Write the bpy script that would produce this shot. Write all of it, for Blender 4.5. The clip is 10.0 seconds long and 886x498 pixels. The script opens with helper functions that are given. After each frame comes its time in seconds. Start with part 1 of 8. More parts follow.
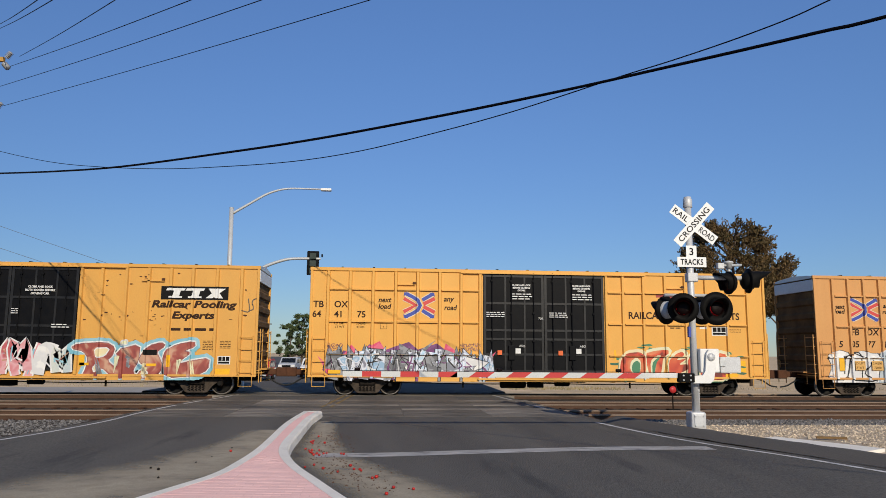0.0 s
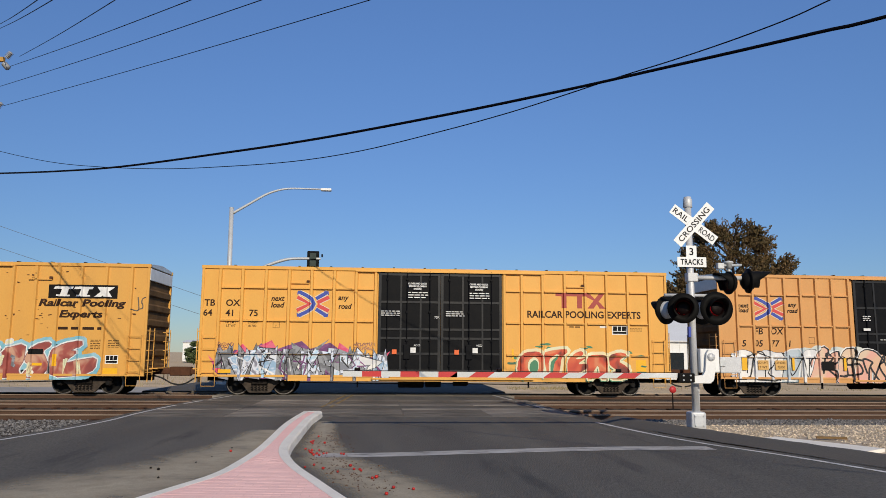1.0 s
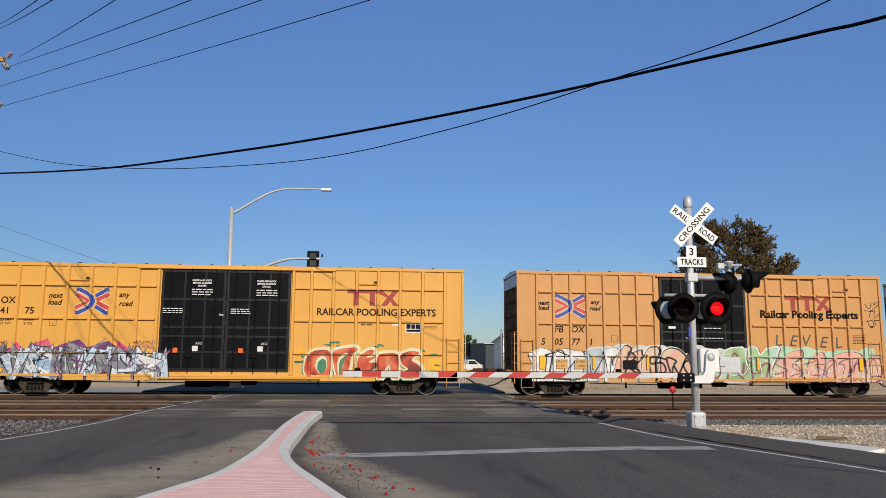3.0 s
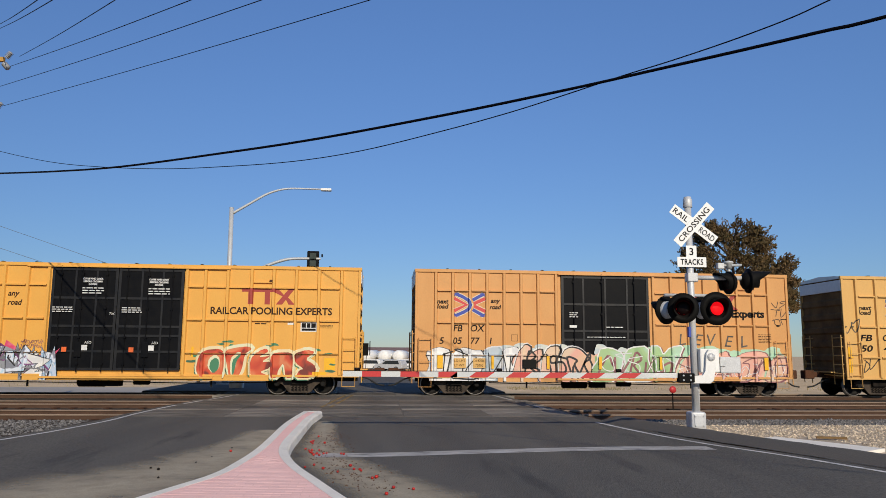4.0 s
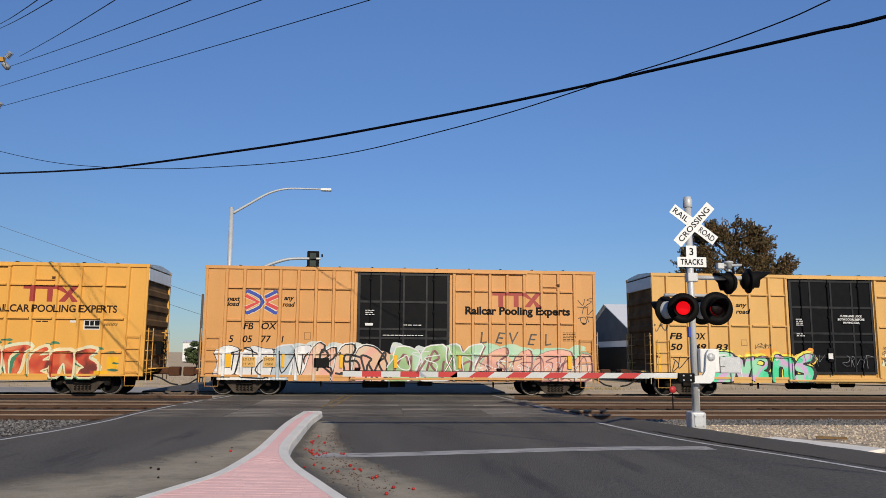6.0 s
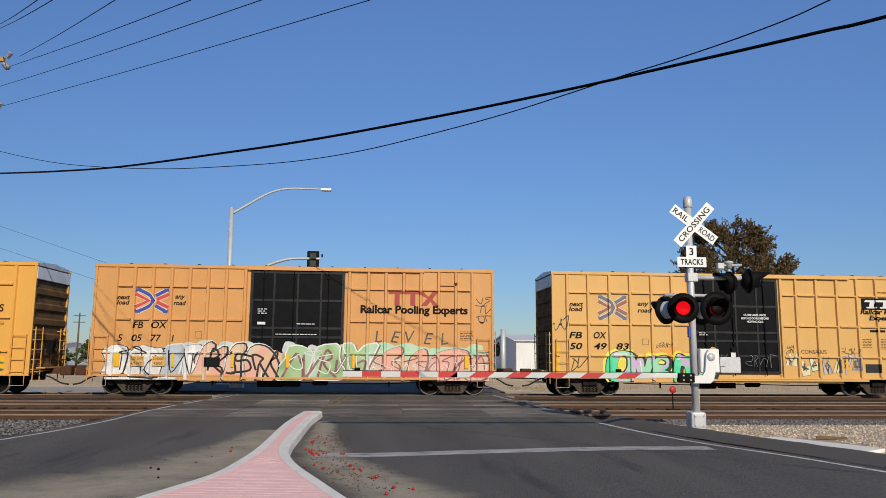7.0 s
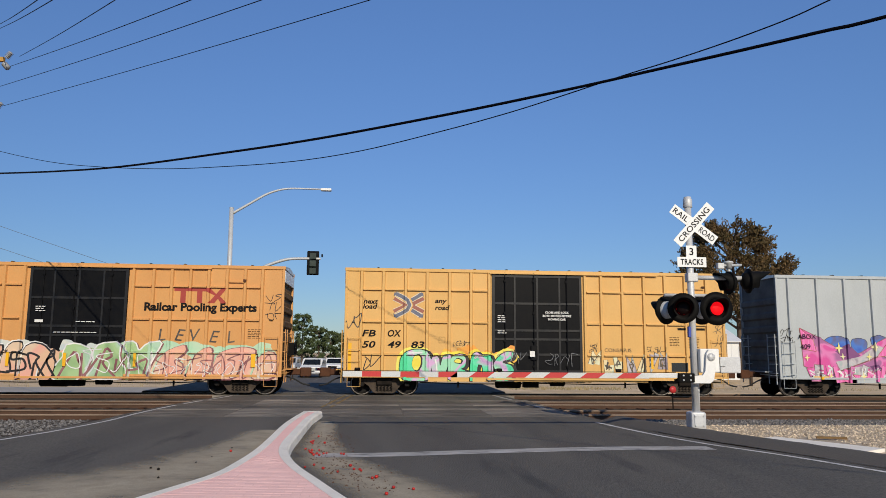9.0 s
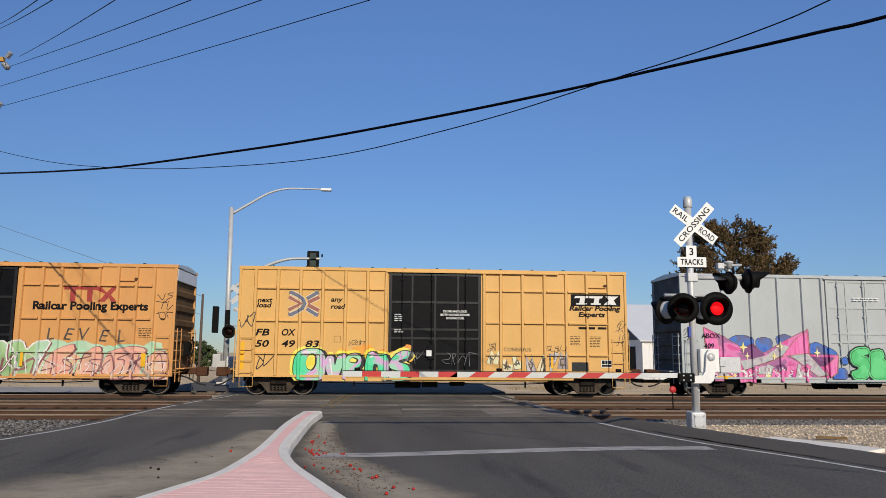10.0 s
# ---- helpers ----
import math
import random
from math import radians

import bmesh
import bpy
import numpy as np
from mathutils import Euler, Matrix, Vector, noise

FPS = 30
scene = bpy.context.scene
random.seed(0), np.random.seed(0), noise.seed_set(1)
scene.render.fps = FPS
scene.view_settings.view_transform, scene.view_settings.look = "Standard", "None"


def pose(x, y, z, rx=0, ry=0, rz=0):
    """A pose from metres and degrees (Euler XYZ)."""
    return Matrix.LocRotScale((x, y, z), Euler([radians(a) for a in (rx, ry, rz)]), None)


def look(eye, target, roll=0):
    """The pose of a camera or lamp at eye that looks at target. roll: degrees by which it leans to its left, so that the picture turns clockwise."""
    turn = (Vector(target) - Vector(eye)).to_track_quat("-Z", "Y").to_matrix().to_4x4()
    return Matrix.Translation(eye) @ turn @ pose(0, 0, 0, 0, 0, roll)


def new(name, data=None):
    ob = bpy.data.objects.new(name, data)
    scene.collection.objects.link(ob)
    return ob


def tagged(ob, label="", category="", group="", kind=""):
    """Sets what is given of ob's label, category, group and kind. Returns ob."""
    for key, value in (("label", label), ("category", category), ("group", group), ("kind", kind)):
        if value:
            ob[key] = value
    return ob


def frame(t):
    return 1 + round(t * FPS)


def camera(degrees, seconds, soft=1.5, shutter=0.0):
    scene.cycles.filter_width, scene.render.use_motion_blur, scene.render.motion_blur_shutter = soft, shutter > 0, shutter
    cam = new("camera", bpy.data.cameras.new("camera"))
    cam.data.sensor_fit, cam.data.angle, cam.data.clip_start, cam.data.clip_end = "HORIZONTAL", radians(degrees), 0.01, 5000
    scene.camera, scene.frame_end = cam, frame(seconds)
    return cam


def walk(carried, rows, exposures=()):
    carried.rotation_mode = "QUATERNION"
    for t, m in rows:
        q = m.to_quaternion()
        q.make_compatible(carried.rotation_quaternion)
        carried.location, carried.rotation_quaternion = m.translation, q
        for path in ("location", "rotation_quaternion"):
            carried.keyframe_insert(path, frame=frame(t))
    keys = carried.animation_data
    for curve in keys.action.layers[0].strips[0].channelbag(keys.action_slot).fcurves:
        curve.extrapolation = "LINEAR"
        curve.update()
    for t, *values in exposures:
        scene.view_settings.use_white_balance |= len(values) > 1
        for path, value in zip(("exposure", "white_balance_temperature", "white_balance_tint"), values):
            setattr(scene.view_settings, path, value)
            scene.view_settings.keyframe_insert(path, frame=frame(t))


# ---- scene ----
# ---------------------------------------------------------------- camera
cam = camera(61.912, 10.0, soft=0.55, shutter=0.0)
EYE = Vector((0.0, 0.0, 1.648))
PITCH, TURN = radians(8.073), radians(4.863)
AHEAD = Vector((math.sin(TURN) * math.cos(PITCH), math.cos(TURN) * math.cos(PITCH), math.sin(PITCH)))
walk(cam, [(0.0, look(EYE, EYE + AHEAD, 0.426)), (10.0, look(EYE, EYE + AHEAD, 0.426))])

# ---------------------------------------------------------------- light
TO_SUN = Vector((0.24, -1.0, 0.50)).normalized()
world = bpy.data.worlds.new("sky")
scene.world = world
world.use_nodes = True
wn = world.node_tree.nodes
sky = wn.new("ShaderNodeTexSky")
sky.sky_type = "NISHITA"
sky.sun_disc = False
sky.sun_elevation = math.asin(TO_SUN.z)
sky.sun_rotation = math.atan2(TO_SUN.x, TO_SUN.y)
sky.altitude, sky.air_density, sky.dust_density, sky.ozone_density = 50, 1.0, 0.0, 3.0
wn["Background"].inputs["Strength"].default_value = 0.087
tone = wn.new("ShaderNodeMix")
tone.data_type, tone.blend_type = "RGBA", "MULTIPLY"
tone.inputs["Factor"].default_value, tone.inputs["B"].default_value = 1.0, (0.82, 1.0, 1.29, 1)
world.node_tree.links.new(sky.outputs[0], tone.inputs["A"])
# sky brightness scaled by direction: dimmer low down, brighter higher up and towards +x
way = wn.new("ShaderNodeTexCoord")
axes = wn.new("ShaderNodeSeparateXYZ")
lift, lean_x, both, haze = wn.new("ShaderNodeMapRange"), wn.new("ShaderNodeMapRange"), wn.new("ShaderNodeMath"), wn.new("ShaderNodeVectorMath")
lift.inputs["From Min"].default_value, lift.inputs["From Max"].default_value = 0.0, 0.45
lift.inputs["To Min"].default_value, lift.inputs["To Max"].default_value = 0.60, 1.19
lean_x.inputs["From Min"].default_value, lean_x.inputs["From Max"].default_value = -0.6, 0.6
lean_x.inputs["To Min"].default_value, lean_x.inputs["To Max"].default_value = 0.88, 1.16
both.operation, haze.operation = "MULTIPLY", "SCALE"
sl = world.node_tree.links
sl.new(way.outputs["Generated"], axes.inputs[0])
sl.new(axes.outputs["Z"], lift.inputs["Value"]), sl.new(axes.outputs["X"], lean_x.inputs["Value"])
sl.new(lift.outputs[0], both.inputs[0]), sl.new(lean_x.outputs[0], both.inputs[1])
sl.new(tone.outputs["Result"], haze.inputs[0]), sl.new(both.outputs[0], haze.inputs["Scale"])
sl.new(haze.outputs["Vector"], wn["Background"].inputs["Color"])
sun = new("sun", bpy.data.lights.new("sun", "SUN"))
sun.data.energy, sun.data.angle, sun.data.color = 4.05, radians(0.53), (1.0, 0.875, 0.675)
sun.matrix_world = look(TO_SUN * 60, (0, 0, 0))
scene.view_settings.exposure = -0.08


# ---------------------------------------------------------------- materials
def mat(name, base, rough=0.6, metal=0.0, second=None, amount=0.5, scale=3.0, fine=60.0, bump=0.15, spec=0.4,
        stains=None, stain_scale=0.8, stain_at=0.6, emit=None, power=0.0, stretch=(1, 1, 1), per_piece=0.0, coords="Object", patchy=False, per_island=0.0, grit=0.28):
    """A surface with coarse and fine variation, stains with a shape of their own, and a fine relief."""
    m = bpy.data.materials.new(name)
    m.use_nodes = True
    nt = m.node_tree
    n, l = nt.nodes, nt.links
    b = n["Principled BSDF"]
    b.inputs["Metallic"].default_value = metal
    b.inputs["Specular IOR Level"].default_value = spec
    tc = n.new("ShaderNodeTexCoord")
    mp = n.new("ShaderNodeMapping")
    mp.inputs["Scale"].default_value = stretch
    l.new(tc.outputs[coords], mp.inputs["Vector"])
    n1 = n.new("ShaderNodeTexNoise")
    n1.inputs["Scale"].default_value, n1.inputs["Detail"].default_value, n1.inputs["Roughness"].default_value = scale, 6, 0.62
    n2 = n.new("ShaderNodeTexNoise")
    n2.inputs["Scale"].default_value, n2.inputs["Detail"].default_value = fine, 3
    for t in (n1, n2):
        l.new(mp.outputs[0], t.inputs["Vector"])
    second = second or tuple(c * 0.72 for c in base)
    mix = n.new("ShaderNodeMix")
    mix.data_type = "RGBA"
    mix.inputs["A"].default_value, mix.inputs["B"].default_value = (*base, 1), (*second, 1)
    rng = n.new("ShaderNodeMapRange")
    rng.inputs["From Min"].default_value, rng.inputs["From Max"].default_value, rng.inputs["To Max"].default_value = 0.35, 0.68, amount
    l.new(n1.outputs["Fac"], rng.inputs["Value"])
    l.new(rng.outputs[0], mix.inputs["Factor"])
    out = mix.outputs["Result"]
    grain = n.new("ShaderNodeMix")
    grain.data_type, grain.blend_type = "RGBA", "OVERLAY"
    grain.inputs["Factor"].default_value = grit
    l.new(out, grain.inputs["A"])
    l.new(n2.outputs["Fac"], grain.inputs["B"])
    out = grain.outputs["Result"]
    if stains:
        n3 = n.new("ShaderNodeTexNoise")
        n3.inputs["Scale"].default_value, n3.inputs["Detail"].default_value, n3.inputs["Roughness"].default_value = stain_scale, 8, 0.7
        l.new(mp.outputs[0], n3.inputs["Vector"])
        r3 = n.new("ShaderNodeMapRange")
        r3.inputs["From Min"].default_value, r3.inputs["From Max"].default_value, r3.inputs["To Max"].default_value = stain_at, stain_at + 0.12, 0.8
        l.new(n3.outputs["Fac"], r3.inputs["Value"])
        m3 = n.new("ShaderNodeMix")
        m3.data_type = "RGBA"
        m3.inputs["B"].default_value = (*stains, 1)
        l.new(r3.outputs[0], m3.inputs["Factor"])
        l.new(out, m3.inputs["A"])
        out = m3.outputs["Result"]
    if per_island:
        gi = n.new("ShaderNodeNewGeometry")
        hi = n.new("ShaderNodeHueSaturation")
        ri = n.new("ShaderNodeMapRange")
        ri.inputs["To Min"].default_value, ri.inputs["To Max"].default_value = 1 - per_island, 1 + per_island
        l.new(gi.outputs["Random Per Island"], ri.inputs["Value"])
        l.new(ri.outputs[0], hi.inputs["Value"])
        l.new(out, hi.inputs["Color"])
        out = hi.outputs["Color"]
    if per_piece:
        oi = n.new("ShaderNodeObjectInfo")
        hs = n.new("ShaderNodeHueSaturation")
        pr = n.new("ShaderNodeMapRange")
        pr.inputs["To Min"].default_value, pr.inputs["To Max"].default_value = 1 - per_piece, 1 + per_piece
        l.new(oi.outputs["Random"], pr.inputs["Value"])
        l.new(pr.outputs[0], hs.inputs["Value"])
        l.new(out, hs.inputs["Color"])
        out = hs.outputs["Color"]
    l.new(out, b.inputs["Base Color"])
    rr = n.new("ShaderNodeMapRange")
    rr.inputs["To Min"].default_value, rr.inputs["To Max"].default_value = max(0.03, rough - 0.1), min(1.0, rough + 0.12)
    l.new(n1.outputs["Fac"], rr.inputs["Value"])
    l.new(rr.outputs[0], b.inputs["Roughness"])
    if bump:
        bp = n.new("ShaderNodeBump")
        bp.inputs["Strength"].default_value, bp.inputs["Distance"].default_value = bump, 0.02
        l.new(n2.outputs["Fac"], bp.inputs["Height"])
        l.new(bp.outputs[0], b.inputs["Normal"])
    if patchy:
        pa = n.new("ShaderNodeMapRange")
        pa.inputs["From Min"].default_value, pa.inputs["From Max"].default_value = 0.12, 0.55
        l.new(n1.outputs["Fac"], pa.inputs["Value"])
        cov = n.new("ShaderNodeAttribute")
        cov.attribute_name = "cover"
        thin = n.new("ShaderNodeMath")
        thin.operation = "MULTIPLY"
        l.new(pa.outputs[0], thin.inputs[0]), l.new(cov.outputs["Fac"], thin.inputs[1])
        l.new(thin.outputs[0], b.inputs["Alpha"])
    if emit:
        b.inputs["Emission Color"].default_value = (*emit, 1)
        b.inputs["Emission Strength"].default_value = power
    return m


M = {
    "asphalt": mat("asphalt", (0.095, 0.089, 0.079), 0.85, second=(0.140, 0.130, 0.112), amount=0.9, scale=0.8, fine=75, bump=0.7, grit=0.85,
                   stains=(0.058, 0.056, 0.053), stain_scale=1.1, stain_at=0.54, stretch=(1, 0.13, 1), spec=0.15),
    "asphalt_old": mat("asphalt_old", (0.115, 0.104, 0.090), 0.9, second=(0.10, 0.092, 0.085), amount=0.8, scale=0.9, fine=45, bump=0.6, spec=0.2),
    "dust": mat("dust", (0.50, 0.43, 0.32), 0.95, second=(0.33, 0.285, 0.21), amount=1.0, scale=1.6, fine=40, bump=0.6, spec=0.1, patchy=True),
    "concrete": mat("concrete", (0.88, 0.83, 0.73), 0.85, second=(0.74, 0.69, 0.60), amount=0.9, scale=1.6, fine=70, bump=0.35,
                    stains=(0.38, 0.34, 0.28), stain_scale=1.5, stain_at=0.60, spec=0.2),
    "panel": mat("panel", (0.27, 0.24, 0.20), 0.9, second=(0.09, 0.083, 0.074), amount=1.0, scale=2.4, fine=50, bump=0.5,
                 stains=(0.036, 0.034, 0.032), stain_scale=1.9, stain_at=0.49, stretch=(0.22, 2.6, 1), spec=0.1, per_piece=0.30),
    "brick": mat("brick", (0.95, 0.61, 0.55), 0.9, second=(0.90, 0.54, 0.48), amount=0.8, scale=0.9, fine=90, bump=0.2, spec=0.1, per_piece=0.05, stains=(0.62, 0.36, 0.31), stain_scale=2.2, stain_at=0.64),
    "brick_bed": mat("brick_bed", (0.90, 0.55, 0.49), 0.95, scale=3, fine=80, bump=0.2, spec=0.05),
    "gravel": mat("gravel", (0.58, 0.47, 0.34), 0.95, second=(0.34, 0.285, 0.22), amount=1.0, scale=9, fine=35, bump=1.0, spec=0.1, grit=0.6),
    "ballast": mat("ballast", (0.12, 0.10, 0.082), 0.95, second=(0.03, 0.027, 0.024), amount=1.0, scale=10, fine=35, bump=1.0, spec=0.05, grit=0.8),
    "soil": mat("soil", (0.68, 0.51, 0.32), 0.95, second=(0.48, 0.36, 0.22), amount=0.9, scale=0.4, fine=14, bump=1.0, spec=0.1),
    "stone": mat("stone", (0.60, 0.49, 0.35), 0.9, second=(0.42, 0.34, 0.25), amount=1.0, scale=2.5, fine=60, bump=0.3, spec=0.1, per_island=0.5),
    "ballast_stone": mat("ballast_stone", (0.17, 0.162, 0.157), 0.9, second=(0.11, 0.105, 0.10), amount=1.0, scale=2.5, fine=60, bump=0.3, spec=0.1, per_island=0.5),
    # wagon ends: side colours darkened, with the ends' shade put into them
    "end_shade_yellow": mat("end_shade_yellow", (0.20, 0.115, 0.048), 0.8, second=(0.09, 0.055, 0.03), amount=0.9, scale=1.2, fine=30, bump=0.1, spec=0.1),
    "end_shade_grey": mat("end_shade_grey", (0.13, 0.135, 0.135), 0.75, second=(0.07, 0.07, 0.07), amount=0.8, scale=1.2, fine=30, bump=0.1, spec=0.2),
    "tie": mat("tie", (0.12, 0.10, 0.08), 0.9, second=(0.03, 0.026, 0.022), amount=1.0, scale=2, fine=40, bump=0.6, stretch=(6, 1, 6), spec=0.1),
    "rail": mat("rail", (0.088, 0.050, 0.033), 0.8, second=(0.045, 0.028, 0.02), scale=3, fine=50, bump=0.3, spec=0.15),
    "rail_head": mat("rail_head", (0.29, 0.21, 0.15), 0.5, metal=0.0, second=(0.12, 0.08, 0.056), amount=1.0, scale=0.8, fine=60, bump=0.05, stretch=(0.3, 1, 1)),
    "white_line": mat("white_line", (0.72, 0.70, 0.66), 0.8, second=(0.32, 0.31, 0.29), amount=1.0, scale=5, fine=40, bump=0.3, spec=0.2,
                      stains=(0.10, 0.095, 0.09), stain_scale=4, stain_at=0.58),
    "worn_line": mat("worn_line", (0.50, 0.48, 0.45), 0.85, second=(0.26, 0.25, 0.235), amount=1.0, scale=3.5, fine=30, bump=0.3, spec=0.2,
                     stains=(0.11, 0.105, 0.10), stain_scale=3, stain_at=0.53, stretch=(0.6, 2, 1)),
    "yellow_line": mat("yellow_line", (0.30, 0.20, 0.07), 0.85, second=(0.11, 0.085, 0.05), amount=1.0, scale=5, fine=40, bump=0.3, spec=0.2),
    "steel": mat("steel", (0.52, 0.535, 0.54), 0.5, metal=0.25, second=(0.42, 0.435, 0.44), scale=4, fine=30, bump=0.08),
    "silver_paint": mat("silver_paint", (0.56, 0.57, 0.58), 0.5, metal=0.2, second=(0.40, 0.405, 0.41), scale=3, fine=40, bump=0.1),
    "black_paint": mat("black_paint", (0.0045, 0.0050, 0.0066), 0.45, second=(0.010, 0.0095, 0.0095), scale=3, fine=40, bump=0.1, spec=0.08),
    # door ribs: black_paint made paler, the ribs' highlights put into the colour
    "door_rib": mat("door_rib", (0.009, 0.0098, 0.012), 0.4, second=(0.022, 0.021, 0.020), amount=0.8, scale=3, fine=40, bump=0.1, spec=0.3),
    "black_metal": mat("black_metal", (0.0045, 0.0045, 0.0045), 0.6, second=(0.011, 0.010, 0.009), scale=3, fine=30, bump=0.2, spec=0.08),
    "rust": mat("rust", (0.10, 0.045, 0.026), 0.85, second=(0.045, 0.025, 0.018), scale=4, fine=40, bump=0.4, spec=0.1),
    "truck_grime": mat("truck_grime", (0.024, 0.019, 0.016), 0.85, second=(0.007, 0.0065, 0.006), amount=1.0, scale=4, fine=40, bump=0.3, spec=0.1),
    "frame_grime": mat("frame_grime", (0.085, 0.066, 0.052), 0.85, second=(0.03, 0.025, 0.021), amount=1.0, scale=4, fine=40, bump=0.3, spec=0.1),
    "wheel_steel": mat("wheel_steel", (0.006, 0.0057, 0.0055), 0.6, second=(0.014, 0.012, 0.011), scale=4, fine=40, bump=0.2, spec=0.15),
    "wheel_rim": mat("wheel_rim", (0.22, 0.20, 0.185), 0.45, metal=0.6, scale=4, fine=40, bump=0.1),
    "cable": mat("cable", (0.004, 0.004, 0.007), 0.6, scale=4, fine=30, bump=0.1, spec=0.05),
    "white": mat("white", (0.78, 0.78, 0.76), 0.5, second=(0.62, 0.62, 0.60), scale=3, fine=40, bump=0.05),
    "sign_white": mat("sign_white", (0.80, 0.81, 0.80), 0.45, second=(0.70, 0.71, 0.70), scale=5, fine=40, bump=0.03),
    "letter_black": mat("letter_black", (0.008, 0.0075, 0.008), 0.6, second=(0.016, 0.015, 0.014), scale=6, fine=50, bump=0.05, spec=0.1),
    "letter_brown": mat("letter_brown", (0.030, 0.014, 0.008), 0.6, second=(0.055, 0.026, 0.013), scale=6, fine=50, bump=0.05, spec=0.15),
    "letter_white": mat("letter_white", (0.74, 0.74, 0.72), 0.55, second=(0.5, 0.5, 0.49), scale=8, fine=50, bump=0.05),
    "red_band": mat("red_band", (0.52, 0.035, 0.035), 0.45, second=(0.42, 0.03, 0.03), scale=3, fine=50, bump=0.05),
    "band_white": mat("band_white", (0.58, 0.60, 0.59), 0.45, second=(0.46, 0.47, 0.46), scale=3, fine=50, bump=0.05),
    "logo_red": mat("logo_red", (0.60, 0.06, 0.055), 0.5, second=(0.48, 0.06, 0.05), scale=3, fine=50, bump=0.05),
    "logo_blue": mat("logo_blue", (0.035, 0.065, 0.36), 0.5, second=(0.05, 0.08, 0.30), scale=3, fine=50, bump=0.05),
    "logo_red_faded": mat("logo_red_faded", (0.30, 0.105, 0.085), 0.6, second=(0.36, 0.16, 0.09), scale=3, fine=50, bump=0.05),
    "logo_blue_faded": mat("logo_blue_faded", (0.12, 0.14, 0.21), 0.6, second=(0.20, 0.18, 0.16), scale=3, fine=50, bump=0.05),
    "brand_red": mat("brand_red", (0.36, 0.045, 0.035), 0.5, second=(0.28, 0.045, 0.03), scale=3, fine=50, bump=0.05),
    "safety_yellow": mat("safety_yellow", (0.82, 0.44, 0.01), 0.45, second=(0.7, 0.36, 0.02), scale=3, fine=50, bump=0.05),
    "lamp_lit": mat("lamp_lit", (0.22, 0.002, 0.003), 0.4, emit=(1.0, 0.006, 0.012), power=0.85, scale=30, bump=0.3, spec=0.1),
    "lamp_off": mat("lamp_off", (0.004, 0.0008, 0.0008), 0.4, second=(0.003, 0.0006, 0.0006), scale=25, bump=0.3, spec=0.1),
    "aluminium": mat("aluminium", (0.62, 0.63, 0.63), 0.45, metal=0.35, second=(0.5, 0.51, 0.51), scale=3, fine=40, bump=0.08),
    # dark slate: the gable's shade put into colour, and the long warehouse's own wall
    "slate_and_shade": mat("slate_and_shade", (0.075, 0.085, 0.10), 0.7, second=(0.05, 0.056, 0.066), scale=0.6, fine=8, bump=0.1, spec=0.2),
    "tomato": mat("tomato", (0.42, 0.018, 0.012), 0.45, second=(0.42, 0.02, 0.012), scale=20, fine=80, bump=0.05, per_piece=0.25),
    "bark": mat("bark", (0.13, 0.095, 0.07), 0.95, second=(0.07, 0.055, 0.042), scale=4, fine=30, bump=0.8, stretch=(1, 1, 0.3), spec=0.1),
    "needle": mat("needle", (0.085, 0.068, 0.032), 0.8, second=(0.17, 0.105, 0.05), amount=1.0, scale=0.7, fine=4, bump=0, spec=0.1),
    "leaf": mat("leaf", (0.055, 0.078, 0.032), 0.8, second=(0.10, 0.125, 0.055), amount=1.0, scale=0.4, fine=3, bump=0, spec=0.1),
    "shed_wall": mat("shed_wall", (0.72, 0.73, 0.72), 0.6, second=(0.6, 0.61, 0.6), scale=0.5, fine=10, bump=0.1),
    "shed_roof": mat("shed_roof", (0.66, 0.67, 0.68), 0.7, metal=0.0, second=(0.56, 0.57, 0.58), scale=0.4, fine=10, bump=0.1),
    "glass_dark": mat("glass_dark", (0.02, 0.025, 0.03), 0.08, spec=0.8, bump=0, scale=1),
    "rubber": mat("rubber", (0.02, 0.02, 0.02), 0.8, scale=5, bump=0.1),
    "lot": mat("lot", (0.40, 0.365, 0.32), 0.9, second=(0.32, 0.29, 0.25), amount=0.9, scale=0.3, fine=20, bump=0.3, spec=0.2),
    "timber": mat("timber", (0.22, 0.13, 0.05), 0.85, second=(0.12, 0.075, 0.035), scale=3, fine=40, bump=0.4, stretch=(1, 8, 8)),
    "pole_wood": mat("pole_wood", (0.12, 0.085, 0.06), 0.9, second=(0.07, 0.05, 0.04), scale=3, fine=30, bump=0.5, stretch=(5, 5, 0.4)),
    "crossarm": mat("crossarm", (0.50, 0.27, 0.06), 0.8, second=(0.3, 0.17, 0.05), scale=3, fine=30, bump=0.3),
}


# ---------------------------------------------------------------- building helpers
def box(bm, x0, x1, y0, y1, z0, z1):
    v = [bm.verts.new((x, y, z)) for z in (z0, z1) for x, y in ((x0, y0), (x1, y0), (x1, y1), (x0, y1))]
    for f in ((3, 2, 1, 0), (4, 5, 6, 7), (0, 1, 5, 4), (1, 2, 6, 5), (2, 3, 7, 6), (3, 0, 4, 7)):
        bm.faces.new([v[i] for i in f])
    return v


def boxed(*dims, bevel=0.0):
    bm = bmesh.new()
    box(bm, *dims)
    if bevel:
        bmesh.ops.bevel(bm, geom=bm.edges[:], offset=bevel, segments=2, profile=0.5, affect="EDGES")
    return bm


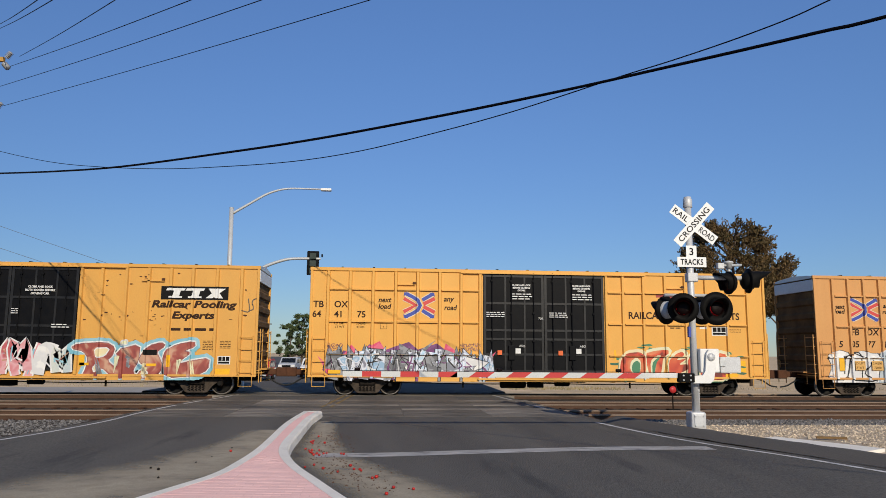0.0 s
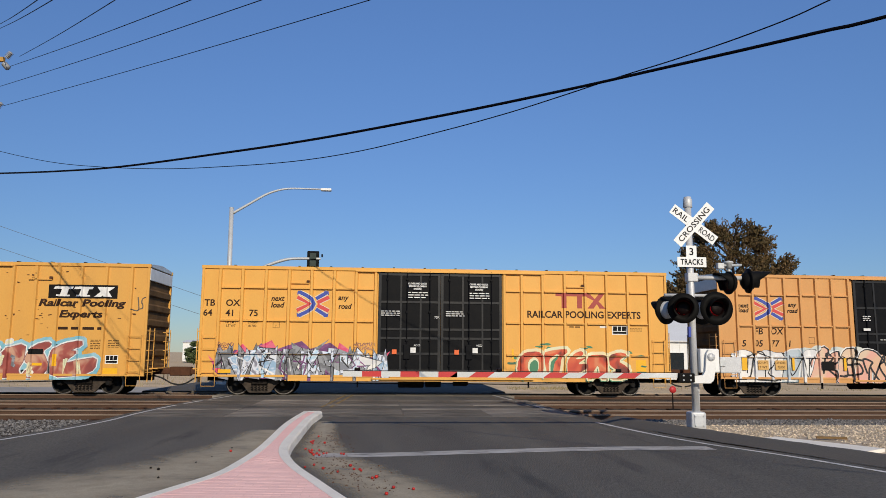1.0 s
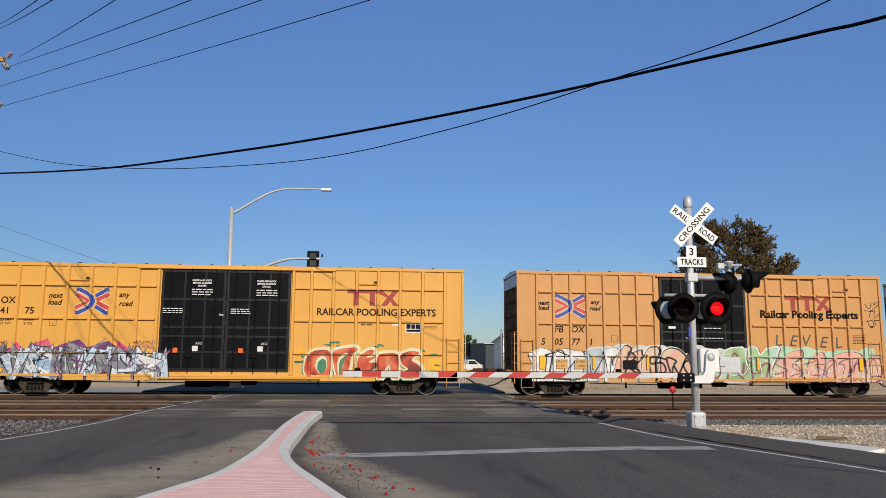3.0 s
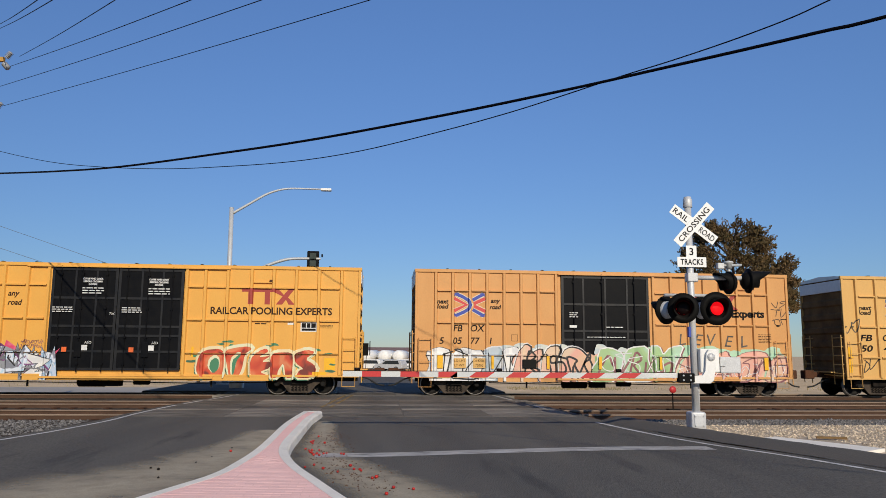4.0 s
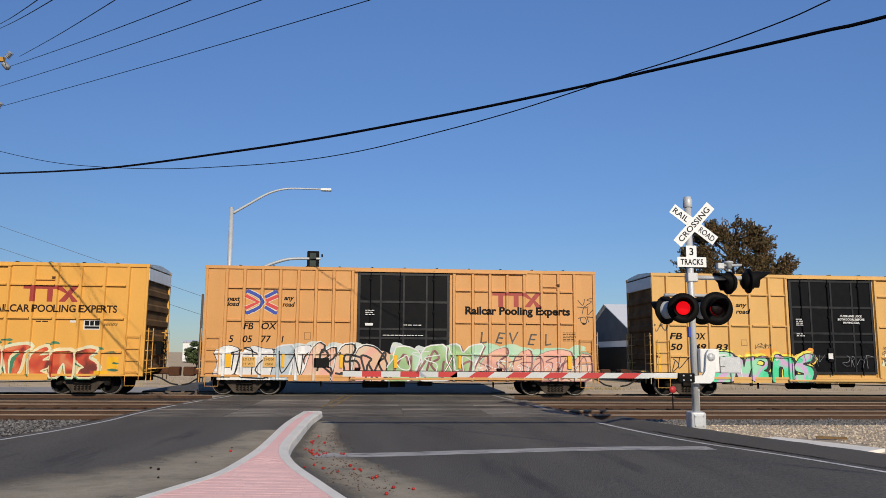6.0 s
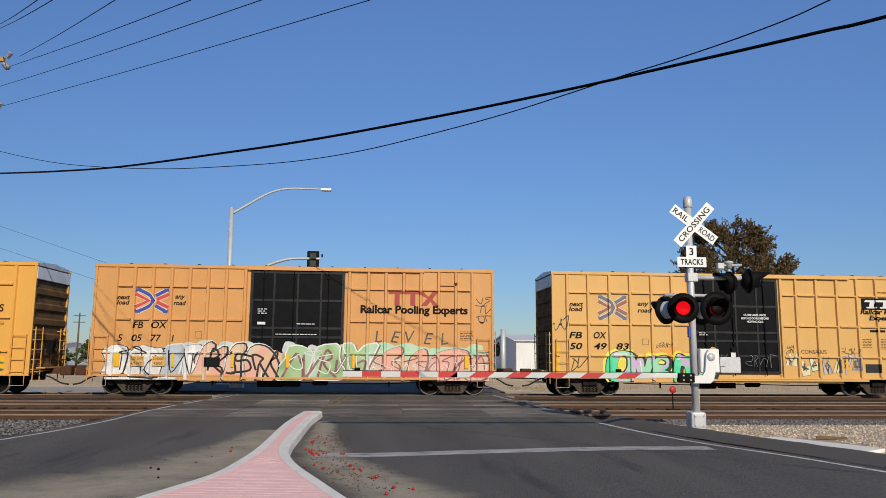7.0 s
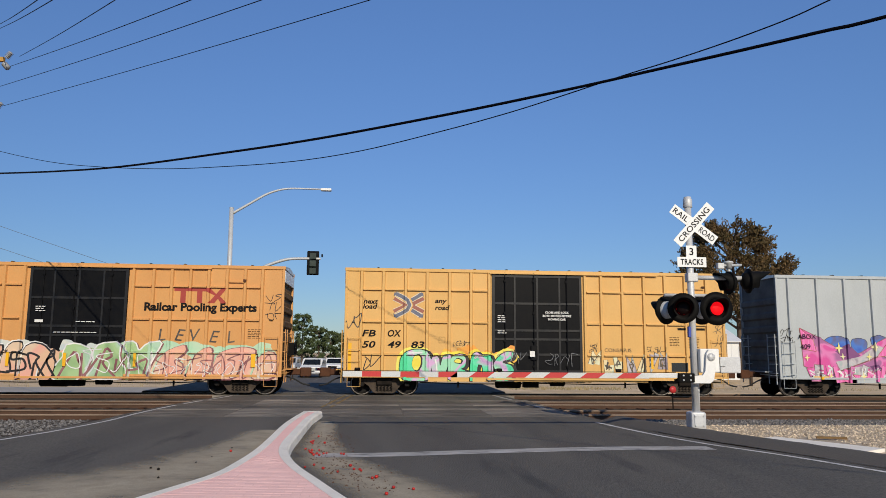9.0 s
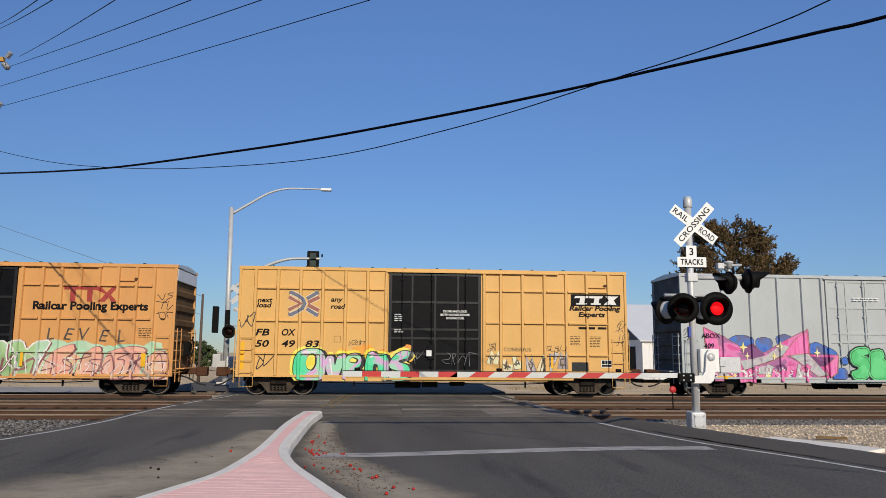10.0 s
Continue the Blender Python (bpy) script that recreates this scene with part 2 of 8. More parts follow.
def tube(bm, path, r, seg=8, caps=True):
    """A round bar along a path of points; r is one radius or one for each point."""
    path = [Vector(p) for p in path]
    rs = r if isinstance(r, (list, tuple)) else [r] * len(path)
    rings, side = [], None
    for i, p in enumerate(path):
        d = (path[min(i + 1, len(path) - 1)] - path[max(i - 1, 0)]).normalized()
        if side is None:
            side = d.cross(Vector((0, 0, 1)) if abs(d.z) < 0.9 else Vector((1, 0, 0))).normalized()
        side = (side - d * side.dot(d)).normalized()
        up = side.cross(d)
        rings.append([bm.verts.new(p + (side * math.cos(a) + up * math.sin(a)) * rs[i]) for a in (2 * math.pi * k / seg for k in range(seg))])
    for a, b in zip(rings, rings[1:]):
        for k in range(seg):
            f = bm.faces.new((a[k], a[(k + 1) % seg], b[(k + 1) % seg], b[k]))
            f.smooth = seg > 6
    if caps:
        bm.faces.new(rings[0][::-1])
        bm.faces.new(rings[-1])
    return bm


def tubed(path, r, seg=8):
    return tube(bmesh.new(), path, r, seg)


def lathe(bm, centre, axis, rows, seg=24):
    """A turned body: rows of (distance along the axis, radius)."""
    axis = Vector(axis).normalized()
    s = axis.cross(Vector((0, 0, 1)) if abs(axis.z) < 0.9 else Vector((1, 0, 0))).normalized()
    u = s.cross(axis)
    rings = []
    for d, r in rows:
        c = Vector(centre) + axis * d
        if r < 1e-5:
            rings.append([bm.verts.new(c)])
        else:
            rings.append([bm.verts.new(c + (s * math.cos(a) + u * math.sin(a)) * r) for a in (2 * math.pi * k / seg for k in range(seg))])
    for a, b in zip(rings, rings[1:]):
        for k in range(seg):
            j = (k + 1) % seg
            if len(a) == 1 and len(b) == 1:
                continue
            vs = (a[0], b[j], b[k]) if len(a) == 1 else (a[k], a[j], b[0]) if len(b) == 1 else (a[k], a[j], b[j], b[k])
            bm.faces.new(vs).smooth = True
    return bm


def prism(bm, outline, y0, y1):
    """An outline of (x, z) given depth from y0 to y1."""
    a = [bm.verts.new((x, y0, z)) for x, z in outline]
    b = [bm.verts.new((x, y1, z)) for x, z in outline]
    n = len(a)
    bm.faces.new(a)
    bm.faces.new(b[::-1])
    for i in range(n):
        bm.faces.new((a[i], b[i], b[(i + 1) % n], a[(i + 1) % n]))
    return bm


def slab(bm, outline, z0, z1):
    """An outline of (x, y) given height from z0 to z1."""
    a = [bm.verts.new((x, y, z0)) for x, y in outline]
    b = [bm.verts.new((x, y, z1)) for x, y in outline]
    n = len(a)
    bm.faces.new(a[::-1])
    bm.faces.new(b)
    for i in range(n):
        bm.faces.new((a[i], a[(i + 1) % n], b[(i + 1) % n], b[i]))
    return bm


def finish(bm, name, material):
    bmesh.ops.recalc_face_normals(bm, faces=bm.faces[:])
    me = bpy.data.meshes.new(name)
    bm.to_mesh(me)
    bm.free()
    me.materials.append(material if not isinstance(material, str) else M[material])
    return me


def part(name, bm, material, parent, label="", at=None):
    ob = new(name, finish(bm, name, material))
    ob.parent = parent
    if at is not None:
        ob.matrix_basis = at
    if label:
        ob["label"] = label
    return ob


def thing(name, label, category, group="", kind="", at=None):
    ob = new(name)
    ob.empty_display_size = 0.2
    if at is not None:
        ob.matrix_basis = at
    return tagged(ob, label, category, group, kind)


def whole(name, bm, material, label, category, group="", kind="", at=None):
    ob = new(name, finish(bm, name, material))
    if at is not None:
        ob.matrix_basis = at
    return tagged(ob, label, category, group, kind)


GLYPHS = {}


def letters(text, size, shear=0.0, offset=0.0, spacing=1.0, width=None, bold=0.0):
    """Flat letters as a bmesh in the x-z plane, lower left corner at the origin."""
    key = (text, size, shear, offset + bold, spacing)
    bm = bmesh.new()
    if key not in GLYPHS:
        cu = bpy.data.curves.new("letters", "FONT")
        cu.body, cu.size, cu.shear, cu.offset, cu.space_character, cu.resolution_u = text, size, shear, offset + bold, spacing, 3
        ob = bpy.data.objects.new("letters", cu)
        me = ob.to_mesh()
        GLYPHS[key] = ([tuple(v.co) for v in me.vertices], [tuple(p.vertices) for p in me.polygons])
        ob.to_mesh_clear()
        bpy.data.objects.remove(ob)
        bpy.data.curves.remove(cu)
    vs = [bm.verts.new(c) for c in GLYPHS[key][0]]
    for q in GLYPHS[key][1]:
        if len(set(q)) > 2:
            f = bm.faces.get([vs[i] for i in q])
            if f is None:
                bm.faces.new([vs[i] for i in q])
    if bm.verts:
        x0, x1 = min(v.co.x for v in bm.verts), max(v.co.x for v in bm.verts)
        y0 = min(v.co.y for v in bm.verts)
        k = width / (x1 - x0) if width else 1.0
        for v in bm.verts:
            v.co = Vector(((v.co.x - x0) * k, 0, v.co.y - y0))
    return bm


def moved(bm, x=0, y=0, z=0, turn=0.0):
    c, s = math.cos(turn), math.sin(turn)
    for v in bm.verts:
        v.co = Vector((v.co.x * c - v.co.z * s + x, v.co.y + y, v.co.x * s + v.co.z * c + z))
    return bm


def smooth_line(points, n=6):
    """A Catmull-Rom line through the points."""
    p = [Vector(q) for q in points]
    out = []
    for i in range(len(p) - 1):
        a, b, c, d = p[max(i - 1, 0)], p[i], p[i + 1], p[min(i + 2, len(p) - 1)]
        for k in range(n):
            t = k / n
            out.append(0.5 * (2 * b + (c - a) * t + (2 * a - 5 * b + 4 * c - d) * t * t + (3 * b - a - 3 * c + d) * t ** 3))
    return out + [p[-1]]


def strip(bm, left, right, z):
    """A flat band between two lines of the same number of points."""
    a = [bm.verts.new((p[0], p[1], z)) for p in left]
    b = [bm.verts.new((p[0], p[1], z)) for p in right]
    for i in range(len(a) - 1):
        bm.faces.new((a[i], a[i + 1], b[i + 1], b[i]))
    return bm


# ---------------------------------------------------------------- ground, road, tracks
def build_ground():
    bm = bmesh.new()
    ys = [(-400, -0.04), (18.7, -0.04), (19.4, -0.16), (32.6, -0.16), (33.4, -0.2), (36.5, -1.0), (60, -1.0), (4500, -1.0)]
    xs = [-4500, -400, -40, 0, 40, 400, 4500]
    grid = [[bm.verts.new((x, y, z)) for x in xs] for y, z in ys]
    for a, b in zip(grid, grid[1:]):
        for i in range(len(xs) - 1):
            bm.faces.new((a[i], a[i + 1], b[i + 1], b[i]))
    whole("ground", bm, "soil", "dry tan bare earth along the railway", "ground", kind="structure")
    # dark ballast under and beside the tracks
    for x0, x1, lab in ((-150, -5.3, "a"), (4.6, 150, "b")):
        bm = bmesh.new()
        slab(bm, [(x0, 19.1), (x1, 19.1), (x1, 33.1), (x0, 33.1)], -0.3, -0.145)
        whole("ballast_bed", bm, "ballast", "dark crushed stone ballast between the railway tracks", "ballast", kind="structure")
    bm = bmesh.new()
    slab(bm, [(-60, 11.5), (-7.4, 11.5), (-6.6, 18.9), (-60, 19.0)], -0.2, -0.02)
    whole("gravel_verge", bm, "ballast", "grey gravel verge beside the road and track", "gravel", kind="structure")
    bm = bmesh.new()
    slab(bm, [(5.9, 19.2), (6.4, 16.5), (7.3, 13.5), (8.6, 9.0), (9.4, 5.0), (60, 5.0), (60, 19.0)], -0.2, -0.015)
    whole("gravel_verge", bm, "gravel", "pale tan gravel verge round the crossing signal", "gravel", kind="structure")
    # loose stones
    rnd = random.Random(5)
    for name, material, lab, area, n, smin, smax in (
            ("loose_gravel", "stone", "loose tan gravel stones beside the road", (6.5, 19.5, 10.5, 17.6), 19000, 0.012, 0.036),
            ("loose_ballast", "ballast_stone", "loose dark ballast stones along the nearest rail", (6.2, 24.0, 17.6, 19.9), 12000, 0.02, 0.05),
            ("loose_ballast", "ballast_stone", "loose grey ballast stones on the verge", (-19.0, -6.9, 14.0, 19.9), 9000, 0.02, 0.05)):
        verts, faces = [], []
        for _ in range(n):
            x, y = rnd.uniform(area[0], area[1]), rnd.uniform(area[2], area[3])
            if x > 0 and x < 5.4 + max(0.0, (19.5 - y)) * 0.28:
                continue
            if x < 0 and x > -6.85 - max(0.0, (17.5 - y)) * 0.18:
                continue
            if 7.6 < x < 9.1 and 12.2 < y < 14.7:
                continue
            s = rnd.uniform(smin, smax) * (1.6 if rnd.random() < 0.06 else 1.0)
            z = -0.02 + rnd.uniform(0, 0.01) if y < 19.0 else -0.14
            k, a = len(verts), rnd.uniform(0, 6.28)
            for j in range(4):
                verts.append((x + s * math.cos(a + j * 1.57) * rnd.uniform(0.6, 1.2), y + s * math.sin(a + j * 1.57) * rnd.uniform(0.6, 1.2), z))
            verts.append((x + rnd.uniform(-s, s) * 0.3, y + rnd.uniform(-s, s) * 0.3, z + s * rnd.uniform(0.5, 1.0)))
            faces += [(k, k + 1, k + 4), (k + 1, k + 2, k + 4), (k + 2, k + 3, k + 4), (k + 3, k, k + 4)]
        me = bpy.data.meshes.new(name)
        me.from_pydata(verts, [], faces)
        me.materials.append(M[material])
        tagged(new(name, me), lab, "gravel", kind="stuff")


LEFT_EDGE = [(-12.0, -20), (-9.4, 4), (-7.75, 11), (-7.0, 14.66), (-6.68, 16.25), (-6.42, 18.71), (-6.42, 21.1), (-6.22, 24.5), (-5.66, 28.5), (-5.35, 31.5), (-5.3, 36)]
RIGHT_EDGE = [(12, -20), (9.2, 4), (7.35, 10.38), (6.85, 12.08), (6.2, 13.8), (5.75, 15.6), (5.38, 18.2), (5.27, 21.0), (5.02, 24.5), (4.68, 29.3), (4.6, 31.5), (4.7, 36)]


def build_road():
    bm = bmesh.new()
    left = [(x - 0.28, y) for x, y in LEFT_EDGE]
    right = [(x + 0.33, y) for x, y in RIGHT_EDGE]
    slab(bm, right + left[::-1], -0.25, 0.0)
    whole("road", bm, "asphalt", "dark worn asphalt road over the level crossing", "road", kind="structure")
    # the road beyond the crossing and the cross street
    bm = bmesh.new()
    rows = [(33.0, -10.0, 5.6, -0.006), (42.5, -10.0, 5.8, -0.006), (47.0, -11.0, 6.5, -0.56), (53.0, -12, 5.0, -0.57), (160.0, -28, -12, -0.57), (420, -60, -30, -0.57)]
    vs = [[bm.verts.new((x0, y, z)), bm.verts.new((x1, y, z)), bm.verts.new((x1 + 0.9, y, -1.3)), bm.verts.new((x0 - 0.9, y, -1.3))] for y, x0, x1, z in rows]
    for p, q in zip(vs, vs[1:]):
        for k in range(4):
            bm.faces.new((p[k], p[(k + 1) % 4], q[(k + 1) % 4], q[k]))
    bm.faces.new(vs[0][::-1]), bm.faces.new(vs[-1])
    whole("road", bm, "asphalt_old", "faded grey asphalt street beyond the tracks", "road", kind="structure")
    bm = bmesh.new()
    slab(bm, [(-200, 36.5), (-10.95, 36.5), (-11.9, 57), (-200, 57)], -1.2, -0.96)
    whole("pavement", bm, "lot", "pale grey paved lot beyond the tracks", "pavement", kind="structure")
    # lines
    def band(points, w, material, name, label, z=0.005):
        c = [Vector((x, y, 0)) for x, y in points]
        c = smooth_line(c, 5)
        l, r = [], []
        for i, p in enumerate(c):
            d = (c[min(i + 1, len(c) - 1)] - c[max(i - 1, 0)]).normalized()
            nrm = Vector((-d.y, d.x, 0)) * w / 2
            l.append(p + nrm), r.append(p - nrm)
        whole(name, strip(bmesh.new(), l, r, z), material, label, "road marking", kind="structure")
    band(LEFT_EDGE[2:10], 0.10, "white_line", "edge_line", "worn white painted line on the road's edge")
    band(RIGHT_EDGE[2:7], 0.11, "white_line", "edge_line", "white painted line on the road's edge")
    band(RIGHT_EDGE[7:11], 0.13, "worn_line", "edge_line", "worn white painted line over the crossing")
    band([(-1.0, 12.42), (0.3, 12.52), (2.24, 12.90), (4.3, 13.2), (6.0, 13.2)], 0.48, "worn_line", "stop_line", "worn white painted stop line")
    band([(-1.72, 23.2), (-1.5, 26.5), (-1.2, 31)], 0.10, "yellow_line", "centre_line", "worn yellow painted centre line")
    band([(-1.44, 23.2), (-1.22, 26.5), (-0.92, 31)], 0.10, "yellow_line", "centre_line", "worn yellow painted centre line")
    # dust on the road beside the island, thinning outwards
    for pts, wide in (([(-2.1, 16.5), (-2.35, 13.2), (-2.75, 11.0), (-3.4, 9.6), (-4.4, 8.0), (-5.6, 6.0)], 1.9), ([(-1.25, 18.5), (-1.1, 15.5), (-0.95, 13.4), (-0.6, 11.6), (-0.05, 10.0), (0.6, 8.4)], 0.75)):
        c = smooth_line([Vector((x, y, 0)) for x, y in pts], 8)
        bm = bmesh.new()
        cover = bm.verts.layers.float.new("cover")
        rnd = random.Random(len(c))
        rows = []
        for i, p in enumerate(c):
            d = (c[min(i + 1, len(c) - 1)] - c[max(i - 1, 0)]).normalized()
            nrm = Vector((-d.y, d.x, 0)) * wide * (0.35 + 0.75 * i / len(c))
            row = []
            for q, a in ((-1, 0.0), (-0.5, 0.8), (0, 1.0), (0.5, 0.8), (1, 0.0)):
                v = bm.verts.new(p + nrm * q * rnd.uniform(0.85, 1.15) + Vector((0, 0, 0.003)))
                v[cover] = a
                row.append(v)
            rows.append(row)
        for a, b in zip(rows, rows[1:]):
            for k in range(4):
                bm.faces.new((a[k], a[k + 1], b[k + 1], b[k]))
        whole("dust_drift", bm, "dust", "brown dust and grit swept against the kerb", "dirt", kind="structure")
    # asphalt berm between the road and the gravel
    bm = bmesh.new()
    edge = [(6.02, 18.9), (6.08, 18.1), (6.45, 16.4), (6.85, 14.9), (7.35, 13.2), (7.95, 11.3), (8.8, 8.6), (9.6, 6)]
    c = smooth_line([Vector((x, y, 0)) for x, y in edge], 5)
    prof = [(-0.46, 0.0), (-0.26, 0.07), (-0.06, 0.125), (0.14, 0.12), (0.40, 0.0)]
    rows = []
    for i, p in enumerate(c):
        d = (c[min(i + 1, len(c) - 1)] - c[max(i - 1, 0)]).normalized()
        nrm = Vector((d.y, -d.x, 0)) * -1
        k = min(1, i / 3)
        rows.append([bm.verts.new(p + nrm * o + Vector((0, 0, -0.02 + (h + 0.02 + noise.noise(p * 3 + Vector((o * 9, 0, 0))) * 0.018) * k))) for o, h in prof])
    for a, b in zip(rows, rows[1:]):
        for i in range(len(prof) - 1):
            bm.faces.new((a[i], a[i + 1], b[i + 1], b[i])).smooth = True
    whole("asphalt_berm", bm, "asphalt_old", "low crumbling asphalt berm along the road", "kerb", kind="structure")
    bm = bmesh.new()
    slab(bm, [(7.62, 14.4), (8.32, 12.3), (8.95, 12.7), (7.98, 14.6)], -0.1, 0.05)
    whole("concrete_pad", bm, "concrete", "pale flat concrete pad in the gravel", "slab", kind="structure")
    bm = bmesh.new()
    box(bm, -0.28, 0.28, -0.035, 0.035, 0, 0.045)
    whole("timber_offcut", bm, "timber", "brown weathered timber offcut lying in the gravel", "timber", at=pose(9.1, 14.5, 0.01, 0, 0, -20))


ISLAND_LEFT = [(-1.92, 19.75), (-1.98, 18.0), (-2.0, 16.08), (-1.94, 13.8), (-1.91, 12.1), (-1.95, 10.8), (-2.05, 9.7), (-2.31, 8.79), (-2.55, 8.0), (-3.1, 6.0)]
ISLAND_RIGHT = [(-1.44, 19.7), (-1.52, 17.8), (-1.51, 16.33), (-1.48, 14.51), (-1.45, 12.98), (-1.34, 11.74), (-1.06, 10.46), (-0.65, 9.17), (-0.28, 8.05), (0.46, 6.0)]


def build_island():
    isl = thing("traffic_island", "raised median island of pink brick pavers with a concrete kerb", "traffic island", kind="structure")
    L, R = smooth_line([(x, y, 0) for x, y in ISLAND_LEFT], 4), smooth_line([(x, y, 0) for x, y in ISLAND_RIGHT], 4)
    KW = 0.15
    def inner(line, sign):
        out = []
        for i, p in enumerate(line):
            d = (line[min(i + 1, len(line) - 1)] - line[max(i - 1, 0)]).normalized()
            out.append(p + Vector((-d.y, d.x, 0)) * KW * sign)
        return out
    Li, Ri = inner(L, 1), inner(R, -1)
    Li[0].y, Ri[0].y = L[0].y - 0.17, R[0].y - 0.17
    # kerb pieces, cut every few metres
    def kerb(o, i):
        bm = bmesh.new()
        prev = None
        for a, b in zip(o, i):
            out = (a - b).normalized()
            row = [bm.verts.new(a + out * 0.035 + Vector((0, 0, -0.05))), bm.verts.new(a + out * 0.012 + Vector((0, 0, 0.12))), bm.verts.new(a - out * 0.018 + Vector((0, 0, 0.15))), bm.verts.new(b + Vector((0, 0, 0.15))), bm.verts.new(b + Vector((0, 0, 0.0)))]
            if prev:
                for k in range(4):
                    bm.faces.new((prev[k], prev[k + 1], row[k + 1], row[k]))
            else:
                bm.faces.new(row)
            prev = row
        bm.faces.new(prev[::-1])
        return bm
    for o, i in ((L, Li), (R, Ri)):
        n = len(o)
        for k in range(0, n - 1, 9):
            part("kerb", kerb(o[k:k + 10], i[k:k + 10]), "concrete", isl, "pale weathered concrete kerb")
    # rounded nose
    mid = (L[0] + R[0]) / 2
    nose_o, nose_i = [], []
    for k in range(9):
        a = math.pi * k / 8
        nose_o.append(mid + Vector((-math.cos(a) * 0.24, 0.12 * math.sin(a), 0)))
        nose_i.append(mid + Vector((-math.cos(a) * 0.10, -0.17 + 0.04 * math.sin(a), 0)))
    part("kerb", kerb(nose_o, nose_i), "concrete", isl, "rounded concrete kerb nose")
    bm = bmesh.new()
    a = [bm.verts.new(p + Vector((0, 0, 0.1452))) for p in Li]
    b = [bm.verts.new(p + Vector((0, 0, 0.1452))) for p in Ri]
    for i in range(len(a) - 1):
        bm.faces.new((a[i], a[i + 1], b[i + 1], b[i]))
    part("mortar_bed", bm, "brick_bed", isl)
    return isl, Li, Ri


def island_bricks(isl, Li, Ri):
    def span(line, y):
        for p, q in zip(line, line[1:]):
            if q.y <= y <= p.y:
                t = (y - p.y) / (q.y - p.y) if q.y != p.y else 0
                return p.x + (q.x - p.x) * t
        return None
    bw, bh, gap = 0.2, 0.1, 0.004
    base = boxed(-bw / 2 + gap / 2, bw / 2 - gap / 2, -bh / 2 + gap / 2, bh / 2 - gap / 2, 0.0, 0.052)
    top = [e for e in base.edges if all(v.co.z > 0.05 for v in e.verts)]
    bmesh.ops.bevel(base, geom=top, offset=0.003, segments=1, affect="EDGES")
    shared = finish(base, "brick", "brick")
    rest = bmesh.new()
    count, rnd = 0, random.Random(2)
    y = 7.6
    row = 0
    while y < 19.5:
        l, r = span(Li, y), span(Ri, y)
        if l is not None and r is not None:
            x = math.floor((l - 0.1) / bw) * bw + (bw / 2 if row % 2 else 0)
            while x < r + 0.1:
                x0, x1 = max(x - bw / 2, l), min(x + bw / 2, r)
                if x1 - x0 > 0.02:
                    full = x1 - x0 > bw - 1e-4
                    z = 0.095 + rnd.uniform(-0.0004, 0.0005)
                    if full and count < 290:
                        ob = new("brick", shared)
                        ob.parent = isl
                        ob.location, ob.rotation_euler = (x, y, z), (rnd.uniform(-0.0015, 0.0015), rnd.uniform(-0.002, 0.002), rnd.uniform(-0.012, 0.012))
                        count += 1
                    else:
                        box(rest, x0 + gap / 2, x1 - gap / 2, y - bh / 2 + gap / 2, y + bh / 2 - gap / 2, z, z + 0.052)
                x += bw
        y += bh
        row += 1
    tagged(part("cut_bricks", rest, "brick", isl), kind="stuff")


def rail_profile():
    return [(-0.07, -0.17), (0.07, -0.17), (0.07, -0.158), (0.012, -0.14), (0.010, -0.045), (0.036, -0.034), (0.036, -0.004), (0.028, 0.0), (-0.028, 0.0), (-0.036, -0.004), (-0.036, -0.034), (-0.010, -0.045), (-0.012, -0.14), (-0.07, -0.158)]


TRACKS = (21.43, 25.52, 30.76)


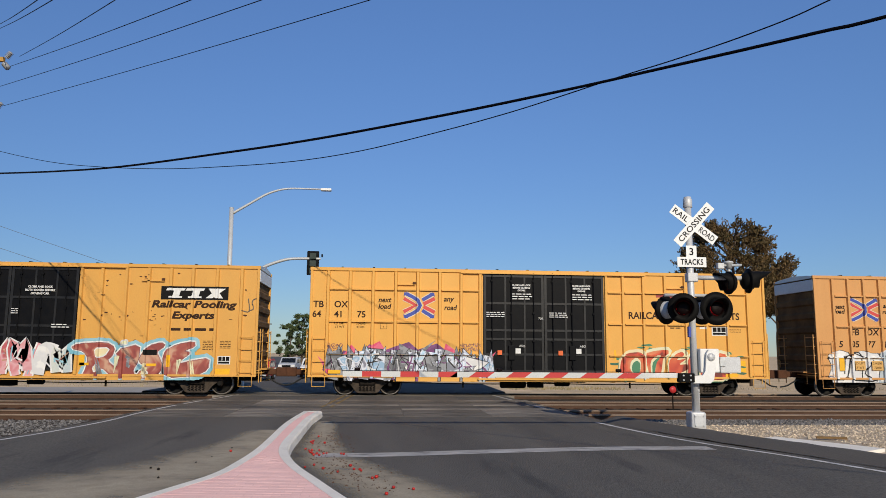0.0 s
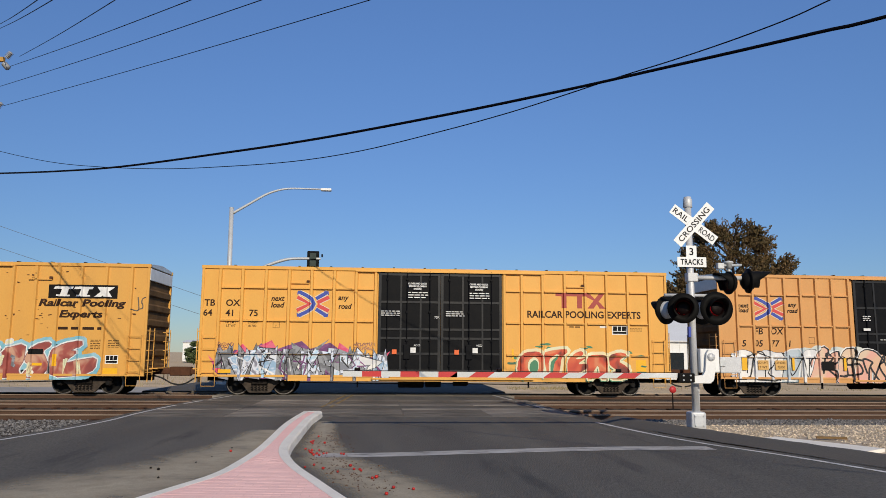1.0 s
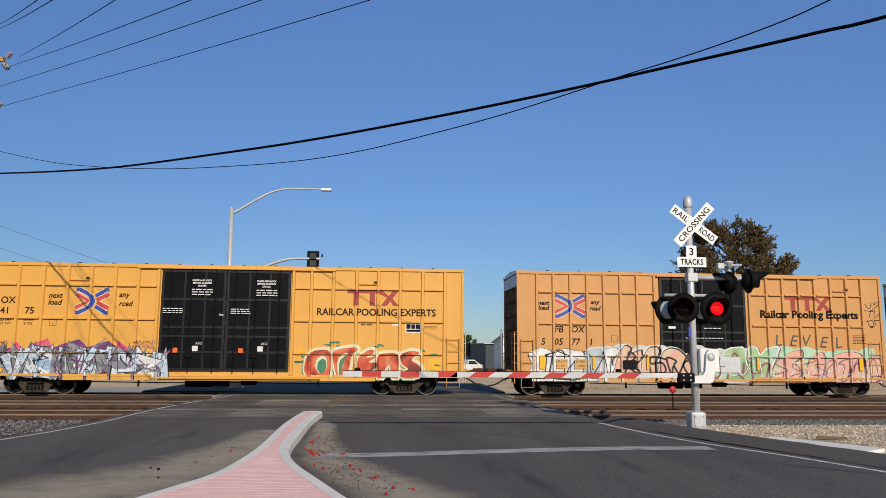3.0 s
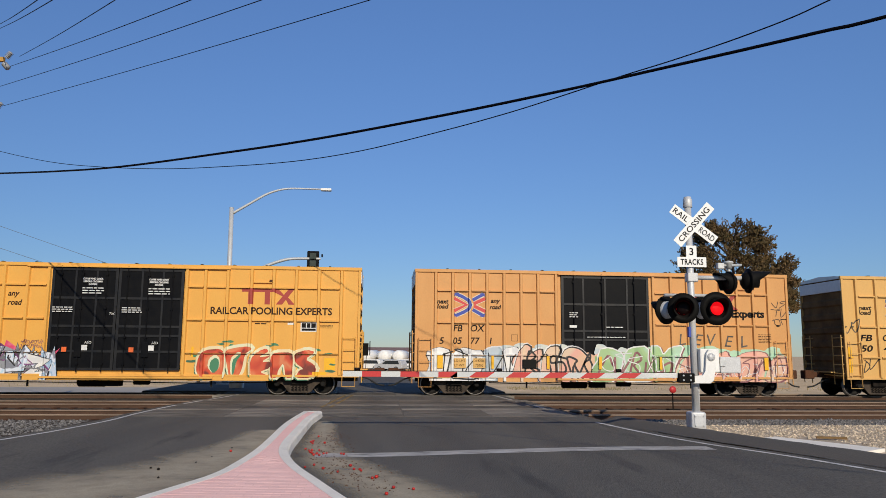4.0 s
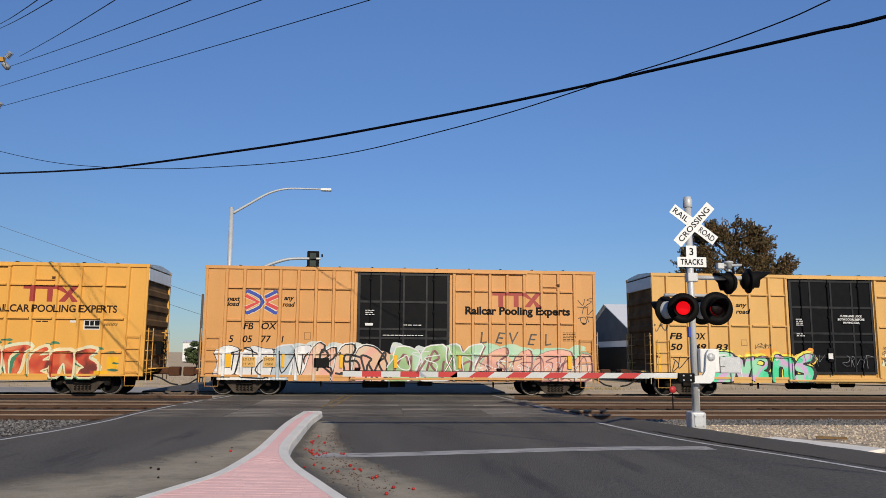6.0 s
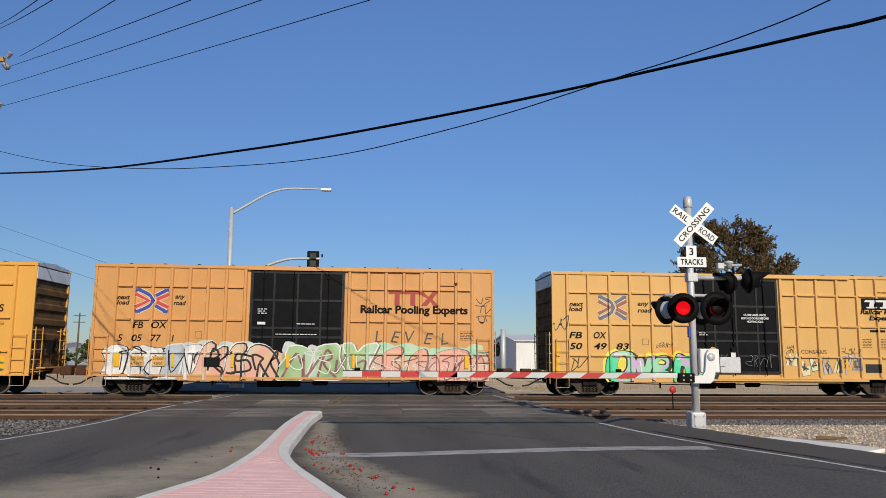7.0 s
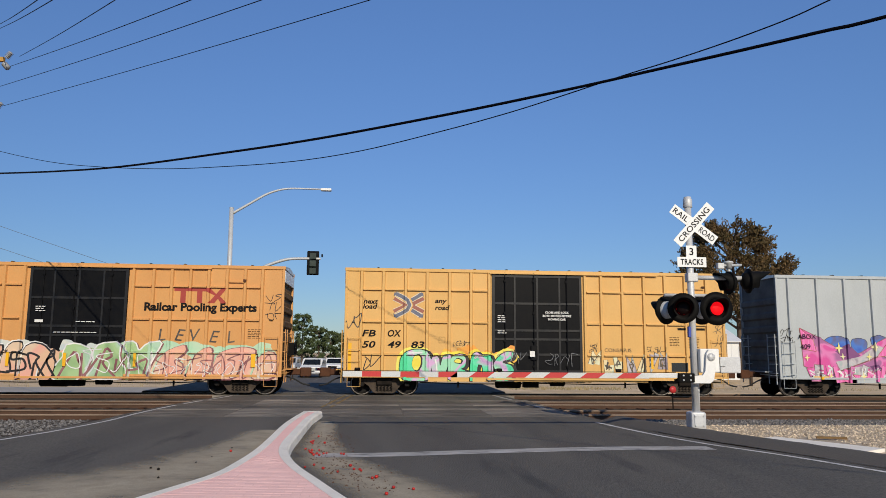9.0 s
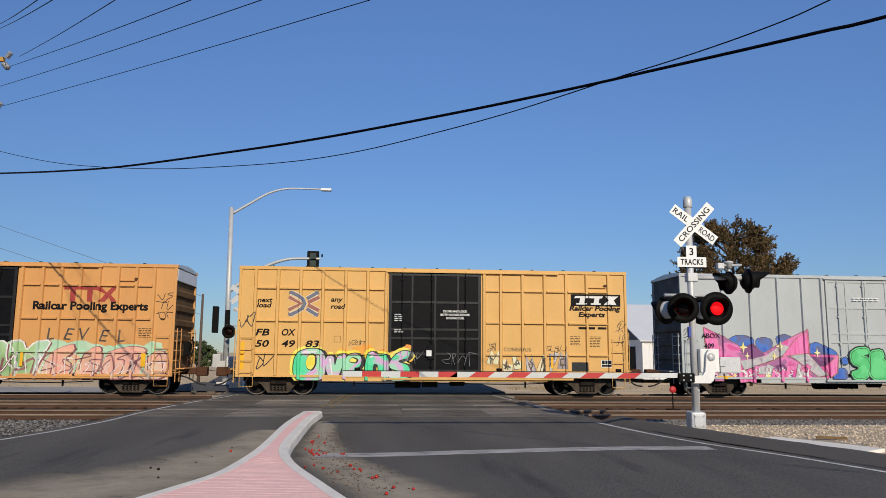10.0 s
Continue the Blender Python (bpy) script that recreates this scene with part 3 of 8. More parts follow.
def build_tracks():
    rnd = random.Random(8)
    plate = boxed(-0.09, 0.09, -0.17, 0.17, 0, 0.018, bevel=0.004)
    plate = finish(plate, "tie_plate", "rust")
    panel_mesh = {}
    for tno, yc in enumerate(TRACKS):
        tr = thing("railway_track", "railway track with rusty brown rails on wooden sleepers", "railway track", group="tracks at the crossing", kind="structure")
        for s in (-0.755, 0.755):
            bm = bmesh.new()
            a = [bm.verts.new((-160, yc + s + y, z)) for y, z in rail_profile()]
            b = [bm.verts.new((160, yc + s + y, z)) for y, z in rail_profile()]
            bm.faces.new(a), bm.faces.new(b[::-1])
            for i in range(len(a)):
                bm.faces.new((a[i], a[(i + 1) % len(a)], b[(i + 1) % len(a)], b[i]))
            ob = part("rail", bm, "rail", tr, "rusty brown steel rail with a polished head")
            ob.data.materials.append(M["rail_head"])
            for f in ob.data.polygons:
                if f.center.z > -0.03:
                    f.material_index = 1
        bm = bmesh.new()
        x = -60.0
        while x < 60:
            if not -6.6 < x < 5.3:
                j = rnd.uniform(-0.03, 0.03)
                box(bm, x - 0.11 + j, x + 0.11 + j, yc - 1.3 + rnd.uniform(-0.05, 0.05), yc + 1.3 + rnd.uniform(-0.05, 0.05), -0.3, -0.135 - rnd.uniform(0, 0.01))
            x += 0.53
        tagged(part("sleepers", bm, "tie", tr, "dark creosoted wooden sleepers"), kind="stuff")
        if tno < 2:
            for x in [5.6 + 0.53 * k for k in range(34)] + [-6.9 - 0.53 * k for k in range(24)]:
                for s in (-0.755, 0.755):
                    for side in (-0.12, 0.12):
                        if rnd.random() < 0.5:
                            continue
                        ob = new("tie_plate", plate)
                        ob.parent = tr
                        ob.location = (x, yc + s + side, -0.135)
        # concrete crossing panels
        for y0, y1 in ((yc - 1.42, yc - 0.80), (yc - 0.66, yc + 0.66), (yc + 0.80, yc + 1.42)):
            w = y1 - y0
            key = round(w, 2)
            if key not in panel_mesh:
                bm = boxed(-1.16, 1.16, -w / 2, w / 2, -0.16, 0.0, bevel=0.012)
                panel_mesh[key] = finish(bm, "crossing_panel", "panel")
            for k in range(5):
                x = -5.15 + k * 2.34
                ob = new("crossing_panel", panel_mesh[key])
                ob.parent = tr
                ob.location = (x, (y0 + y1) / 2, 0.006 + rnd.uniform(-0.002, 0.003))


build_ground()
build_road()
island, ISL_L, ISL_R = build_island()


# ---------------------------------------------------------------- railway wagons
FACE_Y = 29.276
TRAVEL = [(0.0, 0.0), (0.5, 2.074), (1.0, 4.166), (1.5, 6.233), (2.0, 8.303), (2.5, 10.395), (4.0, 16.58), (4.5, 18.513), (5.0, 20.592), (5.5, 22.666), (7.0, 28.876),
          (7.5, 30.956), (8.0, 33.013), (8.5, 35.075), (9.0, 37.133), (9.5, 39.193), (10.0, 41.235)]
CARS, WHEELS = [], []
WHEEL_R = 0.45
TOP, SILL = 5.0, 0.74


class Side:
    """The near side of a wagon: posts and ledges on a plane, over which paint is laid."""

    def __init__(self, posts, ledges, door, deep=0.085):
        self.posts, self.ledges, self.door, self.deep = posts, ledges, door, deep

    def lift(self, x, z):
        d0, d1 = self.door
        if d0 - 0.02 < x < d1 + 0.02:
            return 0.10
        best = 0.0
        for p in self.posts:
            a = abs(x - p)
            best = max(best, self.deep * min(1.0, max(0.0, (0.075 - a) / 0.03)))
        for q in self.ledges:
            a = abs(z - q)
            best = max(best, 0.095 * min(1.0, max(0.0, (0.035 - a) / 0.015)))
        return best

    def lay(self, bm, layer=1):
        """Fold a flat drawing over posts, ledges and doors."""
        if not bm.verts:
            return bm
        x0, x1 = min(v.co.x for v in bm.verts), max(v.co.x for v in bm.verts)
        z0, z1 = min(v.co.z for v in bm.verts), max(v.co.z for v in bm.verts)
        cuts = []
        for p in self.posts:
            cuts += [p - 0.075, p - 0.045, p + 0.045, p + 0.075]
        cuts += [self.door[0] - 0.021, self.door[0] - 0.019, self.door[1] + 0.019, self.door[1] + 0.021]
        for c in cuts:
            if x0 < c < x1:
                bmesh.ops.bisect_plane(bm, geom=bm.verts[:] + bm.edges[:] + bm.faces[:], plane_co=(c, 0, 0), plane_no=(1, 0, 0))
        for q in self.ledges:
            for c in (q - 0.035, q - 0.02, q + 0.02, q + 0.035):
                if z0 < c < z1:
                    bmesh.ops.bisect_plane(bm, geom=bm.verts[:] + bm.edges[:] + bm.faces[:], plane_co=(0, 0, c), plane_no=(0, 0, 1))
        for v in bm.verts:
            v.co.y -= self.lift(v.co.x, v.co.z) + 0.0025 * layer
        return bm


def put(side, parent, name, bm, material, layer=1, label=""):
    ob = part(name, side.lay(bm, layer), material, parent, label)
    if name in ("graffiti", "small_print", "spray_tag", "rust_scab", "data_box"):
        ob["kind"] = "stuff"
    return ob


def flat(points):
    bm = bmesh.new()
    bm.faces.new([bm.verts.new((x, 0, z)) for x, z in points])
    return bm


def yellow_paint(name, base, second, stains, stain_at):
    return mat(name, base, 0.5, second=second, amount=0.55, scale=1.2, fine=30, bump=0.08, stains=stains, stain_scale=1.5, stain_at=stain_at, stretch=(1, 1, 0.4), spec=0.35, grit=0.12)


PAINT = {
    "one": yellow_paint("yellow_paint_rusty", (0.66, 0.345, 0.075), (0.58, 0.30, 0.07), (0.20, 0.075, 0.03), 0.66),
    "two": yellow_paint("yellow_paint_fresh", (0.72, 0.375, 0.075), (0.66, 0.33, 0.065), (0.50, 0.25, 0.06), 0.72),
    "three": yellow_paint("yellow_paint_orange", (0.62, 0.315, 0.105), (0.53, 0.25, 0.08), (0.40, 0.18, 0.06), 0.66),
    "four": yellow_paint("yellow_paint_pale", (0.67, 0.395, 0.125), (0.58, 0.335, 0.10), (0.36, 0.20, 0.09), 0.68),
    "five": yellow_paint("grey_paint", (0.44, 0.47, 0.48), (0.36, 0.385, 0.39), (0.25, 0.25, 0.24), 0.68),
}


def bogie(car, x):
    """A two-axle bogie under a wagon, centred at x."""
    bg = part("bogie", boxed(x - 0.30, x + 0.30, 0.25, 2.75, 0.42, 0.66, bevel=0.03), "truck_grime", car, "dark grimy cast steel bogie")
    for y in (0.42, 2.58):
        bm = bmesh.new()
        o = [(-1.02, 0.52), (-0.98, 0.62), (-0.70, 0.66), (0.70, 0.66), (0.98, 0.62), (1.02, 0.52), (0.78, 0.50), (0.62, 0.40), (0.44, 0.13), (0.34, 0.09), (-0.34, 0.09), (-0.44, 0.13), (-0.62, 0.40), (-0.78, 0.50)]
        prism(bm, [(x + a, b) for a, b in o], y - 0.05, y + 0.05)
        bmesh.ops.bevel(bm, geom=[e for e in bm.edges], offset=0.015, segments=1, affect="EDGES")
        part("side_frame", bm, "frame_grime", bg, "rusty brown cast side frame")
        sg = -1 if y < 1.5 else 1
        for k in range(-2, 3):
            bm = bmesh.new()
            pts = []
            for q in range(20):
                a = q * 1.2
                pts.append((x + k * 0.135 + 0.045 * math.cos(a), y + sg * 0.09 + 0.02 * math.sin(a), 0.18 + 0.32 * q / 19))
            part("spring", tube(bm, pts, 0.016, 5), "truck_grime", bg, "coiled suspension spring")
        for a in (-0.89, 0.89):
            bm = bmesh.new()
            lathe(bm, (x + a, y, 0.45), (0, sg, 0), [(0.03, 0.0), (0.03, 0.12), (0.08, 0.12), (0.11, 0.09), (0.12, 0.0)], 14)
            part("axle_box", bm, "truck_grime", bg, "round bearing cap")
    for a in (-0.89, 0.89):
        bm = bmesh.new()
        tube(bm, [(0, -1.25, 0), (0, 1.25, 0)], 0.08, 10)
        for s in (-1, 1):
            yy = s * 0.755
            lathe(bm, (0, yy, 0), (0, s, 0), [(-0.11, 0.0), (-0.11, 0.14), (-0.075, 0.47), (-0.05, 0.47), (-0.045, WHEEL_R), (0.055, WHEEL_R - 0.012), (0.06, 0.40), (0.05, 0.385), (0.0, 0.36), (-0.02, 0.16), (0.06, 0.14), (0.06, 0.0)], 32)
        ob = part("wheelset", bm, "wheel_steel", bg, "dark steel wheels with a worn bright tread")
        ob.data.materials.append(M["wheel_rim"])
        for f in ob.data.polygons:
            c = f.center
            if 0.40 < math.hypot(c.x, c.z) < 0.449:
                f.material_index = 1
        WHEELS.append((ob, x + a, 1.5))
    return bg


def ladder(car, side_x, w, z0, z1, y, material, label):
    bm = bmesh.new()
    for x in (side_x, side_x + w):
        tube(bm, [(x, y + 0.06, z0), (x, y, z0), (x, y, z1), (x, y + 0.06, z1)], 0.018, 6)
    n = max(3, round((z1 - z0) / 0.36))
    for k in range(n):
        z = z0 + 0.08 + (z1 - z0 - 0.12) * k / (n - 1)
        tube(bm, [(side_x, y, z), (side_x + w, y, z)], 0.016, 6)
    return part("ladder", bm, material, car, label)


def boxcar(name, label, paint, L, posts, ledges, door, double, end_paint, white_cap, door_material="black_paint", brake_right=True, deep=0.085, pivot=2.3, brackets=()):
    car = thing(name, label, "freight wagon", group="wagons of the passing train")
    side = Side(posts, ledges, door, deep)
    P = PAINT[paint]
    d0, d1 = door
    body = part("body", boxed(0.13, L - 0.13, 0.05, 2.95, SILL, TOP - 0.12), P, car)
    # near and far side sheets with the door opening's frame, posts, ledges, chords
    for near in (True, False):
        ny = (lambda a: a) if near else (lambda a: 3.0 - a)
        def b2(bm, x0, x1, a, b, z0, z1):
            box(bm, x0, x1, min(ny(a), ny(b)), max(ny(a), ny(b)), z0, z1)
        for xa, xb in ((0.0, d0), (d1, L)):
            bm = bmesh.new()
            b2(bm, xa, xb, 0.0, 0.055, SILL, TOP - 0.13)
            part("side_sheet", bm, P, car)
        for px in posts:
            bm = bmesh.new()
            o = [(px - 0.075, 0.0), (px - 0.045, -deep), (px + 0.045, -deep), (px + 0.075, 0.0)]
            if not near:
                o = [(a, 3.0 - b) for a, b in o][::-1]
            slab(bm, o, SILL + 0.04, TOP - 0.14)
            part("side_post", bm, P, car)
        if near:
            edges = [0.0] + [p for p in sorted(posts)] + [L]
            for q in ledges:
                for a, b in zip(edges, edges[1:]):
                    if (a, b) in ((0.0, edges[1]), (edges[-2], L)) or (a < d0 < b) or (a < d1 < b) or (d0 <= a < d1) or b - a < 0.4:
                        continue
                    bm = bmesh.new()
                    v = box(bm, a + 0.07, b - 0.07, -0.095, 0.002, q - 0.03, q + 0.03)
                    for vv in v:
                        if vv.co.y < -0.01 and vv.co.z > q:
                            vv.co.z -= 0.012
                    part("ledge", bm, P, car)
        bm = bmesh.new()
        b2(bm, -0.02, L + 0.02, -0.055, 0.06, TOP - 0.13, TOP)
        bmesh.ops.bevel(bm, geom=bm.edges[:], offset=0.012, segments=1, affect="EDGES")
        part("top_chord", bm, P, car)
        bm = bmesh.new()
        b2(bm, 0.0, L, -0.05, 0.05, SILL - 0.02, SILL + 0.06)
        b2(bm, 3.3, L - 3.3, -0.03, 0.04, SILL - 0.17, SILL - 0.02)
        part("side_sill", bm, P, car)
        # corner post
        for x0, x1 in ((0.0, 0.10), (L - 0.10, L)):
            bm = bmesh.new()
            b2(bm, x0, x1, -0.05, 0.05, SILL + 0.06, TOP - 0.13)
            bmesh.ops.bevel(bm, geom=bm.edges[:], offset=0.01, segments=1, affect="EDGES")
            part("corner_post", bm, P, car)
    # doors
    leaves = [(d0 + 0.02, (d0 + d1) / 2 - 0.012), ((d0 + d1) / 2 + 0.012, d1 - 0.02)] if double else [(d0 + 0.02, d1 - 0.02)]
    DM = M[door_material] if isinstance(door_material, str) else door_material
    for a, b in leaves:
        z0, z1 = SILL + 0.20, TOP - 0.17
        dr = part("door", boxed(a, b, -0.025, 0.09, z0, z1), DM, car, "plug door with pressed ribs and locking rods" )
        bm = bmesh.new()
        box(bm, a, a + 0.10, -0.055, -0.02, z0, z1), box(bm, b - 0.10, b, -0.055, -0.02, z0, z1)
        for q in (z0, 1.60, 2.20, 2.55, 3.62, z1 - 0.12):
            box(bm, a + 0.1, b - 0.1, -0.055, -0.02, q, q + 0.085)
        w = b - a
        for q in (0.25, 0.5, 0.75) if w > 2.5 else (0.36, 0.68):
            box(bm, a + w * q - 0.035, a + w * q + 0.035, -0.05, -0.02, z0, z1)
        part("door_rib", bm, "door_rib" if door_material == "black_paint" else DM, dr)
        for q in (0.14, 0.46, 0.83):
            bm = tubed([(a + w * q, -0.075, z0 - 0.08), (a + w * q, -0.075, z1 + 0.06)], 0.02, 6)
            for z in (z0 + 0.2, z0 + 1.2, z0 + 2.3, z1 - 0.3):
                box(bm, a + w * q - 0.05, a + w * q + 0.05, -0.097, -0.05, z, z + 0.07)
            part("lock_rod", bm, DM, dr, "vertical locking rod")
        bm = boxed(a + w * 0.46 - 0.13, a + w * 0.46 + 0.13, -0.097, -0.05, 1.42, 2.0, bevel=0.02)
        part("lock_box", bm, DM, dr)
    bm = bmesh.new()
    box(bm, d0 - 0.2, min(d1 + (d1 - d0) * (0.25 if double else 1.0), L - 0.4), -0.14, -0.055, SILL - 0.10, SILL - 0.03)
    part("door_track", bm, P, car)
    bm = bmesh.new()
    box(bm, d0 - (0.9 if double else 0.1), min(d1 + (d1 - d0) * (0.35 if double else 0.85), L - 0.5), -0.13, -0.05, TOP - 0.165, TOP - 0.125)
    part("upper_track", bm, P, car)
    # roof
    bm = bmesh.new()
    o = [(-0.04, TOP - 0.03), (0.4, TOP + 0.03), (1.5, TOP + 0.10), (2.6, TOP + 0.03), (3.04, TOP - 0.03), (3.0, TOP - 0.10), (0.0, TOP - 0.10)]
    a = [bm.verts.new((0.0, y, z)) for y, z in o]
    b = [bm.verts.new((L, y, z)) for y, z in o]
    bm.faces.new(a), bm.faces.new(b[::-1])
    for i in range(len(o)):
        bm.faces.new((a[i], a[(i + 1) % len(o)], b[(i + 1) % len(o)], b[i]))
    part("roof", bm, "aluminium", car, "ribbed galvanised roof")
    n = int(L / 1.2)
    for k in range(1, n):
        bm = boxed(L * k / n - 0.04, L * k / n + 0.04, 0.0, 3.0, TOP - 0.05, TOP + 0.035)
        part("roof_rib", bm, "black_metal", car)
    # ends with horizontal corrugations, their shade put into a darker colour
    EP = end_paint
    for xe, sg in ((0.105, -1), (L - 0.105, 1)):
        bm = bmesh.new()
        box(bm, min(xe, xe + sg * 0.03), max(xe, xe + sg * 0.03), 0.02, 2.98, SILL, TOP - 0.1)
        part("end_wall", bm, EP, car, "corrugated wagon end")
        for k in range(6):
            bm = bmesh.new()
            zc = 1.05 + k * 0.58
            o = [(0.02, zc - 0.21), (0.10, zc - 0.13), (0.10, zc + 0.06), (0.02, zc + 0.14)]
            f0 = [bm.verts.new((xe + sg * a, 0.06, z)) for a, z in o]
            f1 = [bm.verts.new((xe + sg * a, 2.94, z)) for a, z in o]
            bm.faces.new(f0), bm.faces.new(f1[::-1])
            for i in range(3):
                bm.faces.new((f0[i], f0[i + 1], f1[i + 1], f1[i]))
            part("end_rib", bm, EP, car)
        if white_cap:
            bm = boxed(min(xe + sg * 0.03, xe + sg * 0.12), max(xe + sg * 0.03, xe + sg * 0.12), 0.0, 3.0, TOP - 0.62, TOP - 0.16, bevel=0.01)
            part("end_panel", bm, "white", car, "white reporting panel at the top of the end")
        # end platform, grab irons, coupler, hose
        bm = boxed(min(xe, xe + sg * 0.42), max(xe, xe + sg * 0.42), 0.55, 2.45, 0.98, 1.02)
        part("end_step", bm, P, car)
        for y0 in (0.08, 2.30):
            bm = bmesh.new()
            for k in range(5):
                z = 0.95 + 0.37 * k
                tube(bm, [(xe + sg * 0.05, y0, z), (xe + sg * 0.19, y0, z), (xe + sg * 0.19, y0 + 0.6, z), (xe + sg * 0.05, y0 + 0.6, z)], 0.016, 5)
            for y in (y0, y0 + 0.6):
                tube(bm, [(xe + sg * 0.19, y, 0.5), (xe + sg * 0.19, y, 2.55)], 0.02, 5)
            part("end_ladder", bm, P, car, "end ladder with grab irons")
        bm = bmesh.new()
        box(bm, min(xe, xe + sg * 0.8), max(xe, xe + sg * 0.8), 1.38, 1.62, 0.76, 1.0)
        box(bm, min(xe + sg * 0.68, xe + sg * 1.1), max(xe + sg * 0.68, xe + sg * 1.1), 1.30, 1.70, 0.70, 1.06)
        bmesh.ops.bevel(bm, geom=bm.edges[:], offset=0.03, segments=1, affect="EDGES")
        cp = part("coupler", bm, "rust", car, "rusty brown knuckle coupler")
        bm = tubed(smooth_line([(xe + sg * 0.1, 1.15, 0.72), (xe + sg * 0.45, 1.12, 0.62), (xe + sg * 0.8, 1.18, 0.42), (xe + sg * 1.1, 1.2, 0.36)], 5), 0.032, 7)
        part("air_hose", bm, "rubber", car, "black rubber brake hose")
        bm = tubed([(xe + sg * 0.08, 0.1, 0.86), (xe + sg * 0.26, 0.35, 0.86), (xe + sg * 0.3, 1.2, 0.9)], 0.022, 6)
        part("uncoupling_lever", bm, P, car)
        # corner ladder on the side and stirrup step
        lx = 0.16 if sg < 0 else L - 0.16 - 0.50
        ladder(car, lx, 0.50, SILL + 0.08, 2.26, -0.13, P, "side ladder with grab irons")
        bm = tubed([(lx, -0.03, SILL), (lx, -0.03, 0.36), (lx + 0.5, -0.03, 0.36), (lx + 0.5, -0.03, SILL)], 0.014, 6)
        part("stirrup_step", bm, P, car, "bent steel sill step")
    if brake_right:
        bm = bmesh.new()
        box(bm, L + 0.10, L + 0.32, 1.05, 1.35, 1.55, 2.05)
        part("brake_gear", bm, "black_metal", car, "black hand brake gear box")
        bm = bmesh.new()
        ring = [(L + 0.38, 1.2 + 0.28 * math.cos(a), 1.85 + 0.28 * math.sin(a)) for a in (2 * math.pi * k / 24 for k in range(25))]
        tube(bm, ring, 0.02, 6, caps=False)
        for k in range(4):
            a = math.pi * k / 4
            tube(bm, [(L + 0.38, 1.2 - 0.28 * math.cos(a), 1.85 - 0.28 * math.sin(a)), (L + 0.38, 1.2 + 0.28 * math.cos(a), 1.85 + 0.28 * math.sin(a))], 0.012, 5)
        part("brake_wheel", bm, "black_metal", car, "black spoked hand brake wheel")
        bm = tubed([(L + 0.25, 1.2, 1.6), (L + 0.2, 1.25, 0.7)], 0.012, 5)
        part("brake_chain", bm, "rust", car)
    # placard holders high on the side
    for x0, x1 in brackets:
        br = part("placard_bar", boxed(x0, x1, -0.085, -0.045, 4.33, 4.37), P, car)
        part("placard_latch", boxed(x1 - 0.10, x1 + 0.02, -0.10, -0.05, 4.36, 4.46, bevel=0.01), "rust", br, "small rusty latch")
    # underframe
    bm = boxed(0.1, L - 0.1, 1.32, 1.68, 0.52, 0.84)
    part("centre_sill", bm, "truck_grime", car)
    for k in range(5):
        x = 3.6 + (L - 7.2) * k / 4
        part("cross_bearer", boxed(x - 0.06, x + 0.06, 0.05, 2.95, 0.55, 0.80), "truck_grime", car)
    mid = L / 2
    bm = lathe(bmesh.new(), (mid - 1.6, 1.0, 0.48), (1, 0, 0), [(0, 0.0), (0, 0.16), (0.04, 0.2), (1.0, 0.2), (1.04, 0.16), (1.04, 0.0)], 16)
    part("air_reservoir", bm, "truck_grime", car, "dark brake air tank")
    bm = lathe(bmesh.new(), (mid + 0.6, 0.7, 0.50), (1, 0, 0), [(0, 0.0), (0, 0.13), (0.55, 0.13), (0.6, 0.08), (0.6, 0.0)], 14)
    part("brake_cylinder", bm, "truck_grime", car)
    bm = boxed(mid - 0.5, mid + 0.1, 0.55, 1.0, 0.32, 0.62, bevel=0.02)
    part("brake_valve", bm, "truck_grime", car)
    bm = tubed(smooth_line([(3.0, 0.35, 0.52), (mid - 2, 0.35, 0.47), (mid, 0.35, 0.50), (mid + 3, 0.35, 0.46), (L - 3, 0.35, 0.52)], 4), 0.022, 6)
    for x in (mid - 3.2, mid + 3.6):
        box(bm, x - 0.03, x + 0.03, 0.32, 0.38, 0.32, 0.74)
    part("brake_pipe", bm, "truck_grime", car)
    bogie(car, pivot)
    bogie(car, L - pivot)
    return car, side


def spread(a, b, n):
    return [a + (b - a) * k / (n - 1) for k in range(n)]


POSTS60 = [0.70, 1.56, 2.46, 3.35, 4.22, 5.10, 5.96, 6.72, 11.86, 12.56, 13.41, 14.32, 15.17, 16.04, 16.92, 17.80]
POSTS50 = [0.82, 1.50, 2.19, 2.88, 3.57, 4.26, 4.95, 5.68, 9.70, 10.45, 11.14, 11.84, 12.53, 13.23, 13.92, 14.58]
POSTS50B = [0.64, 1.50, 2.38, 3.24, 4.13, 4.99, 5.72, 9.62, 10.29, 11.17, 12.07, 12.95, 13.80, 14.70]
POSTS60B = [0.7, 1.62, 2.55, 3.4, 4.3, 5.2, 6.1, 6.7, 11.86, 12.62, 13.52, 14.36, 15.19, 16.02, 16.94, 17.88]
POSTS5 = [0.55, 1.79, 3.0, 4.19, 5.25, 6.1, 9.9, 11.2, 12.4, 13.6, 14.8]
EIGHT = [4.15, 2.88, 1.62]

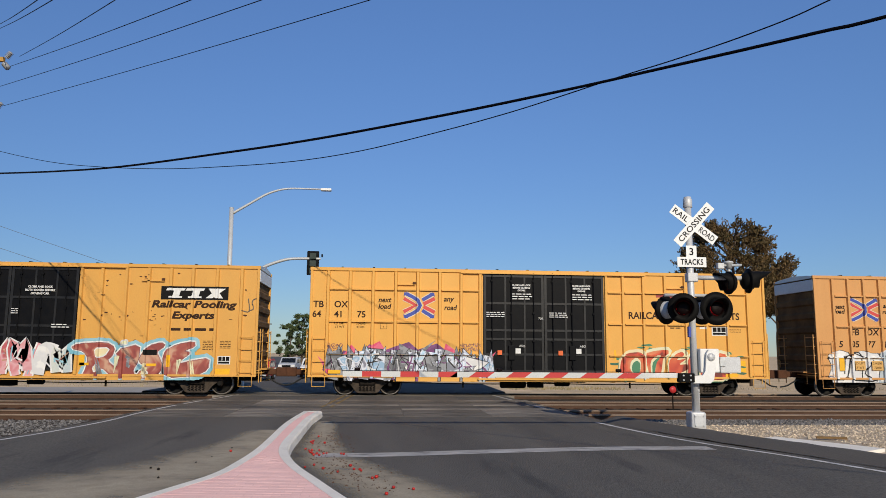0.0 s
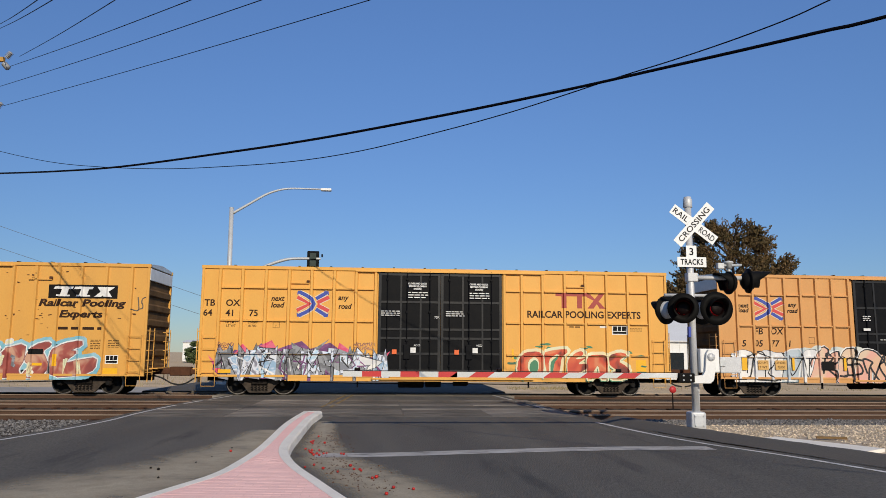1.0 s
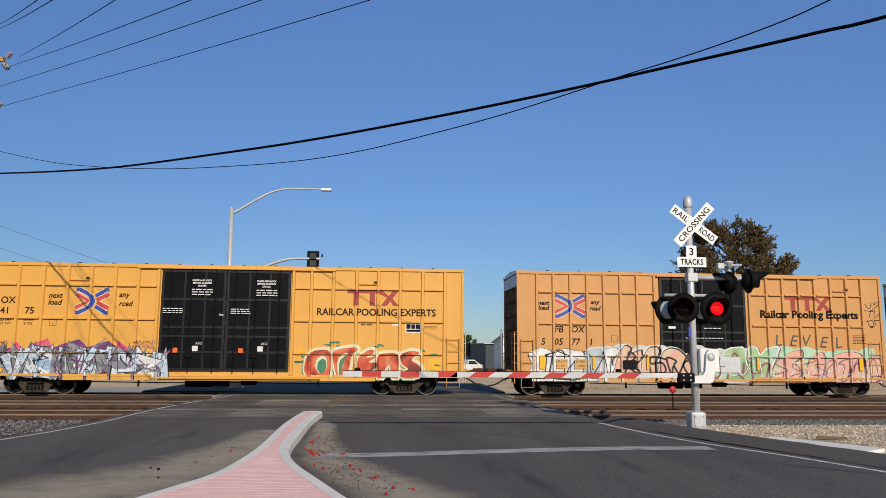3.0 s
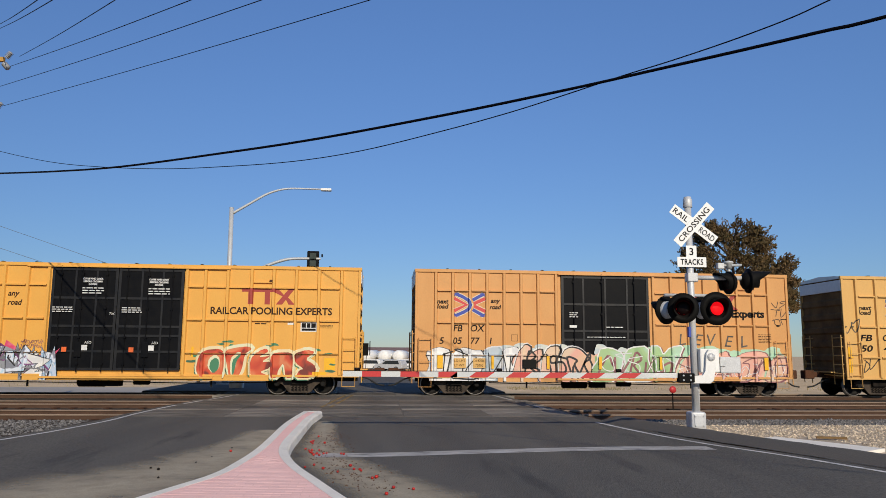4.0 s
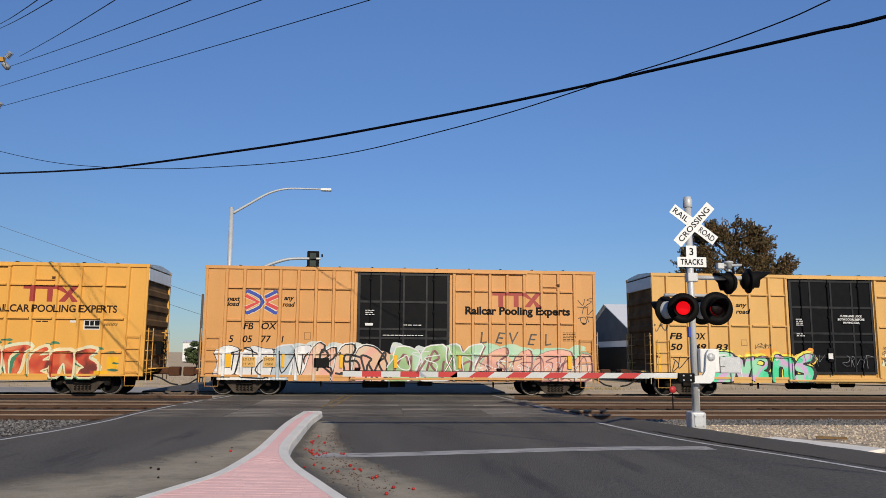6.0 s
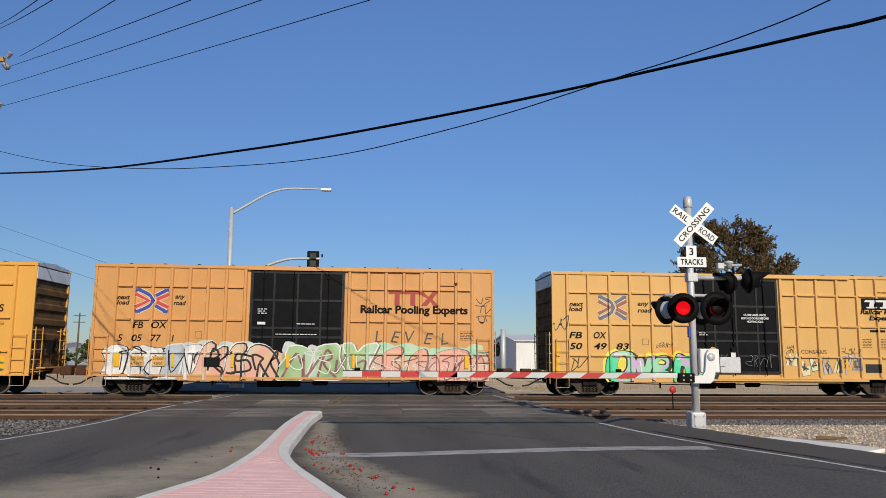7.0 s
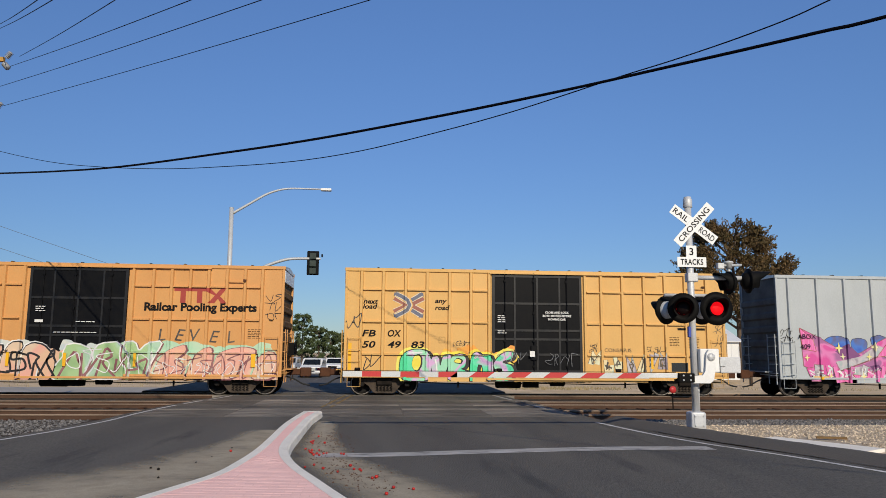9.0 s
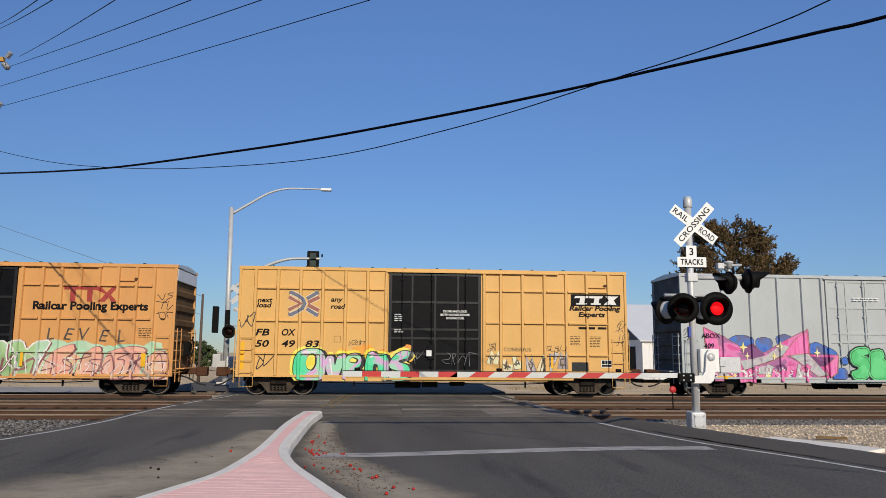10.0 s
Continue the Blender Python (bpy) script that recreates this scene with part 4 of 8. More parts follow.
car_one, side_one = boxcar("boxcar", "rusty yellow boxcar with black doors and red bubble graffiti", "one", 18.56, POSTS60B, [], (6.80, 11.78), True, M["end_shade_yellow"], True, brake_right=False, brackets=((14.1, 14.95),))
car_two, side_two = boxcar("boxcar", "bright yellow boxcar with double black plug doors and blue graffiti", "two", 18.56, POSTS60, EIGHT, (6.83, 11.77), True, M["end_shade_yellow"], True, brackets=((3.42, 4.12), (14.4, 15.1)))
car_three, side_three = boxcar("boxcar", "faded orange-yellow boxcar with one black door and long pale graffiti", "three", 15.44, POSTS50, EIGHT, (5.87, 9.53), False, M["end_shade_yellow"], True, pivot=1.6, brackets=((13.3, 13.95),))
car_four, side_four = boxcar("boxcar", "pale yellow boxcar with one black door and green bubble graffiti", "four", 15.45, POSTS50B, EIGHT, (5.82, 9.50), False, M["end_shade_yellow"], True, pivot=1.6, brackets=((13.9, 14.6),))
car_five, side_five = boxcar("boxcar", "grey boxcar with a grey door and pink and blue graffiti", "five", 15.45, POSTS5, [], (6.25, 9.8), False, M["end_shade_grey"], False, door_material=PAINT["five"], pivot=1.7)
CARS += [(car_one, -23.24), (car_two, -2.724), (car_three, 17.976), (car_four, 35.77), (car_five, 53.455)]


# ---------------------------------------------------------------- lettering and graffiti on the wagons
def ribbon(points, w, closed=False):
    """A flat stroke along points of (x, z)."""
    p = [Vector((x, z)) for x, z in points]
    l, r = [], []
    for i, q in enumerate(p):
        a, b = p[max(i - 1, 0)], p[min(i + 1, len(p) - 1)]
        d0 = (q - a).normalized() if i else (b - q).normalized()
        d1 = (b - q).normalized() if i < len(p) - 1 else d0
        nrm = Vector((-(d0 + d1).y, (d0 + d1).x))
        if nrm.length < 1e-5:
            nrm = Vector((-d0.y, d0.x))
        nrm = nrm.normalized() * w / 2 / max(0.8, math.sqrt(max(0.0, (1 + d0.dot(d1)) / 2)))
        l.append(q + nrm), r.append(q - nrm)
    bm = bmesh.new()
    a = [bm.verts.new((v.x, 0, v.y)) for v in l]
    b = [bm.verts.new((v.x, 0, v.y)) for v in r]
    for i in range(len(a) - 1):
        bm.faces.new((a[i], a[i + 1], b[i + 1], b[i]))
    return bm


def join(*bms):
    out = bmesh.new()
    for i, b in enumerate(bms):
        for v in b.verts:
            v.co.y -= 0.00008 * i
        me = bpy.data.meshes.new("tmp")
        b.to_mesh(me)
        b.free()
        out.from_mesh(me)
        bpy.data.meshes.remove(me)
    return out


def spray(name, colours, scale=1.3, soft=0.03, stretch=(1, 1, 1)):
    """Sprayed paint in several hues."""
    m = bpy.data.materials.new(name)
    m.use_nodes = True
    n, l = m.node_tree.nodes, m.node_tree.links
    b = n["Principled BSDF"]
    b.inputs["Roughness"].default_value = 0.55
    tc, mp, t, ramp = n.new("ShaderNodeTexCoord"), n.new("ShaderNodeMapping"), n.new("ShaderNodeTexNoise"), n.new("ShaderNodeValToRGB")
    mp.inputs["Scale"].default_value = stretch
    t.inputs["Scale"].default_value, t.inputs["Detail"].default_value, t.inputs["Distortion"].default_value = scale, 2.0, 0.6
    l.new(tc.outputs["Object"], mp.inputs[0]), l.new(mp.outputs[0], t.inputs[0]), l.new(t.outputs["Fac"], ramp.inputs["Fac"])
    e = ramp.color_ramp.elements
    k = len(colours)
    e[0].position, e[0].color = 0.0, (*colours[0], 1)
    e[1].position, e[1].color = 1.0, (*colours[-1], 1)
    for i in range(1, k):
        c = 0.32 + 0.36 * i / k
        e.new(c - soft).color = (*colours[i - 1], 1)
        e.new(c + soft).color = (*colours[i], 1)
    l.new(ramp.outputs[0], b.inputs["Base Color"])
    return m


S = {
    "black": spray("spray_black", [(0.007, 0.007, 0.008), (0.014, 0.012, 0.014)]),
    "grey_black": spray("spray_faded_black", [(0.05, 0.042, 0.036), (0.10, 0.08, 0.06)], 3),
    "white": spray("spray_white", [(0.74, 0.73, 0.70), (0.62, 0.62, 0.62)], 2),
    "ice": spray("spray_ice", [(0.46, 0.54, 0.66), (0.26, 0.40, 0.55), (0.62, 0.65, 0.72), (0.20, 0.20, 0.25)], 2.2),
    "ice_two": spray("spray_pale_blue", [(0.42, 0.58, 0.70), (0.62, 0.66, 0.74), (0.20, 0.21, 0.25)], 3.0),
    "steel_grey": spray("spray_grey", [(0.14, 0.145, 0.16), (0.26, 0.27, 0.29)], 3),
    "purple": spray("spray_purple", [(0.13, 0.035, 0.13), (0.20, 0.06, 0.19)], 2),
    "pink": spray("spray_pink", [(0.60, 0.06, 0.14), (0.66, 0.12, 0.2)], 2),
    "red": spray("spray_red", [(0.16, 0.025, 0.015), (0.50, 0.055, 0.022), (0.58, 0.10, 0.035), (0.60, 0.19, 0.08)], 1.5, 0.05),
    "cream": spray("spray_cream", [(0.70, 0.60, 0.36), (0.66, 0.66, 0.44)], 1.5),
    "pine": spray("spray_pine", [(0.03, 0.12, 0.07), (0.05, 0.20, 0.10)], 2),
    "maroon": spray("spray_maroon", [(0.26, 0.055, 0.045), (0.34, 0.08, 0.06), (0.52, 0.30, 0.2)], 1.8, 0.06),
    "sky": spray("spray_sky", [(0.17, 0.42, 0.52), (0.28, 0.50, 0.58)], 1.5, 0.1),
    "peach": spray("spray_peach", [(0.66, 0.42, 0.27), (0.70, 0.36, 0.28), (0.64, 0.48, 0.34)], 0.8, 0.08),
    "mint": spray("spray_mint", [(0.36, 0.58, 0.40), (0.46, 0.62, 0.44)], 1.0, 0.1),
    "leaf_green": spray("spray_green", [(0.22, 0.36, 0.16), (0.34, 0.50, 0.24), (0.40, 0.58, 0.42)], 0.8, 0.08),
    "plum": spray("spray_plum", [(0.20, 0.07, 0.08), (0.27, 0.12, 0.12)], 2),
    "bluegrey": spray("spray_bluegrey", [(0.30, 0.38, 0.42), (0.42, 0.48, 0.52)], 1.5),
    "haze": spray("spray_haze", [(0.46, 0.53, 0.54), (0.58, 0.60, 0.54)], 1.5, 0.1),
    "neon": spray("spray_neon", [(0.05, 0.60, 0.28), (0.10, 0.64, 0.36), (0.60, 0.36, 0.60), (0.30, 0.64, 0.42)], 1.1, 0.03),
    "orange": spray("spray_orange", [(0.72, 0.16, 0.03), (0.74, 0.32, 0.04), (0.75, 0.6, 0.06)], 1.2, 0.1),
    "magenta": spray("spray_magenta", [(0.62, 0.07, 0.30), (0.66, 0.18, 0.42), (0.34, 0.12, 0.28)], 1.2, 0.04),
    "blue": spray("spray_blue", [(0.03, 0.10, 0.46), (0.05, 0.16, 0.52), (0.10, 0.11, 0.24)], 1.5, 0.05),
    "mist": spray("spray_mist", [(0.36, 0.42, 0.42), (0.5, 0.46, 0.48), (0.30, 0.26, 0.30)], 2, 0.05),
    "neon_green": spray("spray_bright_green", [(0.07, 0.50, 0.16), (0.12, 0.60, 0.22)], 1.5, 0.05),
    "hot_pink": spray("spray_hot_pink", [(0.72, 0.12, 0.36), (0.76, 0.20, 0.46)], 5, 0.05, (3, 1, 0.2)),
    "lemon": spray("spray_lemon", [(0.76, 0.62, 0.05), (0.76, 0.70, 0.12)], 2),
    "rose": spray("spray_rose", [(0.60, 0.22, 0.24), (0.66, 0.36, 0.38), (0.45, 0.10, 0.11)], 1.5, 0.06),
    "star": spray("spray_yellow", [(0.75, 0.65, 0.18), (0.75, 0.7, 0.4)], 2),
}


def blot(rnd, cx, cz, w, h, n=9, wobble=0.3, angular=False):
    pts = []
    for k in range(n):
        a = 2 * math.pi * k / n + rnd.uniform(-0.15, 0.15)
        r = 1 + rnd.uniform(-wobble, wobble)
        pts.append((cx + math.cos(a) * w / 2 * r, cz + math.sin(a) * h / 2 * r))
    if angular:
        return pts
    sm = smooth_line([(x, 0, z) for x, z in pts + pts[:1]], 3)
    return [(v.x, v.z) for v in sm[:-1]]


def grown(pts, d):
    cx, cz = sum(p[0] for p in pts) / len(pts), sum(p[1] for p in pts) / len(pts)
    out = []
    for x, z in pts:
        v = Vector((x - cx, z - cz))
        v = v * (1 + d / max(v.length, 0.05))
        out.append((cx + v.x, cz + v.y))
    return out


def clipped(bm, z0=SILL - 0.16, x0=None, x1=None):
    geom = lambda: bm.verts[:] + bm.edges[:] + bm.faces[:]
    bmesh.ops.bisect_plane(bm, geom=geom(), plane_co=(0, 0, z0), plane_no=(0, 0, -1), clear_outer=True)
    if x0 is not None:
        bmesh.ops.bisect_plane(bm, geom=geom(), plane_co=(x0, 0, 0), plane_no=(-1, 0, 0), clear_outer=True)
    if x1 is not None:
        bmesh.ops.bisect_plane(bm, geom=geom(), plane_co=(x1, 0, 0), plane_no=(1, 0, 0), clear_outer=True)
    return bm


def wild(side, car, seed, x0, x1, z0, z1, fills, outline, count, layer=1, wmin=0.25, wmax=0.7, angular=True, marks=None, line=0.035):
    """Interlocking letter-like forms with outlines, overlapping from back to front."""
    rnd = random.Random(seed)
    groups = {}
    for i in range(count):
        f = (i + 0.5) / count
        cx = x0 + (x1 - x0) * f + rnd.uniform(-0.1, 0.1)
        w, h = rnd.uniform(wmin, wmax) * 0.8, rnd.uniform(0.55, 1.0) * (z1 - z0)
        cz = rnd.uniform(z0 + h * 0.46, max(z0 + h * 0.47, z1 - h * 0.48))
        lean, thick = rnd.uniform(-0.25, 0.35), rnd.uniform(0.34, 0.5) * w + 0.06
        form = rnd.choice((
            [(-0.5, -0.5), (-0.35, 0.45), (0.4, 0.4)], [(-0.45, 0.5), (-0.3, -0.4), (0.35, -0.35), (0.45, 0.15)], [(-0.5, -0.45), (-0.1, 0.45), (0.4, -0.5)],
            [(0.45, 0.42), (-0.4, 0.35), (-0.25, -0.05), (0.4, -0.1), (0.3, -0.45), (-0.45, -0.42)], [(-0.4, -0.5), (-0.4, 0.45), (0.1, -0.1), (0.45, 0.45), (0.42, -0.5)],
            [(-0.45, 0.42), (0.45, 0.30), (-0.3, -0.35), (0.45, -0.45)], [(0.0, -0.5), (0.05, 0.5)], [(-0.5, 0.45), (0.0, -0.45), (0.45, 0.5)]))
        pts = [(cx + u * w + v * h * lean, cz + v * h) for u, v in form]
        if not angular:
            pts = [(v.x, v.z) for v in smooth_line([(a, 0, b) for a, b in pts], 4)]
        lv = i % 4
        groups.setdefault((lv, 0, outline), []).append((pts, thick + 2 * line))
        groups.setdefault((lv, 1, fills[rnd.randrange(len(fills))]), []).append((pts, thick))
        if marks:
            for _ in range(3):
                a, b, cc = (rnd.uniform(-0.6, 0.6) for _ in range(3))
                st = [(cx + w * a, cz + h * rnd.uniform(-0.5, 0.4)), (cx + w * b, cz + h * rnd.uniform(-0.2, 0.3)), (cx + w * cc, cz + h * rnd.uniform(-0.4, 0.5))]
                groups.setdefault((lv, 2, marks[rnd.randrange(len(marks))]), []).append((st, rnd.uniform(0.022, 0.075)))
    for (lv, kind, key), polys in sorted(groups.items()):
        bm = join(*[ribbon(q, wd) for q, wd in polys])
        clipped(bm)
        tagged(put(side, car, "graffiti", bm, S[key], layer + lv * 1.2 + kind * 0.4), kind="stuff")
    return layer + 5


def rounded(pts, n=2):
    """Corners cut twice, so that the outline reads as sprayed by a swinging arm."""
    for _ in range(n):
        out = []
        for a, b in zip(pts, pts[1:] + pts[:1]):
            a, b = Vector(a), Vector(b)
            out += [tuple(a * 0.8 + b * 0.2), tuple(a * 0.2 + b * 0.8)]
        pts = out
    return pts


def forms(side, car, shapes, layers, layer=1, soft=1, label=""):
    """Sprayed forms: layers of (stroke round the outline, paint, shift in x, shift in z), back to front."""
    for k, (grow, key, dx, dz) in enumerate(layers):
        bms = []
        for q in shapes:
            q = [(x + dx, z + dz) for x, z in (rounded(q, soft) if soft else q)]
            if grow < 0:
                q = grown(q, grow)
            bm = flat(q)
            bm.normal_update()
            bmesh.ops.triangulate(bm, faces=bm.faces[:])
            bms.append(bm)
            if grow > 0:
                for a, b in zip(q, q[1:] + q[:1]):
                    a, b = Vector(a), Vector(b)
                    e = (b - a).normalized() * grow
                    n = Vector((-e.y, e.x))
                    bms.append(flat([tuple(v) for v in (a - e * 0.5 - n, b + e * 0.5 - n, b + e - n * 0.3, b + e + n * 0.3, b + e * 0.5 + n, a - e * 0.5 + n, a - e + n * 0.3, a - e - n * 0.3)]))
        out = bmesh.new()
        for i, bm in enumerate(bms):
            for v in bm.verts:
                v.co.y -= 0.00008 * (i % 13)
            me = bpy.data.meshes.new("tmp")
            bm.to_mesh(me)
            bm.free()
            out.from_mesh(me)
            bpy.data.meshes.remove(me)
        put(side, car, "graffiti", clipped(out), S[key], layer + k * 0.6, label)
    return layer + len(layers) * 0.6


def text_on(side, car, text, x, z, height, material, width=None, shear=0.0, bold=0.0, layer=1, spacing=1.0):
    bm = letters(text, height / 0.70, shear, bold, spacing, width)
    put(side, car, "lettering", moved(bm, x, 0, z), material, layer, "painted lettering " + text)


def bars_on(side, car, x, z, w, h, rows, material, layer=1, seed=1, name="small_print"):
    rnd = random.Random(seed)
    bms = []
    for k in range(rows):
        zz = z - k * h * 1.6
        a = x
        while a < x + w - h:
            b = min(x + w, a + rnd.uniform(1.5, 4) * h)
            bms.append(flat([(a, zz), (b, zz), (b, zz + h * 0.62), (a, zz + h * 0.62)]))
            a = b + h * 0.7
    put(side, car, name, join(*bms), material, layer, "small painted print")


def rect_on(side, car, name, x0, x1, z0, z1, material, layer=1, label=""):
    put(side, car, name, flat([(x0, z0), (x1, z0), (x1, z1), (x0, z1)]), material, layer, label)


def emblem(side, car, x0, x1, z0, z1, red, blue, edge):
    """A crossed emblem: red bars inside, blue bars with barbed tips outside, a blue arc over the middle."""
    def m(pts):
        return [(x0 + (x1 - x0) * u, z0 + (z1 - z0) * v) for u, v in pts]
    w = z1 - z0
    arc = [(0.06, 0.96), (0.30, 0.82), (0.46, 0.69), (0.535, 0.5), (0.46, 0.31), (0.30, 0.18), (0.06, 0.04)]
    bars = [[(0.60, 0.70), (0.95, 0.96)], [(0.60, 0.30), (0.95, 0.04)]]
    reds = [[(0.01, 0.76), (0.40, 0.5), (0.01, 0.24)], [(0.64, 0.55), (1.0, 0.77)], [(0.64, 0.45), (1.0, 0.23)]]
    tips = [[(0.02, 1.0), (0.17, 1.0), (0.0, 0.84)], [(0.98, 1.0), (0.83, 1.0), (1.0, 0.84)], [(0.02, 0.0), (0.17, 0.0), (0.0, 0.16)], [(0.98, 0.0), (0.83, 0.0), (1.0, 0.16)]]
    put(side, car, "emblem_edge", join(*[ribbon(m(q), w * 0.20) for q in reds + bars + [arc]]), edge, 1)
    put(side, car, "emblem_red", join(*[ribbon(m(q), w * 0.145) for q in reds]), red, 2, "red angled bars of an emblem")
    put(side, car, "emblem_blue", join(ribbon(m(arc), w * 0.135), *[ribbon(m(q), w * 0.135) for q in bars], *[flat(m(q)) for q in tips]), blue, 3, "blue barbed bars and arc of an emblem")


def brand_mark(side, car, x0, x1, z0, z1, material, edge=None):
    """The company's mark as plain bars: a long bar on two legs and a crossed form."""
    W, H = x1 - x0, z1 - z0
    f = lambda pts: flat([(x0 + u * W, z0 + v * H) for u, v in pts])
    put(side, car, "company_mark", join(
        f([(0, 0.78), (0.68, 0.78), (0.68, 1), (0, 1)]), f([(0.12, 0), (0.22, 0), (0.22, 0.78), (0.12, 0.78)]), f([(0.43, 0), (0.53, 0), (0.53, 0.78), (0.43, 0.78)]),
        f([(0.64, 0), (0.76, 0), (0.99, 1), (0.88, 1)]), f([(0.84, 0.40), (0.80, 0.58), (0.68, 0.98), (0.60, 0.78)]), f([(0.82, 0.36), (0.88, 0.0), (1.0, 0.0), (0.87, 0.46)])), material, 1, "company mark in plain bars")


def black_mark(side, car, x0, x1, z0, z1):
    rect_on(side, car, "mark_panel", x0, x1, z0, z1, "letter_black", 1, "black panel with a white company mark")
    W, H = x1 - x0, z1 - z0
    f = lambda pts: flat([(x0 + u * W, z0 + v * H) for u, v in pts])
    t = lambda a: [f([(a, 0.68), (a + 0.27, 0.68), (a + 0.29, 0.86), (a + 0.02, 0.86)]), f([(a + 0.09, 0.14), (a + 0.19, 0.14), (a + 0.22, 0.68), (a + 0.12, 0.68)]), f([(a + 0.04, 0.14), (a + 0.24, 0.14), (a + 0.24, 0.26), (a + 0.04, 0.26)])]
    x = [f([(0.66, 0.14), (0.76, 0.14), (0.96, 0.86), (0.84, 0.86)]), f([(0.70, 0.86), (0.82, 0.86), (0.92, 0.14), (0.80, 0.14)])]
    put(side, car, "company_mark", join(*t(0.07), *t(0.36), *x), "letter_white", 2, "white slanted bars of a company mark")


def placard(side, car, x0, x1, z0, z1):
    rect_on(side, car, "data_plate", x0, x1, z0, z1, "letter_white", 1, "white data plate with black boxes")
    w, h = x1 - x0, z1 - z0
    put(side, car, "data_box", join(*[flat([(x0 + w * a, z0 + h * c), (x0 + w * b, z0 + h * c), (x0 + w * b, z0 + h * d), (x0 + w * a, z0 + h * d)]) for a, b, c, d in ((0.07, 0.33, 0.42, 0.92), (0.38, 0.60, 0.42, 0.92), (0.65, 0.93, 0.42, 0.92), (0.07, 0.93, 0.1, 0.34))]), "letter_black", 2)


def scribble(side, car, seed, x0, x1, z0, z1, rows, key="black", w=0.028, layer=3):
    """A hurried tag: rows of quick letter-like strokes."""
    rnd = random.Random(seed)
    kinds = ([(-0.4, -0.5), (-0.3, 0.5), (0.1, 0.0), (0.4, 0.5), (0.4, -0.5)], [(0.4, 0.45), (-0.3, 0.4), (-0.2, 0.05), (0.35, -0.1), (0.2, -0.5), (-0.45, -0.4)], [(-0.4, 0.5), (0.0, -0.5), (0.45, 0.5)],
             [(0.3, 0.4), (-0.3, 0.45), (-0.4, -0.3), (0.1, -0.5), (0.4, 0.0), (0.2, 0.35)], [(-0.3, 0.5), (-0.3, -0.45), (0.4, -0.5)], [(-0.45, 0.45), (0.45, 0.5), (0.05, 0.45), (0.0, -0.5)], [(-0.3, -0.5), (-0.3, 0.5), (0.3, 0.2), (-0.2, 0.0), (0.4, -0.5)])
    bms = []
    for r in range(rows):
        h = (z1 - z0) / rows
        zt = z1 - h * (r + 0.5)
        n = max(2, round((x1 - x0) / (h * 0.62)))
        step = (x1 - x0) / n
        for k in range(n):
            flip = rnd.choice((-1, 1))
            cx, tall, slant = x0 + step * (k + 0.5), h * rnd.uniform(0.65, 0.95), rnd.uniform(0.0, 0.3)
            pts = [(cx + u * step * 1.05 + v * tall * slant, 0, zt + v * tall + rnd.uniform(-0.02, 0.02)) for u, v in ((flip * u + rnd.uniform(-0.3, 0.3), v + rnd.uniform(-0.22, 0.22)) for u, v in rnd.choice(kinds))]
            bms.append(ribbon([(v.x, v.z) for v in smooth_line(pts, 4)], w * 0.8))
    put(side, car, "spray_tag", join(*bms), S[key], layer, "scrawled spray paint tag")


def door_print(side, car, x, z, lines, h=0.075, w=1.1):
    for k, s in enumerate(lines):
        bm = letters(s, h / 0.70, 0.0, 0.004)
        ww = max(v.co.x for v in bm.verts)
        put(side, car, "lettering", moved(bm, x + (w - ww) / 2, 0, z - k * h * 1.7), "letter_white", 1, "white stencilled door notice")


